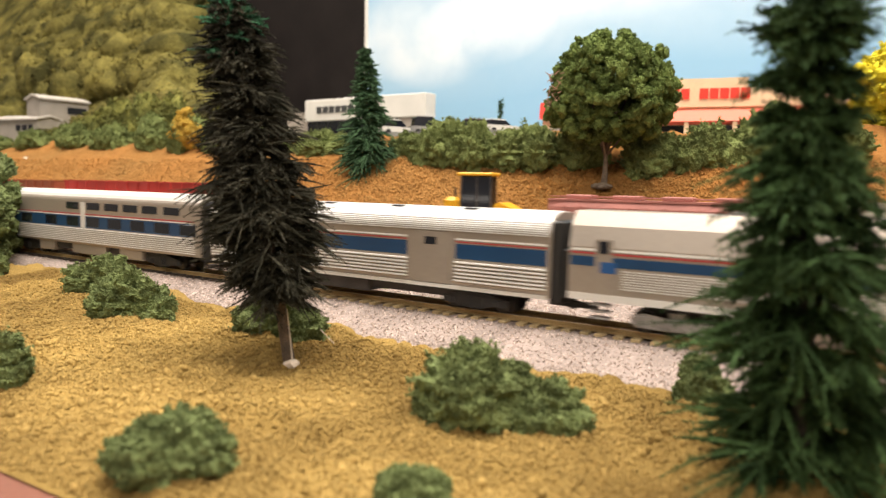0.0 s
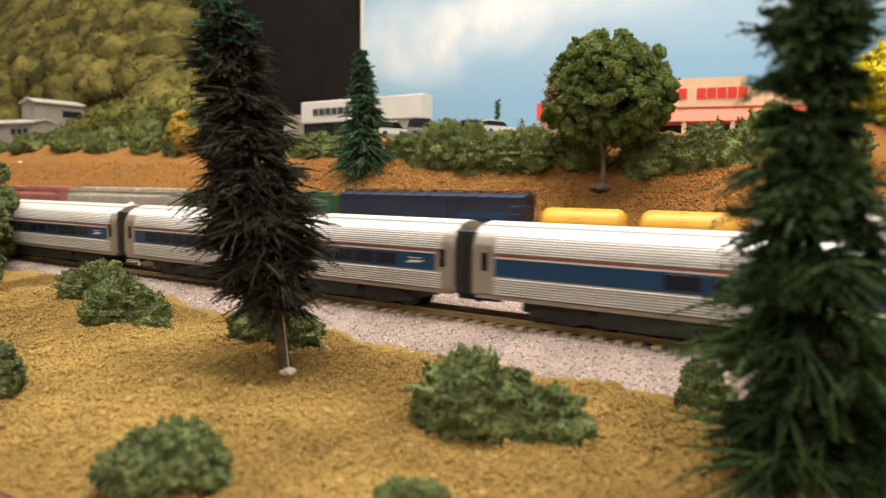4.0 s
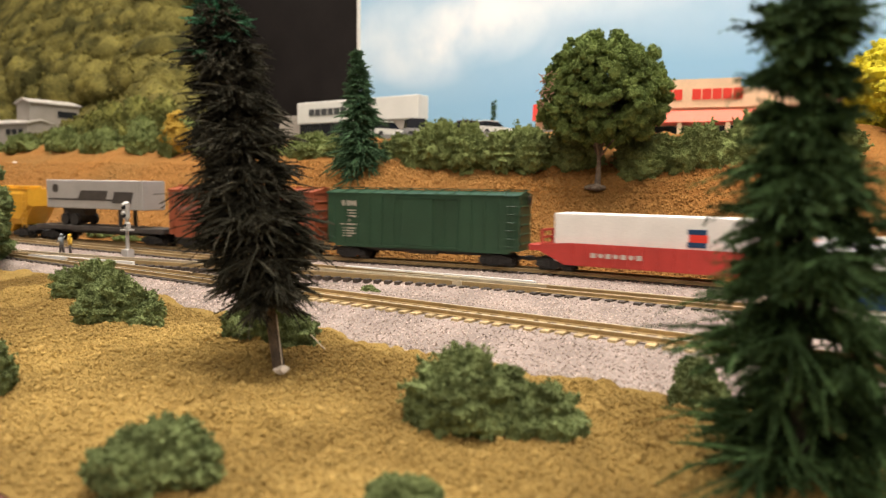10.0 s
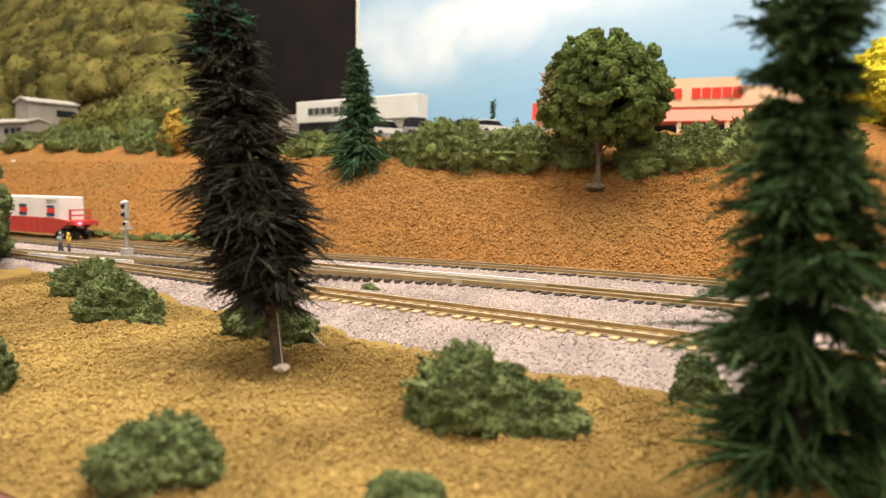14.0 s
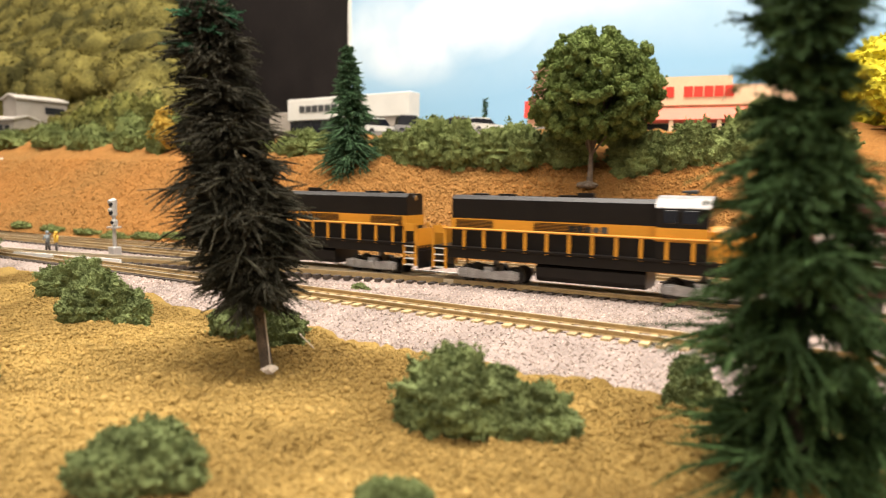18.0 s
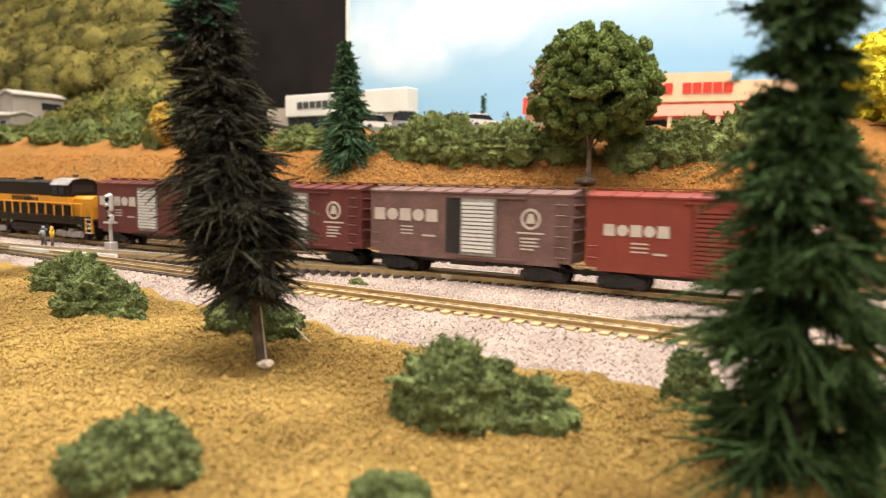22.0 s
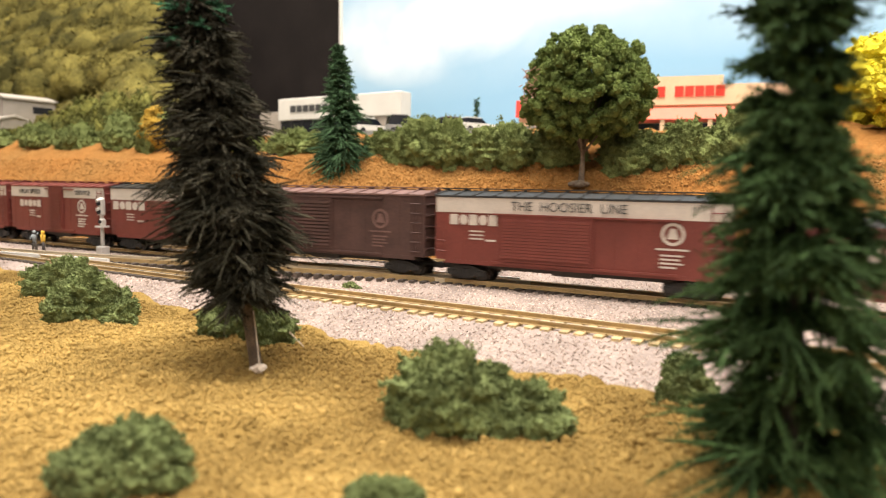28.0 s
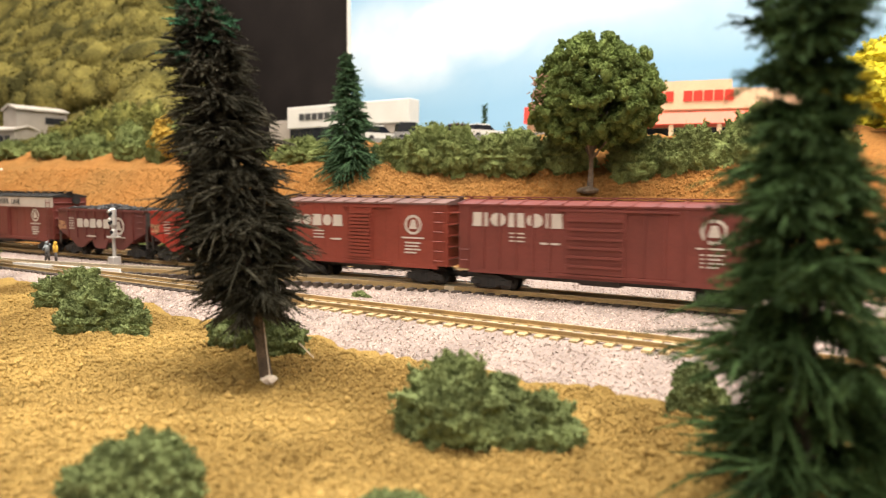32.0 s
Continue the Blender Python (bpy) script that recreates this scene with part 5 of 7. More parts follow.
def hood_engine(left, right, run, label, nose_left):
    """A six-axle hood diesel: black hood and sill, golden-orange band, hand rails and steps."""
    car = car_frame("diesel_locomotive", label, "locomotive", "diesel locomotives", way_b, left, right, run)
    half = (right - left) / 2 - 3.0
    f = -1 if nose_left else 1
    part("sill", Shape().box(-half, half, -8.8, 8.8, 8.6, 12.2, 0.2), LOCO_BLACK, car)
    part("walkway", Shape().box(-half + 1, half - 1, -9.6, 9.6, 12.2, 12.9), LOCO_BLACK, car)

    def span(a, b):
        return (min(f * a, f * b), max(f * a, f * b))

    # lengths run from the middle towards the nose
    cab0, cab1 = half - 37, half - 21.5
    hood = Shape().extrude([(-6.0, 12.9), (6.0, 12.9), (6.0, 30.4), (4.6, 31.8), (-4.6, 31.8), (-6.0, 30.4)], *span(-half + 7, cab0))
    part("long_hood", hood, LOCO_BLACK, car, "black long hood")
    band = Shape().box(*span(-half + 6.8, cab0), -6.25, 6.25, 19.2, 23.2)
    part("hood_band", band, ORANGE, car, "golden-orange band along the hood")
    cab = Shape().extrude([(-8.6, 12.9), (8.6, 12.9), (8.6, 29.3), (6.2, 31.8), (2, 32.6), (-2, 32.6), (-6.2, 31.8), (-8.6, 29.3)], *span(cab0, cab1))
    cab_ob = part("cab", cab, LOCO_BLACK, car, "black cab with an orange waist")
    part("cab_roof", Shape().extrude([(-8.9, 29.2), (-6.3, 32.0), (-2, 32.9), (2, 32.9), (6.3, 32.0), (8.9, 29.2), (8.7, 29.6), (6.2, 32.3), (2, 33.2), (-2, 33.2), (-6.2, 32.3), (-8.7, 29.6)][::-1], *span(cab0 - 0.5, cab1 + 0.8)), LOCO_BLACK if nose_left else TRUCK_GREY, cab_ob, "black cab roof" if nose_left else "grey dulled cab roof")
    part("cab_waist", Shape().box(*span(cab0 - 0.2, cab1 + 0.3), -8.85, 8.85, 18.6, 23.0), ORANGE, cab_ob)
    for a, b in ((cab0 + 2.2, cab0 + 6.4), (cab0 + 8.0, cab0 + 12.6)):
        part("side_window", Shape().box(*span(a, b), -8.95, -8.6, 24.4, 28.6, 0.1), TANK_WHITE if nose_left else DARK_GLASS, cab_ob)
    part("front_window", Shape().box(*span(cab1, cab1 + 0.25), -6.4, 6.4, 25.5, 29.5), DARK_GLASS, cab_ob)
    nose = Shape().extrude([(-5.8, 12.9), (5.8, 12.9), (5.8, 22.2), (4.4, 23.6), (-4.4, 23.6), (-5.8, 22.2)], *span(cab1, half - 5))
    part("short_hood", nose, ORANGE, car, "golden-orange short nose")
    pieces("headlight", [Shape().rod((f * (half - 5), 0, 21.5), (f * (half - 4.6), 0, 21.5), 1.1, 1.1, 12), Shape().rod((-f * (half - 7), 0, 30), (-f * (half - 6.5), 0, 30), 1.1, 1.1, 12)], CHROME, car)
    grille = Shape()
    for q in range(7):
        for a, b in ((-half + 9, -half + 24), (-half + 40, -half + 60)):
            grille.box(*span(a, b), -6.42, -6.2, 19.5 + 0.5 * q, 19.75 + 0.5 * q)
    part("grille", grille, LOCO_BLACK, car)
    pieces("name_block", blocks(-7, 20.0, 14, 2.2, 5, -6.3), PRINT_DARK, car, "dark block-shaped road name on the band")
    fans = Shape()
    for a in (-half + 16, -half + 27, -half + 50):
        fans.rod((f * a, 0, 31.6), (f * a, 0, 32.5), 3.4, 3.4, 18)
    part("roof_fan", fans, LOCO_BLACK, car)
    part("exhaust_stack", Shape().box(*span(-6, 0), -1.2, 1.2, 31.6, 33.4), LOCO_BLACK, car)
    part("horn", Shape().rod((f * (cab0 + 8), 0, 33.0), (f * (cab0 + 8), 0, 34.4), 0.4, 0.4, 6).rod((f * (cab0 + 6), 0, 34.4), (f * (cab0 + 11), 0, 34.4), 0.35, 0.7, 8), BLACK, car)
    tank = Shape().extrude([(-8.0, 4.2), (-6.4, 2.4), (6.4, 2.4), (8.0, 4.2), (8.0, 7.4), (6.4, 8.7), (-6.4, 8.7), (-8.0, 7.4)], -18, 20)
    part("fuel_tank", tank, LOCO_BLACK, car)
    rails = Shape()
    for y in (-9.3, 9.3):
        rails.rod((-half + 5, y, 19.6), (half - 9, y, 19.6), 0.45, 0.45, 6)
    part("hand_rail", rails, ORANGE, car, "golden-orange hand rail")
    pieces("rail_post", [Shape().box(a - 0.55, a + 0.55, -9.5, -9.2, 12.0, 19.6) for a in np.arange(-half + 6, half - 8, 8.0)], ORANGE, car, "orange stanchion")
    for k in (-1, 1):
        st = Shape()
        for y in (-9.4, 8.6):
            st.box(min(k * (half - 6.6), k * (half - 5.8)), max(k * (half - 6.6), k * (half - 5.8)), y, y + 0.8, 4.2, 20)
            st.box(min(k * (half - 1.4), k * (half - 0.6)), max(k * (half - 1.4), k * (half - 0.6)), y, y + 0.8, 4.2, 20)
        st.box(min(k * (half - 0.5), k * half), max(k * (half - 0.5), k * half), -8.6, 8.6, 11, 18.6)
        st.box(min(k * (half - 6.6), k * (half - 0.5)), max(k * (half - 6.6), k * (half - 0.5)), -9.4, -8.9, 17.6, 20.4)
        steps = part("steps", st, ORANGE, car, "orange corner steps and end rail")
        tr = Shape()
        for q in range(4):
            tr.box(min(k * (half - 5.8), k * (half - 1.4)), max(k * (half - 5.8), k * (half - 1.4)), -9.6, -7, 4.4 + 2.4 * q, 4.75 + 2.4 * q)
        part("tread", tr, TANK_WHITE, steps, "pale step treads")
    pieces("pilot", [Shape().box(k * half - 0.4, k * half + 0.4, -8.5, 8.5, 3.2, 10) for k in (-1, 1)], LOCO_BLACK, car)
    for k in (-1, 1):
        truck(car, k * (half - 23), "six", 9.6)
    couplers(car, half)
    return car


# ---- the silver passenger train of the front track


def fluted(x0, x1, z0, z1, count, depth, profile_y):
    """Horizontal flutes on the near side, one shape each."""
    out, step = [], (z1 - z0) / count
    for k in range(count):
        z = z0 + k * step
        ya, yb = profile_y(z + 0.3 * step), profile_y(z + 0.85 * step)
        v = [(x, y, q) for x in (x0, x1) for y, q in ((ya + 0.1, z + 0.35 * step), (ya - depth, z + 0.42 * step), (yb - depth, z + 0.78 * step), (yb + 0.1, z + 0.85 * step))]
        out.append(Shape().add(v, [[0, 1, 5, 4], [1, 2, 6, 5], [2, 3, 7, 6], [0, 3, 2, 1], [4, 5, 6, 7]]))
    return out


def shell(top, low, yy, straight, mat_parts, x0, x1):
    """Profile of a passenger car: upright sides, then a rounded roof."""
    pts = [(-yy + 0.5, low), (yy - 0.5, low), (yy, low + 1.5), (yy, straight)]
    for k in range(1, 8):
        a = k * math.pi / 16
        pts.append((yy * math.cos(a) ** 0.72, straight + (top - straight) * math.sin(a)))
    pts.append((0, top))
    pts += [(-y, z) for y, z in pts[3:-1][::-1]] + [(-yy, low + 1.5)]
    return pts


def side_y(top, yy, straight):
    def y(z):
        if z <= straight:
            return -yy - 0.02
        a = math.asin(min(1.0, (z - straight) / (top - straight)))
        return -yy * max(math.cos(a), 0.02) ** 0.72 - 0.03
    return y


def diaphragms(car, half, low, top):
    for k in (-1, 1):
        a, b = sorted((k * half, k * (half + 2.9)))
        part("diaphragm", Shape().box(a, b, -9.2, 9.2, low - 1.5, top - 2.0, 0.5), BLACK, car, "black rubber end diaphragm")


def coach(left, right, run, label, windows, sign_at, top=26.4, low=6.8):
    """A fluted coach with a blue window band."""
    car = car_frame("passenger_coach", label, "railway car", "passenger coaches", way_a, left, right, run)
    half = (right - left) / 2 - 3.0
    yy, straight = 9.9, 17.6
    y = side_y(top, yy, straight)
    part("body", Shape().extrude(shell(top, low, yy, straight, None, 0, 0), -half, half), SILVER, car)
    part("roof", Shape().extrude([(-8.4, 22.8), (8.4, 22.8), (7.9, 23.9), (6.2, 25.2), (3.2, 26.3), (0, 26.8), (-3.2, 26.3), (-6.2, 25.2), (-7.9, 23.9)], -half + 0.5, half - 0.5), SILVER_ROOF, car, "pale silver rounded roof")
    # white ribs on darker silver put lit edges and shaded gaps into colour
    pieces("roof_flute", fluted(-half + 7, half - 4, 18.5, 23.6, 8, 0.5, y), STRIPE_WHITE, car, "fine silver flutes on the upper side, whitened as if lit")
    pieces("side_flute", fluted(-half + 7, half - 4, 7.2, 11.9, 7, 0.6, y), STRIPE_WHITE, car, "fine silver flutes on the lower side, whitened as if lit")
    band = part("blue_band", Shape().box(-half + 7, half - 3, -yy - 0.10, -yy + 0.1, 12.3, 17.1), STRIPE_BLUE, car, "dark blue window band")
    part("red_stripe", Shape().box(-half + 7, half - 3, -yy - 0.12, -yy + 0.1, 17.75, 18.1), STRIPE_RED, car)
    part("white_stripe", Shape().box(-half + 7, half - 3, -yy - 0.11, -yy + 0.1, 17.15, 17.6), STRIPE_WHITE, car)
    for a, b in windows:
        part("window", Shape().box(a - half, b - half, -yy - 0.22, -yy - 0.05, 13.0, 16.7, 0.08), DARK_GLASS, band)
    if sign_at:
        a = sign_at - half
        part("arrow_mark", Shape().side_plate([(a, 14.0), (a + 5, 14.2), (a + 6.6, 15.0), (a + 1.6, 14.8)], -yy - 0.2, -yy - 0.1).box(a + 1, a + 5.6, -yy - 0.2, -yy - 0.1, 15.4, 15.7), SILVER_ROOF, band, "pale arrow mark")
    for k in (-1, 1):
        a, b = sorted((k * (half - 1.4), k * (half - 6.2)))
        d = part("vestibule_door", Shape().box(a, b, -yy - 0.12, -yy + 0.1, 7.2, 20.5), SILVER, car)
        part("door_window", Shape().box(a + 1.4, b - 1.4, -yy - 0.2, -yy - 0.1, 13.5, 18.5), DARK_GLASS, d)
    under = Shape().box(-half + 14, half - 14, -7.0, 7.0, 3.0, low).box(-half + 36, half - 36, -8.6, 8.6, 1.6, low)
    part("underframe", under, BLACK, car)
    for a, b in ((-34, -26), (-14, -6), (8, 18), (26, 36)):
        part("equipment_box", Shape().box(a, b, -8.8, 8.8, 1.4, low, 0.2), BLACK, car)
    part("side_sill", Shape().box(-half + 1, half - 1, -yy + 0.1, yy - 0.1, low - 0.9, low + 0.2), SILVER, car)
    for k in (-1, 1):
        truck(car, k * (half - 27), wheelbase=16.5)
    diaphragms(car, half, low + 1, top)
    couplers(car, half + 1)
    return car


def tall_car(left, right, run):
    car = car_frame("sleeping_car", "tall silver sleeping car with two rows of windows and blue band", "railway car", "passenger coaches", way_a, left, right, run)
    half = (right - left) / 2 - 3.0
    top, low, yy, straight = 29.6, 6.4, 9.9, 25.6
    y = side_y(top, yy, straight)
    part("body", Shape().extrude(shell(top, low, yy, straight, None, 0, 0), -half, half), SILVER, car)
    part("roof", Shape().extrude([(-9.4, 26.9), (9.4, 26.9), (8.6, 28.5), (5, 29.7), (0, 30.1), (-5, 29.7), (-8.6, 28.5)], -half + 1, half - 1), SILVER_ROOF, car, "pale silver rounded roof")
    # flutes lighter than the body: light on the ribs, given by colour
    pieces("side_flute", fluted(-half + 3, half - 3, 7.2, 13.6, 8, 0.6, y), STRIPE_WHITE, car, "fine silver flutes on the lower side, whitened as if lit")
    band = part("blue_band", Shape().box(-half + 6, half - 3, -yy - 0.10, -yy + 0.1, 13.9, 18.9), STRIPE_BLUE, car, "dark blue window band")
    part("red_stripe", Shape().box(-half + 3, half - 3, -yy - 0.12, -yy + 0.1, 19.5, 20.0), STRIPE_RED, car)
    part("white_stripe", Shape().box(-half + 3, half - 3, -yy - 0.11, -yy + 0.1, 19.0, 19.4), STRIPE_WHITE, car)
    for a in (24.6, 46.3, 64.2, 80, 96, 112, 128, 144):
        part("window", Shape().box(a - half, a + 9.6 - half, -yy - 0.22, -yy - 0.05, 14.4, 18.5, 0.08), DARK_GLASS, band)
    for a in (64.0, 80.2, 93.6, 107, 120, 134):
        part("upper_window", Shape().box(a - half, a + 9.8 - half, -yy - 0.15, -yy + 0.1, 21.8, 24.8, 0.08), DARK_GLASS, car)
    part("side_panel", Shape().box(75.4 - half, 79 - half, -yy - 0.15, -yy + 0.1, 13.8, 25), SILVER_ROOF, car)
    for k in (-1, 1):
        a, b = sorted((k * (half - 1.0), k * (half - 5.2)))
        d = part("vestibule_door", Shape().box(a, b, -yy - 0.12, -yy + 0.1, 7, 21.5), SILVER, car)
        part("door_window", Shape().box(a + 1.2, b - 1.2, -yy - 0.2, -yy - 0.1, 14, 19), DARK_GLASS, d)
    for a, b in ((-40, -28), (-12, 14), (24, 40)):
        part("equipment_box", Shape().box(a, b, -8.8, 8.8, 2.2, low, 0.2), SILVER, car)
    part("underframe", Shape().box(-half + 26, half - 26, -7, 7, 3.4, low), UNDER, car)
    for k in (-1, 1):
        truck(car, k * (half - 26), wheelbase=16)
    diaphragms(car, half, low, top)
    couplers(car, half + 1)
    return car


def baggage_car(left, right, run):
    car = car_frame("baggage_car", "silver baggage car with two wide doors and a blue stripe", "railway car", "passenger coaches", way_a, left, right, run)
    half = (right - left) / 2 - 3.0
    top, low, yy, straight = 29.0, 6.6, 9.9, 23.2
    y = side_y(top, yy, straight)
    part("body", Shape().extrude(shell(top, low, yy, straight, None, 0, 0), -half, half), SILVER, car)
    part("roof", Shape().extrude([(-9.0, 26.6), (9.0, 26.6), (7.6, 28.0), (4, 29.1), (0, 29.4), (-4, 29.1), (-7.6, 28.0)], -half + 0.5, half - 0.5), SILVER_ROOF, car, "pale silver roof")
    pieces("roof_vent", [Shape().box(a - 2.2, a + 2.2, -5.0, -2.6, 28.6, 29.4, 0.2) for a in (-40, -14, 14, 40)], BLACK, car)
    # upper flutes in white, painting the light that ribs catch
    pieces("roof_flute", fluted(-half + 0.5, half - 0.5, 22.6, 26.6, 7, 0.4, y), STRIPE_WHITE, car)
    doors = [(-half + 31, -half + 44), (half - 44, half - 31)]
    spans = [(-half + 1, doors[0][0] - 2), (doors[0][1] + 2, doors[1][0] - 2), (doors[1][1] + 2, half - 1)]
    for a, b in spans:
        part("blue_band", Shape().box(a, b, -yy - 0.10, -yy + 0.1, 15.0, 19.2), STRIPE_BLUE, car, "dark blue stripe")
        # flutes coloured white to look lit against the silver side
        pieces("side_flute", fluted(a, b, 8.2, 14.4, 6, 0.8, y), STRIPE_WHITE, car, "bold silver flutes, whitened as if lit")
        part("red_stripe", Shape().box(a, b, -yy - 0.12, -yy + 0.1, 19.6, 19.95), STRIPE_RED, car)
        part("white_stripe", Shape().box(a, b, -yy - 0.12, -yy + 0.1, 20.3, 20.8), STRIPE_WHITE, car)
    for a, b in doors:
        d = part("baggage_door", Shape().box(a, b, -yy - 0.3, -yy, 7.4, 22.4, 0.15), SILVER, car)
        part("door_window", Shape().box((a + b) / 2 - 2, (a + b) / 2 + 2, -yy - 0.4, -yy - 0.25, 18.6, 20.8), DARK_GLASS, d)
    part("side_sill", Shape().box(-half + 1, half - 1, -yy - 0.3, yy, low - 0.4, low + 0.6), SILVER_ROOF, car)
    part("underframe", Shape().box(-half + 24, half - 24, -7, 7, 3.4, low).box(-16, 6, -8.6, 8.6, 2.2, low), UNDER, car)
    for k in (-1, 1):
        truck(car, k * (half - 24), wheelbase=16)
    diaphragms(car, half, low, top)
    couplers(car, half + 1)
    return car


def cab_engine(left, right, run):
    car = car_frame("passenger_locomotive", "silver streamlined diesel locomotive with a dark blue stripe", "locomotive", "", way_a, left, right, run)
    half = (right - left) / 2 - 2.0
    top, low, yy = 30.0, 8.4, 9.8
    part("body", Shape().extrude([(-yy, low), (yy, low), (yy, 21.0), (8.4, 26.2), (5.5, top), (-5.5, top), (-8.4, 26.2), (-yy, 21.0)], -half, half - 22), SILVER, car)
    nose = Shape()
    prof0, prof1 = [(-yy, low), (yy, low), (yy, 21), (8.4, 26.2), (5.5, top), (-5.5, top), (-8.4, 26.2), (-yy, 21)], [(-7, low), (7, low), (7, 13), (5, 15), (4, 16), (-4, 16), (-5, 15), (-7, 13)]
    nose.add([(half - 22, a, b) for a, b in prof0] + [(half, a, b) for a, b in prof1], [[i, (i + 1) % 8, 8 + (i + 1) % 8, 8 + i] for i in range(8)] + [list(range(8, 16)), list(range(7, -1, -1))])
    part("nose", nose, SILVER, car)
    part("blue_band", Shape().box(-half + 0.5, half - 22, -yy - 0.1, yy + 0.1, 16.2, 18.6), STRIPE_BLUE, car, "dark blue stripe")
    part("red_stripe", Shape().box(-half + 0.5, half - 22, -yy - 0.12, yy + 0.12, 19.2, 19.7), STRIPE_RED, car)
    part("white_stripe", Shape().box(-half + 0.5, half - 22, -yy - 0.12, yy + 0.12, 20.0, 20.6), STRIPE_WHITE, car)
    pieces("panel_flute", fluted(-half + 14, half - 26, 10.6, 15.6, 8, 0.2, lambda z: -yy - 0.05), SILVER_ROOF, car)
    d = part("cab_door", Shape().box(-half + 7, -half + 11.5, -yy - 0.15, -yy, 9, 23), SILVER, car)
    part("door_window", Shape().box(-half + 8, -half + 10.5, -yy - 0.25, -yy - 0.1, 19.5, 22.5), DARK_GLASS, d)
    part("blue_square", Shape().box(-half + 8.5, -half + 12.5, -yy - 0.2, -yy, 14.6, 17.4), BRIGHT_BLUE, d)
    fans = Shape()
    for a in (-30, 0, 22):
        fans.rod((a, 0, top - 0.2), (a, 0, top + 0.7), 4.0, 4.0, 18)
    part("roof_fan", fans, TRUCK_GREY, car)
    part("side_sill", Shape().box(-half, half - 14, -yy - 0.2, yy + 0.2, 7.4, 9.2), SILVER_ROOF, car)
    part("fuel_tank", Shape().box(-20, 20, -8, 8, 2.4, 7.4, 0.6), SILVER, car)
    st = Shape()
    for q in range(3):
        st.box(-half + 6, -half + 11, -9.8, -7, 2.8 + 1.7 * q, 3.3 + 1.7 * q)
    part("step", st, TRUCK_GREY, car)
    for k in (-1, 1):
        truck(car, k * (half - 27), "six", 8.2)
    diaphragms(car, half - 1, low, 22)
    couplers(car, half)
    return car


# ---- the mixed freight of the back track


def covered_hopper(left, right, run, mat, label, top=32.6, ribs=0, name_mat=None):
    car = car_frame("covered_hopper", label, "railway car", "covered hoppers", way_c, left, right, run)
    half = (right - left) / 2 - 2.4
    yy = 9.8
    body = Shape().extrude([(-6.5, 8.2), (6.5, 8.2), (yy, 12), (yy, 27.4), (8.6, 30.2), (-8.6, 30.2), (-yy, 27.4), (-yy, 12)], -half + 8, half - 8)
    part("body", body, mat, car)
    for k in (-1, 1):
        ends = Shape()
        prof0 = [(-6.5, 8.2), (6.5, 8.2), (yy, 12), (yy, 27.4), (8.6, 30.2), (-8.6, 30.2), (-yy, 27.4), (-yy, 12)]
        prof1 = [(-6.0, 20), (6.0, 20), (9, 21), (9, 27.4), (8.6, 30.2), (-8.6, 30.2), (-9, 27.4), (-9, 21)]
        ends.add([(k * (half - 8), a, b) for a, b in prof0] + [(k * half, a, b) for a, b in prof1], [[i, (i + 1) % 8, 8 + (i + 1) % 8, 8 + i] for i in range(8)] + [list(range(8, 16))])
        part("end_slope", ends, mat, car)
    part("roof_rim", Shape().box(-half, half, -9.2, 9.2, 30.0, 30.8), mat, car)
    walkway = Shape()
    for y in (-7.6, 5.6):
        walkway.box(-half, half, y, y + 2.0, 31.6, 32.0)
    part("roof_walk", walkway, mat, car)
    pieces("hatch", [Shape().box(a - 6, a + 6, -4, 4, 30.7, top, 0.3) for a in np.linspace(-half + 12, half - 12, 5)], mat, car)
    bays = Shape()
    for a in np.linspace(-half * 0.52, half * 0.52, 3):
        bays.add([(a - 9, -7, 9), (a + 9, -7, 9), (a + 9, 7, 9), (a - 9, 7, 9), (a - 2.6, -5, 3), (a + 2.6, -5, 3), (a + 2.6, 5, 3), (a - 2.6, 5, 3)], [[7, 6, 5, 4], [0, 1, 5, 4], [1, 2, 6, 5], [2, 3, 7, 6], [3, 0, 4, 7]])
    part("discharge_bay", bays, mat, car)
    if ribs:
        pieces("side_rib", [Shape().box(a - 0.4, a + 0.4, -yy - 0.7, -yy, 12, 28) for a in np.linspace(-half + 8, half - 8, ribs)], mat, car)
    if name_mat:
        pieces("name_block", blocks(-half * 0.35, 18.5, half * 0.62, 4.2, 6, -yy - 0.1), name_mat, car, "faint block-shaped road name")
        part("data_print", lines(-half * 0.8, 22.5, (8, 6, 8, 7), -yy - 0.1), name_mat, car)
    part("end_sill", Shape().box(-half, half, -1.6, 1.6, 5, 7.4).box(-half, -half + 1, -9, 9, 5, 8).box(half - 1, half, -9, 9, 5, 8), UNDER, car)
    lad = Shape()
    for q in range(6):
        lad.rod((half - 5, -9.6, 9 + 3.4 * q), (half - 1, -9.6, 9 + 3.4 * q), 0.25, 0.25, 5)
    for a in (half - 5, half - 1):
        lad.rod((a, -9.5, 7), (a, -9.5, 28), 0.25, 0.25, 5)
    part("ladder", lad, mat, car)
    for k in (-1, 1):
        truck(car, k * (half - 10.5))
    couplers(car, half)
    return car


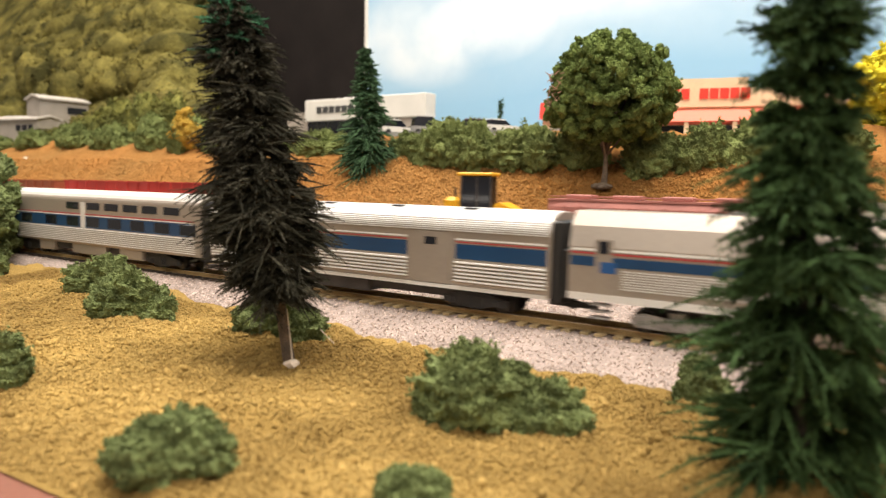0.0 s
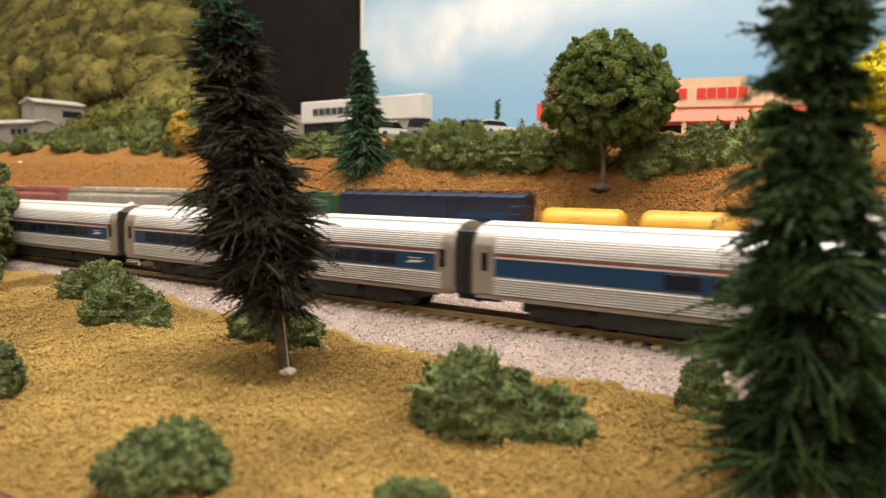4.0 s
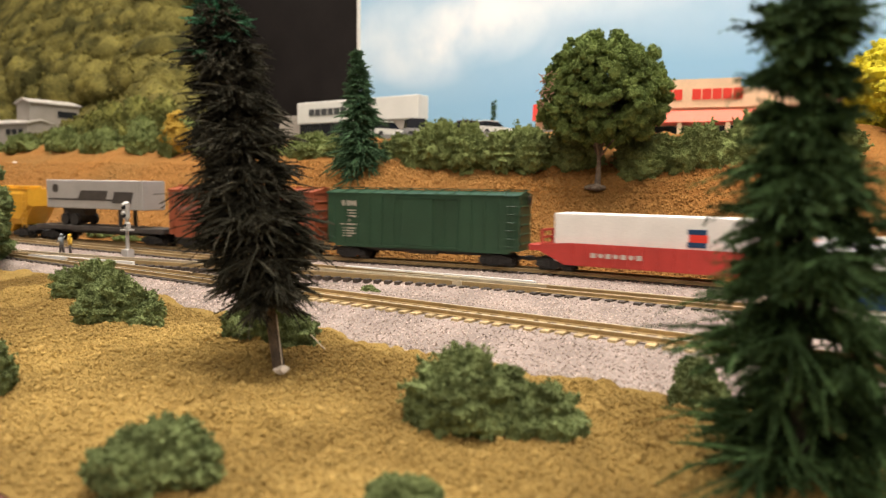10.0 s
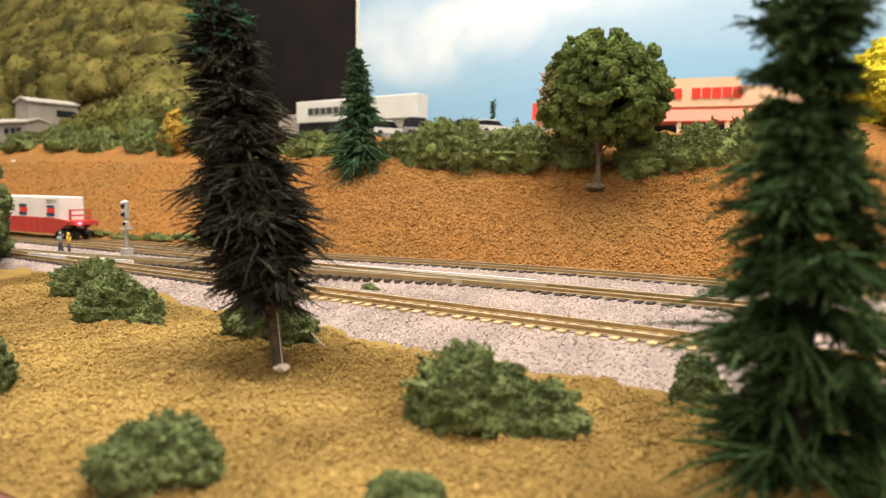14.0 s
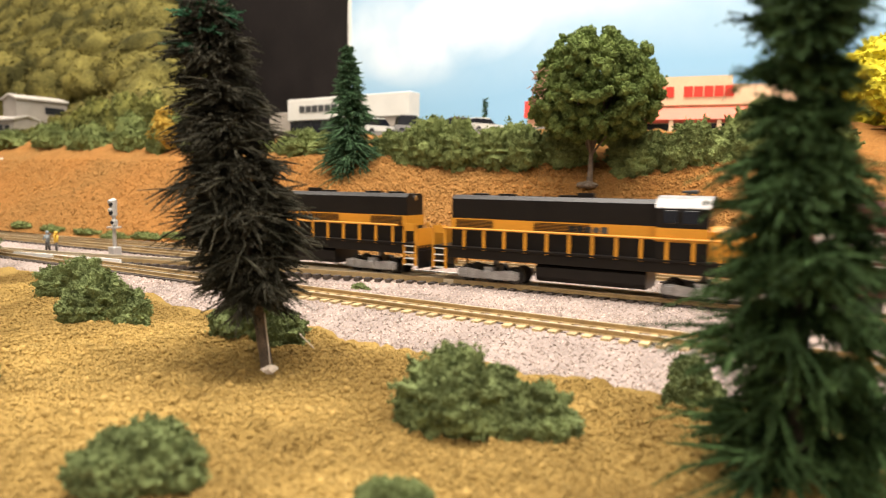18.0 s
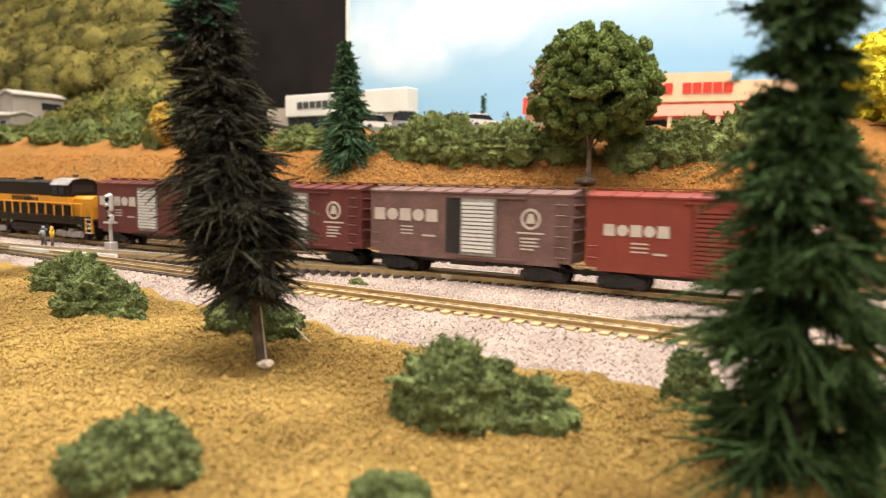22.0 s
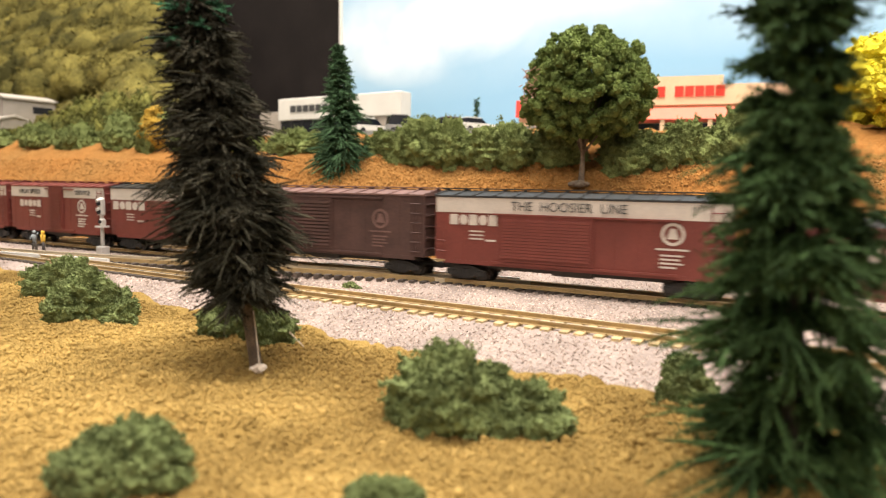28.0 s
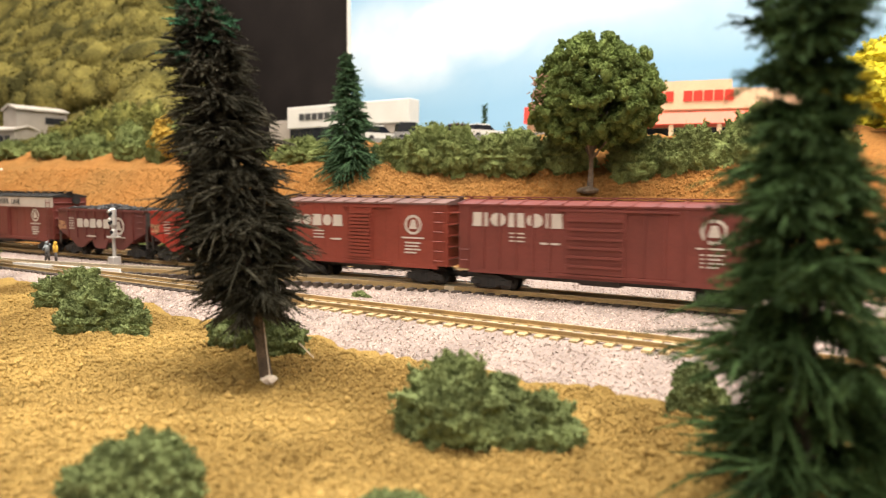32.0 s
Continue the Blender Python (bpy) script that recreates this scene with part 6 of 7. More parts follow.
def tank_car(left, right, run, mat, label, r=8.8, mid=20.2, mark=False, dome=True):
    car = car_frame("tank_car", label, "railway car", "tank cars", way_c, left, right, run)
    half = (right - left) / 2 - 2.6
    n, rings = 24, [(-half, r * 0.45), (-half + 0.8, r * 0.78), (-half + 2.6, r * 0.97), (-half + 4, r), (half - 4, r), (half - 2.6, r * 0.97), (half - 0.8, r * 0.78), (half, r * 0.45)]
    sh, ang = Shape(), np.arange(n) * 2 * math.pi / n
    v = np.vstack([np.stack([np.full(n, x), q * np.cos(ang), mid + q * np.sin(ang)], -1) for x, q in rings])
    f = [[k * n + i, k * n + (i + 1) % n, (k + 1) * n + (i + 1) % n, (k + 1) * n + i] for k in range(len(rings) - 1) for i in range(n)]
    sh.add(v, f + [list(range(n - 1, -1, -1)), list(range((len(rings) - 1) * n, len(rings) * n))])
    part("tank", sh, mat, car, smooth=True)
    if dome:
        d = Shape().rod((0, 0, mid + r - 1), (0, 0, mid + r + 3.0), 4.2, 4.2, 18)
        dm = part("dome", d, mat, car)
        g = Shape()
        for a in (-9, -3, 3, 9):
            for y in (-4.6, 4.6):
                g.rod((a, y, mid + r - 1.5), (a, y, mid + r + 4.4), 0.25, 0.25, 5)
        for y in (-4.6, 4.6):
            g.rod((-9, y, mid + r + 4.4), (9, y, mid + r + 4.4), 0.25, 0.25, 5).rod((-9, y, mid + r + 2.2), (9, y, mid + r + 2.2), 0.25, 0.25, 5)
        g.box(-9, 9, -5, -1, mid + r - 0.4, mid + r)
        part("dome_platform", g, mat, dm)
    if mark:
        for k, m in enumerate((BRIGHT_BLUE, STRIPE_BLUE, LOADER_YELLOW)):
            a = half - 36 + k * 5.4
            q = Shape()
            for j in range(6):
                t0, t1 = math.pi + 0.45 - j * 0.22, math.pi + 0.45 - (j + 1) * 0.22
                e = r + 0.15
                sk = 1.5
                q.add([(a + sk * j, e * math.cos(t0), mid + e * math.sin(t0)), (a + 5 + sk * j, e * math.cos(t0), mid + e * math.sin(t0)), (a + 5 + sk * (j + 1), e * math.cos(t1), mid + e * math.sin(t1)), (a + sk * (j + 1), e * math.cos(t1), mid + e * math.sin(t1))], [[0, 1, 2, 3]])
            part("side_mark", q, m, car, "slanted blue and yellow mark")
    part("frame", Shape().box(-half, half, -2, 2, 6, 9).box(-half, -half + 1, -9, 9, 6, 9).box(half - 1, half, -9, 9, 6, 9), mat if mark else UNDER, car)
    sad = Shape()
    for k in (-1, 1):
        sad.box(k * (half - 10) - 3, k * (half - 10) + 3, -5.5, 5.5, 7, mid - r * 0.5)
    part("saddle", sad, mat, car)
    lad = Shape()
    for q in range(6):
        lad.rod((-1.6, -9.6, 9 + 3.6 * q), (1.6, -9.6, 9 + 3.6 * q), 0.25, 0.25, 5)
    part("ladder", lad, mat, car)
    for k in (-1, 1):
        truck(car, k * (half - 9.5))
    couplers(car, half)
    return car


def low_car(left, right, run, mat, label, height, name="gondola"):
    car = car_frame(name, label, "railway car", "flat and gondola cars", way_c, left, right, run)
    half = (right - left) / 2 - 2.4
    yy = 9.6
    part("deck", Shape().box(-half, half, -yy, yy, 7.2, 9.6), mat, car)
    if height > 11:
        sh = Shape().box(-half, half, -yy, -yy + 0.7, 9.6, height).box(-half, half, yy - 0.7, yy, 9.6, height).box(-half, -half + 0.8, -yy + 0.7, yy - 0.7, 9.6, height).box(half - 0.8, half, -yy + 0.7, yy - 0.7, 9.6, height)
        part("side_wall", sh, mat, car)
        pieces("side_rib", [Shape().box(a - 0.4, a + 0.4, -yy - 0.6, -yy, 8, height) for a in np.linspace(-half + 2, half - 2, 15)], mat, car)
        part("top_rim", Shape().box(-half - 0.3, half + 0.3, -yy - 0.5, -yy + 1, height, height + 0.7).box(-half - 0.3, half + 0.3, yy - 1, yy + 0.5, height, height + 0.7), mat, car)
    part("underframe", Shape().box(-half + 6, half - 6, -4, 4, 5, 7.2), UNDER, car)
    for k in (-1, 1):
        truck(car, k * (half - 11))
    couplers(car, half)
    return car


def wheel_loader(car, x, z):
    """A yellow wheel loader, loaded on a flat car."""
    ob = part("wheel_loader", Shape().box(x - 16, x + 4, -6, 5, z + 7, z + 14, 1.2), LOADER_YELLOW, car, "yellow wheel loader chained to the deck")
    part("engine_hood", Shape().box(x - 23, x - 14.5, -5.4, 4.6, z + 9, z + 20.5, 1.6), LOADER_YELLOW, ob)
    part("loader_cab", Shape().box(x - 14, x + 0.5, -4.8, 4, z + 13.6, z + 30.4, 0.5), DARK_GLASS, ob, "dark glazed cab")
    for a in (x - 14.3, x - 6.6, x + 0.1):
        part("cab_post", Shape().box(a, a + 0.7, -5.1, -4.5, z + 14, z + 30.6), UNDER, ob)
    part("cab_roof", Shape().box(x - 16, x + 2, -5.8, 4.8, z + 30.4, z + 32.0, 0.5), LOADER_YELLOW, ob)
    part("exhaust_pipe", Shape().rod((x - 18, -2, z + 20), (x - 18, -2, z + 25), 0.5, 0.5, 8), BLACK, ob)
    for y in (-6.8, 4.6):
        part("loader_arm", Shape().side_plate([(x - 4, z + 10), (x + 8, z + 12), (x + 9, z + 15), (x - 3, z + 13)], y, y + 1.8), LOADER_YELLOW, ob)
    part("bucket", Shape().side_plate([(x + 2, z + 10), (x + 15, z + 8.5), (x + 14.5, z + 14.5), (x + 6, z + 18.6), (x + 3.4, z + 18)], -7.6, 7), LOADER_YELLOW, ob)
    for a in (x - 11, x + 6):
        for y in (-8.4, 5.2):
            part("tyre", Shape().rod((a, y, z + 5.6), (a, y + 3.2, z + 5.6), 5.6, 5.6, 18), BLACK, ob)
    return ob


def dozer_lump(car, x, z):
    ob = part("grey_tractor", Shape().box(x - 6, x + 10, -5, 5, z + 3, z + 14, 0.6), UNDER, car, "dark grey tracked tractor")
    part("tractor_cab", Shape().box(x + 5, x + 13, -4.4, 4.4, z + 8, z + 23, 1.0), BLACK, ob)
    part("track_belt", Shape().box(x - 8, x + 14, -6.6, -3.6, z, z + 5, 1.2).box(x - 8, x + 14, 3.6, 6.6, z, z + 5, 1.2), BLACK, ob)
    part("boom", Shape().rod((x - 5, 0, z + 9), (x - 22, 0, z + 5), 1.1, 0.8, 8), UNDER, ob)


def trailer_flat(left, right, run):
    car = low_car(left, right, run, UNDER, "brown flat car carrying a grey highway trailer", 0, "trailer_flat_car")
    half = (right - left) / 2
    a, b = -half + 11, -half + 90
    t = part("trailer", Shape().box(a, b, -8.2, 8.2, 19.8, 36.6, 0.35), TRAILER_GREY, car, "grey ribbed highway trailer")
    ribs = Shape()
    for x in np.linspace(a + 2, b - 2, 30):
        ribs.box(x - 0.14, x + 0.14, -8.32, -8.15, 20.4, 35.8)
    part("trailer_rib", ribs, TRAILER_GREY, t)
    part("trailer_stripe", Shape().box(a + 2, b - 18, -8.42, -8.3, 24.6, 25.6), UNDER, t, "dark thin stripe")
    pieces("trailer_mark", [Shape().side_plate([(a + 27, 25.6), (a + 50, 25.6), (a + 52, 30.5), (a + 30, 30.5)], -8.47, -8.3), Shape().side_plate([(a + 55, 23.5), (a + 70, 23.5), (a + 72, 30), (a + 57, 30)], -8.47, -8.3)], UNDER, t, "dark faded mark")
    part("trailer_emblem", disc(a + 8, 31.5, 2.6, -8.34), UNDER, t)
    for y in (-6, 4.5):
        part("landing_leg", Shape().box(b - 22, b - 20, y, y + 1.5, 9.6, 20), UNDER, t)
    for x in (a + 14, a + 22):
        for y in (-7.4, 5):
            part("trailer_wheel", Shape().rod((x, y, 13.2), (x, y + 2.4, 13.2), 3.5, 3.5, 16), BLACK, t)
    part("bogie_frame", Shape().box(a + 9, a + 27, -4, 4, 15.5, 19.8), UNDER, t)
    return car


def well_car(left, right, run):
    car = car_frame("well_car", "red well car carrying a white shipping container", "railway car", "", way_c, left, right, run)
    half = (right - left) / 2 - 2.2
    yy = 9.6
    ends = half - 20
    for y in (-yy, yy - 1.0):
        part("side_wall", Shape().side_plate([(-half + 6, 8.6), (-ends - 3, 3.4), (ends + 3, 3.4), (half - 6, 8.6), (half - 6, 11.8), (ends, 12.8), (-ends, 12.8), (-half + 6, 11.8)], y, y + 1.0), WELL_RED, car)
    rib = Shape()
    for a in np.linspace(-ends, ends, 14):
        rib.box(a - 0.5, a + 0.5, -yy - 0.4, -yy, 4, 12.2)
    part("side_rib", rib, WELL_RED, car)
    part("floor_pan", Shape().box(-ends, ends, -yy + 1, yy - 1, 3.4, 4.4), WELL_RED, car)
    for k in (-1, 1):
        a, b = sorted((k * ends, k * half))
        part("end_platform", Shape().box(a, b, -8.4, 8.4, 8.6, 11.4, 0.3), WELL_RED, car)
        a, b = sorted((k * (half - 6), k * (half - 5)))
        part("end_rail", Shape().box(a, b, -7, -6, 11, 18).box(a, b, 6, 7, 11, 18).box(a, b, -7, 7, 17.2, 18).box(a, b, -7, 7, 14, 14.8), WELL_RED, car)
        truck(car, k * (half - 11))
    lid = Shape().box(-47, 46, -8.0, 8.0, 4.5, 25.4, 0.35)
    box = part("container", lid, CONTAINER, car, "white ribbed shipping container")
    ribs = Shape()
    for x in np.linspace(-45, 44, 36):
        ribs.box(x - 0.25, x + 0.25, -8.15, -7.95, 6, 24.4)
    part("container_rib", ribs, CONTAINER, box)
    part("blue_mark", Shape().box(8, 15, -8.32, -8.1, 18.6, 20.6).box(8, 15, -8.32, -8.1, 13.6, 15.6), STRIPE_BLUE, box, "dark blue mark")
    part("red_mark", Shape().box(8.5, 15.5, -8.32, -8.1, 15.6, 18.6), SIGN_RED, box, "red mark")
    part("end_mark", Shape().box(34, 41, -8.3, -8.1, 18.6, 20.2).box(34, 41, -8.3, -8.1, 13.6, 15.6), STRIPE_BLUE, box, "dark blue mark")
    part("red_mark", Shape().box(34.5, 41.5, -8.32, -8.1, 15.6, 18.6), SIGN_RED, box, "red mark")
    part("data_print", lines(34, 23, (9, 8), -8.2), UNDER, box)
    pieces("name_block", blocks(-30, 7.2, 22, 2.0, 7, -yy - 0.45, gap=0.3), PRINT, car, "faint pale lettering blocks")
    part("marker_light", Shape().rod((half + 0.2, -5, 9.8), (half + 1.0, -5, 9.8), 0.9, 0.9, 10), RED_LAMP, car, "red end marker light")
    couplers(car, half)
    return car


# ---- how far each train has run, in millimetres along the plan


def run_front(t):
    return 5.0 + float(np.interp(t, (0, 1, 2, 3, 5.5, 6, 6.5, 7, 8, 8.5, 9, 9.5, 10.5, 12, 32), (0, 110, 221, 330, 596.5, 650, 713, 773.5, 912.6, 983.5, 1042.6, 1105.8, 1231, 1330, 1330)))


def run_middle(t):
    d = max(t, 15.0) - 24
    far = -82.35 * d - 0.241 * d * d + float(np.interp(t, (15, 18, 20, 22, 24, 27, 28.5, 30, 31, 32), (0, 0, -1.5, -0.5, 0, -3.5, -4, -5, -6.5, -9)))
    return far if t >= 15 else far - 0.0 + 60 * min(1.0, (15 - t) / 1.5) * (1 if t < 15 else 0)


def run_back(t):
    return float(np.interp(t, (0, 8, 9, 10, 11, 12, 13, 14, 15, 18, 32), (-104, -912, -1013, -1115, -1217, -1318, -1413, -1508, -1600, -1800, -1800)))


def build_trains():
    A = run_front
    cab_engine(-64.7, 80, A)
    baggage_car(-205.7, -64.7, A)
    tall_car(-367.6, -205.7, A)
    few = [(52 + 11.2 * k, 60.5 + 11.2 * k) for k in range(7)]
    many = [(14 + 8.2 * k, 21.6 + 8.2 * k) for k in range(15)]
    text = "fluted silver passenger coach with a dark blue window band"
    coach(-530.2, -367.6, A, "fluted silver cafe coach with few windows in its blue band", few, 134)
    coach(-692.8, -530.2, A, text, many, 140)
    coach(-855.4, -692.8, A, text, many, 140)
    coach(-1018, -855.4, A, text, many, 140)
    coach(-1178, -1018, A, "last fluted silver passenger coach of the train", many, 14)

    B = run_middle
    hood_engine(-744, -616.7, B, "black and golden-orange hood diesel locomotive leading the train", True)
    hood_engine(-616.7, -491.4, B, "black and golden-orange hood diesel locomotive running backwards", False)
    plain = "oxide-red box car with silver louvred door and white print"
    box_car(-491.4, -405.4, way_b, B, BOX_BROWN, plain, door_mat=SILVER_ROOF)
    box_car(-405.4, -320, way_b, B, BOX_BROWN, plain + ", partly open", door=(40, 54), door_mat=SILVER_ROOF, gap=(33, 40))
    box_car(-320, -233.4, way_b, B, BOX_DULL, "weathered grey-brown box car with silver door partly open", door=(40, 54), door_mat=SILVER_ROOF, gap=(33.5, 40))
    box_car(-233.4, -147.5, way_b, B, BOX_BRIGHT, "bright oxide-red box car with louvred red door", door=(33.7, 48.9), name_at=(5.9, 18.2, 21.4, 3.8), emblem=(66.9, 21.4, 4.3))
    fast = "oxide-red box car with white bands reading high speed service"
    for a, b in ((-147.5, -59.9), (-59.9, 26.2)):
        box_car(a, b, way_b, B, BOX_RED, fast, door=(35.4, 47.2), band=True, name_at=(8.3, 19.6, 19.7, 3.6), emblem=(62.9, 20.8, 4.0), words=(("HIGH SPEED", 18, 27.7, 3.6), ("SERVICE", 64, 27.7, 3.4)))
    box_car(26.2, 107.8, way_b, B, BOX_RED, "dark red box car with a white lettered band and black roof", door=(33, 46), band=True, band_span=[(0.3, 76)], name_at=(2, 20.2, 24, 4.0), emblem=(61, 20.4, 4.3), roof_mat=BLACK, words=(("THE  HOOSIER  LINE", 38, 27.7, 3.6),), door_top=6.4)
    box_car(107.8, 212.3, way_b, B, BOX_DARK, "long dark weathered brown box car with double louvred doors", door=(26.8, 57), name_at=(3, 21.5, 20, 3.6), emblem=(80, 21.5, 4.4), name_mat=BOX_DULL, roof_mat=BOX_DULL)
    box_car(212.3, 318, way_b, B, BOX_RED, "long oxide-red box car with a white lettered band and double doors", door=(26, 59.5), band=True, band_span=[(0.3, 101.5)], name_at=(6, 20.6, 19.2, 3.8), emblem=(84.3, 20.6, 4.2), roof_mat=BLACK, words=(("THE  HOOSIER  LINE", 50, 27.7, 4.4),), door_top=6.4)
    coal_hopper(318, 393.8, B, BOX_BROWN, "dark red coal hopper heaped with black coal", (17.6, 15.2, 27.5, 4.6), (51.9, 16.6, 4.6))
    coal_hopper(393.8, 480.5, B, HOPPER_RED, "bright red coal hopper heaped with black coal", (32.6, 15.8, 15.6, 2.4), (65.5, 16.0, 4.6))
    box_car(480.5, 564.5, way_b, B, BOX_BRIGHT, "oxide-red box car with ribbed sides and louvred door", door=(34.5, 45.8), name_at=(4.6, 21.2, 26.7, 4.6), emblem=(64.3, 22.8, 4.4), roof_mat=BOX_DULL)
    box_car(564.5, 670.5, way_b, B, BOX_RED, "long oxide-red box car with widely spaced white name blocks", door=(40.5, 60.7), louvre=6, ribs=16, name_at=(5.6, 23.2, 34.7, 5.0), emblem=(87.3, 23.8, 4.6))

    C = run_back
    low_car(-436, -308, C, FREIGHT_RED, "rust-orange gondola with ribbed sides", 32.6)
    low_car(-306, -178, C, WELL_RED, "red gondola with ribbed sides", 33.2)
    flat = low_car(-176, -92.5, C, UNDER, "brown flat car carrying a dark tractor", 0, "flat_car")
    dozer_lump(flat, -10, 9.6)
    flat = low_car(-91.5, -8, C, UNDER, "brown flat car carrying a yellow wheel loader", 0, "flat_car")
    wheel_loader(flat, 16, 9.6)
    covered_hopper(-7, 104, C, PINK_RED, "faded pink-red covered hopper with ribbed sides", ribs=14)
    covered_hopper(104, 197, C, BEIGE_GREY, "grey-beige covered hopper with ribbed sides", ribs=12)
    covered_hopper(197, 294, C, HOPPER_GREEN, "mid-green covered hopper with ribbed sides", ribs=12)
    box_car(294, 391, way_c, C, NAVY, "navy-blue box car with a pale panel", door=(40, 56), louvre=False, name_at=(62, 22, 22, 3), emblem=(18, 22, 0.6), name_mat=STRIPE_BLUE, eave=31.5)
    for a, b in ((392, 434.5), (435.5, 477.5)):
        tank_car(a, b, C, FREIGHT_YELLOW, "short yellow tank car", r=7.4, mid=20, dome=False)
    tank_car(478.5, 570, C, TANK_WHITE, "glossy white tank car with a blue and yellow mark", mark=True, r=9.2, mid=21.5)
    covered_hopper(571, 688, C, FREIGHT_YELLOW, "warm yellow covered hopper with faint lettering", ribs=0, name_mat=ORANGE)
    trailer_flat(688.5, 797, C)
    box_car(797.5, 896, way_c, C, FREIGHT_RED, "rust-orange box car with plain sliding door", door=(38, 54), louvre=False, name_at=(6, 21, 20, 2.4), emblem=(80, 18, 0.6), name_mat=PINK_RED, eave=32.0, ribs=15)
    box_car(897, 998.5, way_c, C, FREIGHT_GREEN, "dark green box car with a faint white mark", door=(40, 56), louvre=False, name_at=(8, 26, 8, 2.6), emblem=(12, 19, 0.8), name_mat=BEIGE_GREY, eave=32.2, ribs=15)
    well_car(998.5, 1120, C)


build_trains()

# ---------------------------------------------------------------- trackside


def build_signal():
    """A two-lamp signal on a slim mast."""
    sig = thing("railway_signal", "silver-grey railway signal mast with two lamp heads", "railway signal")
    sig.matrix_basis = stand(-309, 216.5, -4.2)
    part("base", Shape().box(-2.4, 2.4, -2.2, 2.2, 0, 6.0, 0.3), SIGNAL_GREY, sig)
    part("mast", Shape().rod((0, 0, 6), (0, 0, 25), 0.95, 0.85, 10), SIGNAL_GREY, sig)
    part("bracket", Shape().rod((0, 0, 15.4), (0, 0, 16.1), 3.4, 3.4, 14), SIGNAL_GREY, sig)
    head = part("upper_head", Shape().box(-2.0, 2.0, -1.5, 1.2, 20.8, 30.2, 0.9), SIGNAL_GREY, sig)
    for z in (23.2, 27.4):
        part("lens", Shape().rod((0, -2.0, z), (0, -1.4, z), 1.35, 1.35, 14), DARK_GLASS, head, "dark signal lens")
        part("hood", Shape().rod((0, -2.8, z + 1.1), (0, -1.4, z + 1.3), 0.8, 1.0, 10), SIGNAL_GREY, head)
    low = part("lower_head", Shape().box(-0.6, 2.0, -1.5, 1.2, 16.2, 19.8, 0.6), SIGNAL_GREY, sig)
    part("lens", Shape().rod((0.7, -2.0, 18.2), (0.7, -1.4, 18.2), 0.9, 0.9, 12), DARK_GLASS, low, "dark signal lens")
    return sig


def track_worker(s, w, turn, shirt, label):
    """A small plain painted figure in one piece."""
    sh = Shape()
    sh.rod((-1.0, 0, 0), (-0.45, 0, 5.4), 0.55, 0.7, 8).rod((1.1, 0.3, 0), (0.45, 0, 5.4), 0.55, 0.7, 8)
    sh.rod((0, 0, 5.2), (0, 0, 9.2), 1.0, 1.25, 10).rod((-1.2, 0, 9), (-2.2, -0.8, 6.4), 0.42, 0.36, 6).rod((1.2, 0, 9), (2.6, -0.6, 9.9), 0.42, 0.36, 6)
    sh.balls([(0, 0, 10.5)], [0.95], BALL2, rough=0.02)
    ob = solid("figurine", sh, shirt, label, "figurine", "trackside figurines", smooth=True)
    ob.data.materials.append(UNDER)
    for face in ob.data.polygons[:20]:
        face.material_index = 1
    ob.matrix_basis = stand(s, w, -4.0, turn)
    return ob


def loose_rail(points, name, label, mat=RAIL_TOP, wide=0.5):
    """A rail laid along plan points."""
    sh = Shape()
    for (s0, w0), (s1, w1) in zip(points, points[1:]):
        a, b = np.array(spot(s0, w0)), np.array(spot(s1, w1))
        d = (b - a) / np.linalg.norm(b - a)
        q = np.array((-d[1], d[0], 0)) * wide
        v = [p + k * q + np.array((0, 0, z)) for z in (-2.0, 0.03) for p, k in ((a, -1), (b, -1), (b, 1), (a, 1))]
        sh.add(v, [[3, 2, 1, 0], [4, 5, 6, 7], [0, 1, 5, 4], [1, 2, 6, 5], [2, 3, 7, 6], [3, 0, 4, 7]])
    return solid(name, sh, mat, label, "rail", "turnout rails", kind="structure")


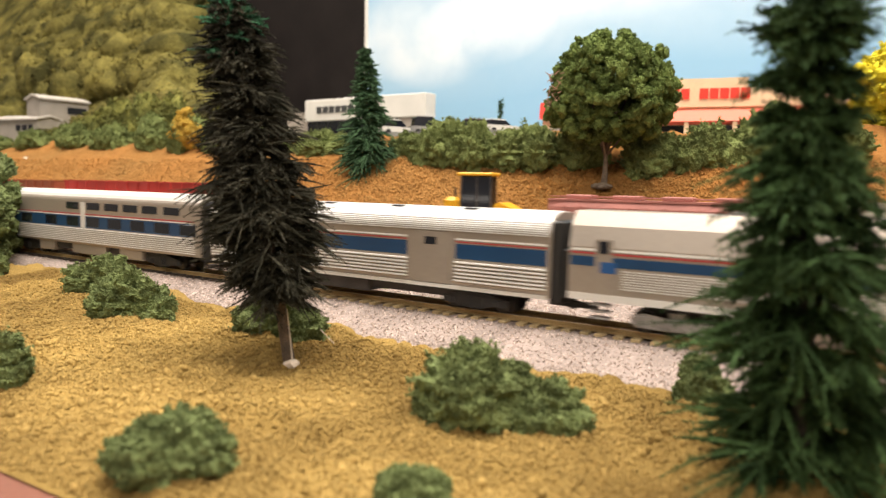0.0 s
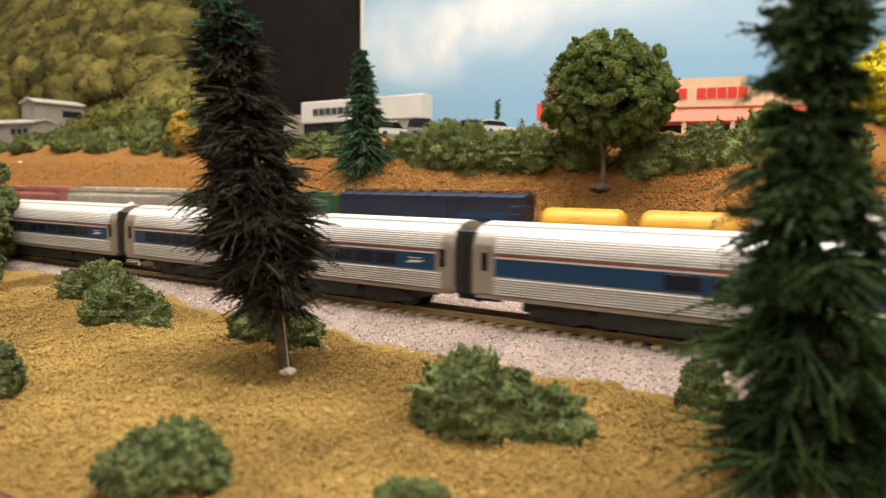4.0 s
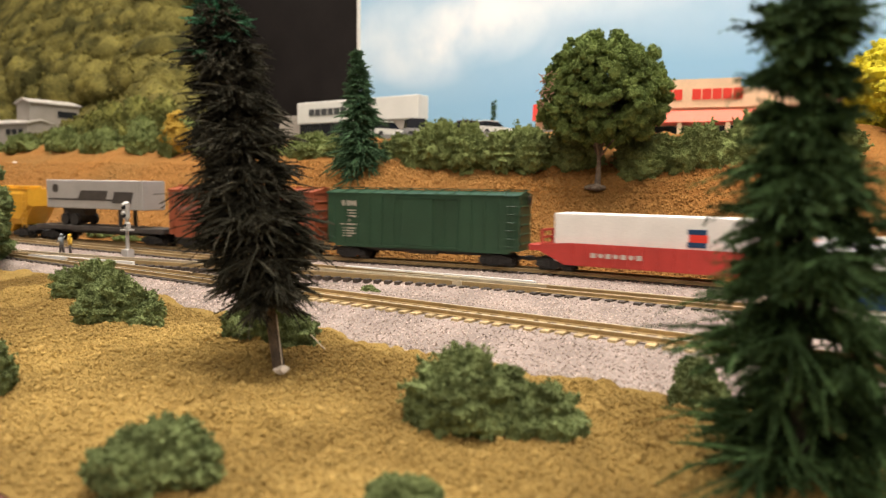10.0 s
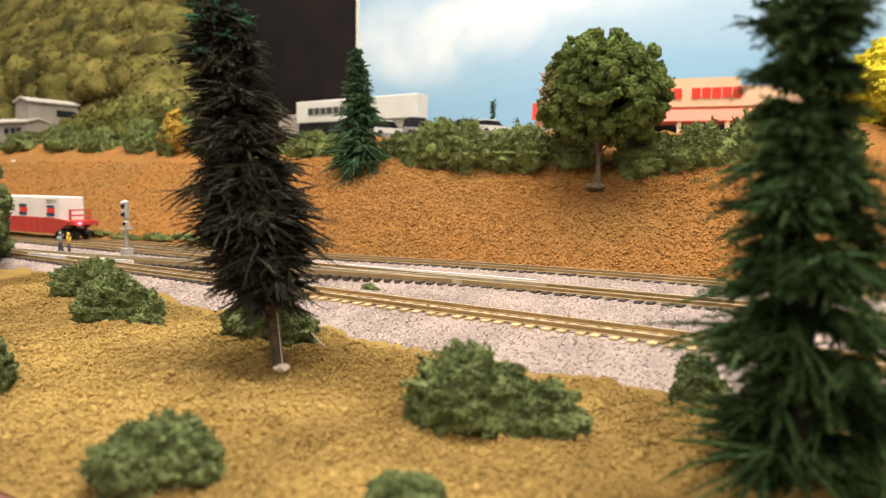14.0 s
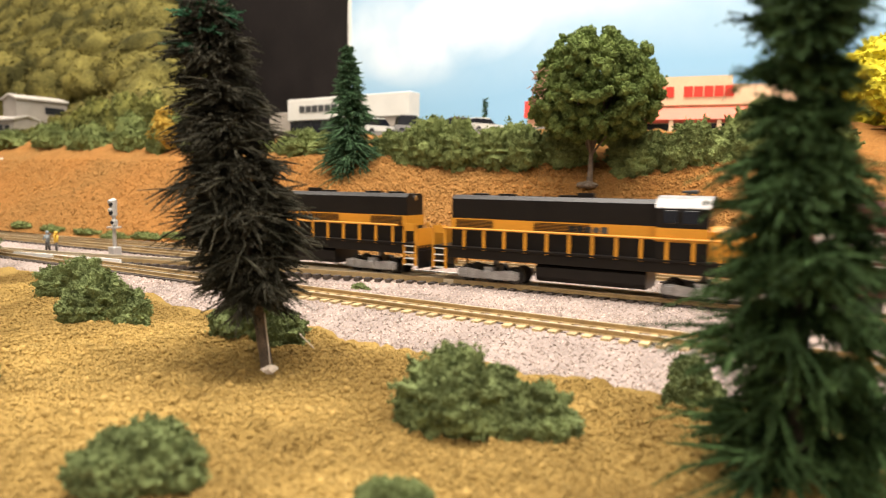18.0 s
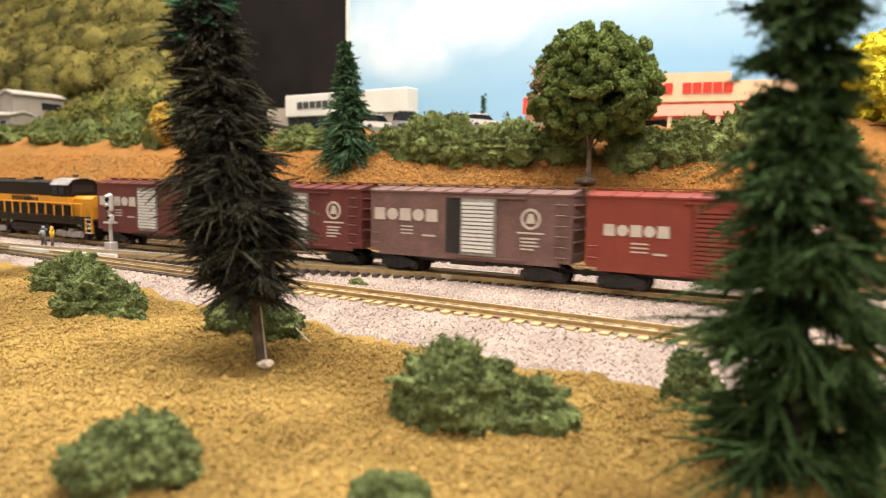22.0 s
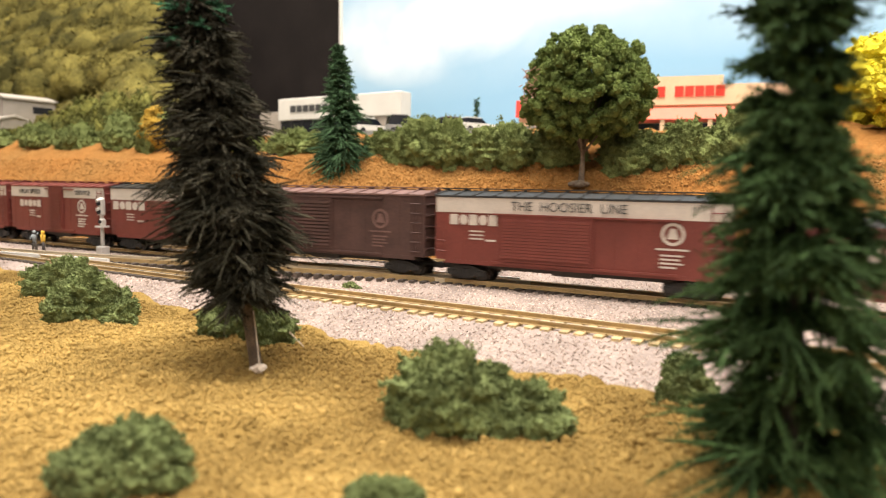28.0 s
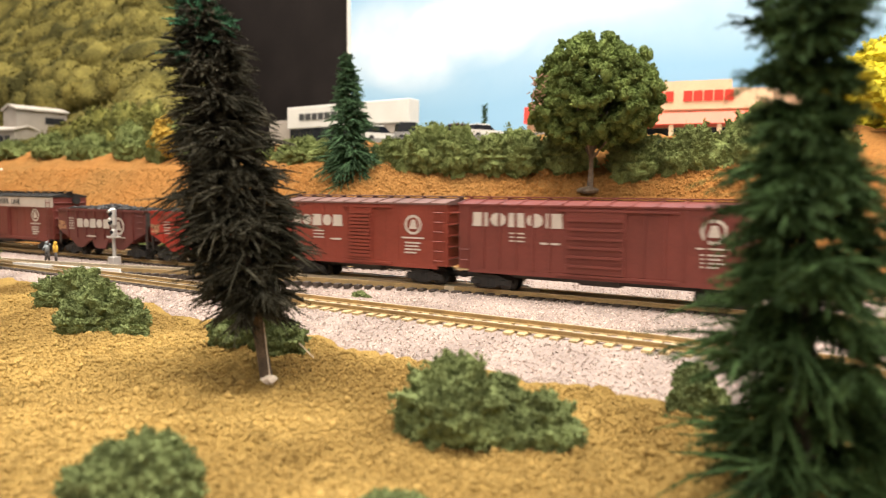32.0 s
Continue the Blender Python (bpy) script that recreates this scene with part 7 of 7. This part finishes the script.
def build_crossover():
    """Turnout rails that lead from the front track over to the middle track."""
    ss = np.linspace(-420, -90, 24)

    def mid(s):
        k = np.clip((s + 420) / 330, 0, 1)
        k = k * k * (3 - 2 * k)
        return way_a(s) * (1 - k) + way_b(s) * k

    for off in (-4.5, 4.5):
        loose_rail([(float(s), float(mid(s) + off)) for s in ss], "turnout_rail", "bright nickel turnout rail between two tracks", RAIL_TOP if off > 0 else RAIL_OLD)
    loose_rail([(-187, 238.9), (-140, 240.6), (-97, 242.2)], "point_rail", "bright worn point rail of the turnout", STRIPE_WHITE, 0.8)
    loose_rail([(-339, 184.2), (-305, 188.6), (-272, 193.4)], "point_rail", "bright worn point rail of the turnout", STRIPE_WHITE, 0.6)
    loose_rail([(-205, way_b(0) - 6.6), (-120, way_b(0) - 6.2)], "guard_rail", "pale guard rail beside the middle track")
    loose_rail([(-150, way_b(0) + 5.9), (-60, way_b(0) + 5.7), (10, way_b(0) + 5.6)], "guard_rail", "pale guard rail inside the middle track")
    mesh = Shape().box(-1.15, 1.15, -8, 8, -3.2, -1.46, 0.15).mesh("turnout_tie", TIE)
    holder = thing("turnout_ties", "dark ties under the turnout rails", "railway ties", kind="structure")
    for p in np.arange(-400, -110, 4.6):
        ob = new("turnout_tie", mesh)
        ob.parent = holder
        ob.matrix_basis = on_track(mid, p, 4)


def small_lumps():
    """White plaster bits, a tuft between the tracks and a red spot under the leafy tree."""
    ob = solid("plaster_lump", Shape().balls([(0, 0, 0), (4, 1, 0), (-4, -0.5, -0.3)], [2.2, 1.8, 1.6], BALL2, squash=(1.7, 1, 0.8), rough=0.15), GLUE, "white plaster lump beside the back track", "plaster")
    ob.matrix_basis = stand(-17, 262, -2.4)
    ob = solid("plaster_lump", Shape().balls([(0, 0, 0)], [2.6], BALL2, squash=(1, 0.8, 0.7), rough=0.15), GLUE, "white plaster spot showing on the embankment", "plaster")
    ob.matrix_basis = stand(-662, 350, bank_z(-662, 350))
    bush(-150, 207, -4.4, 5, 3.2, 2.2, 91, BUSH, "small green tuft between the tracks", bits=160, size=0.4, knob=2.0, ball=BALL4, name="weed_tuft", lobes=3, category="tuft", group="tufts")
    for s, w in ((-430, 281), (-400, 280), (-370, 281), (-345, 283), (-470, 281), (-510, 282)):
        bush(s, w, bank_z(s, w) - 0.8, 16, 4, 3.8, int(-s), BUSH_DULL, "low green weeds along the embankment foot", bits=200, size=0.5, knob=3.0, ball=BALL4, name="weed_tuft", lobes=4, category="tuft", group="tufts")


build_signal()
track_worker(-363, 214.5, 20, FIG_GREY, "grey painted standing figurine beside the track")
track_worker(-357, 215.5, -30, FIG_YELLOW, "yellow painted standing figurine beside the track")
build_crossover()
small_lumps()


# ---------------------------------------------------------------- motion of the three trains
def motions():
    times = [k * 0.5 for k in range(65)]
    for car, way, middle, half, run in MOVING:
        walk(car, [(t, on_track(way, middle + run(t), half)) for t in times])


motions()
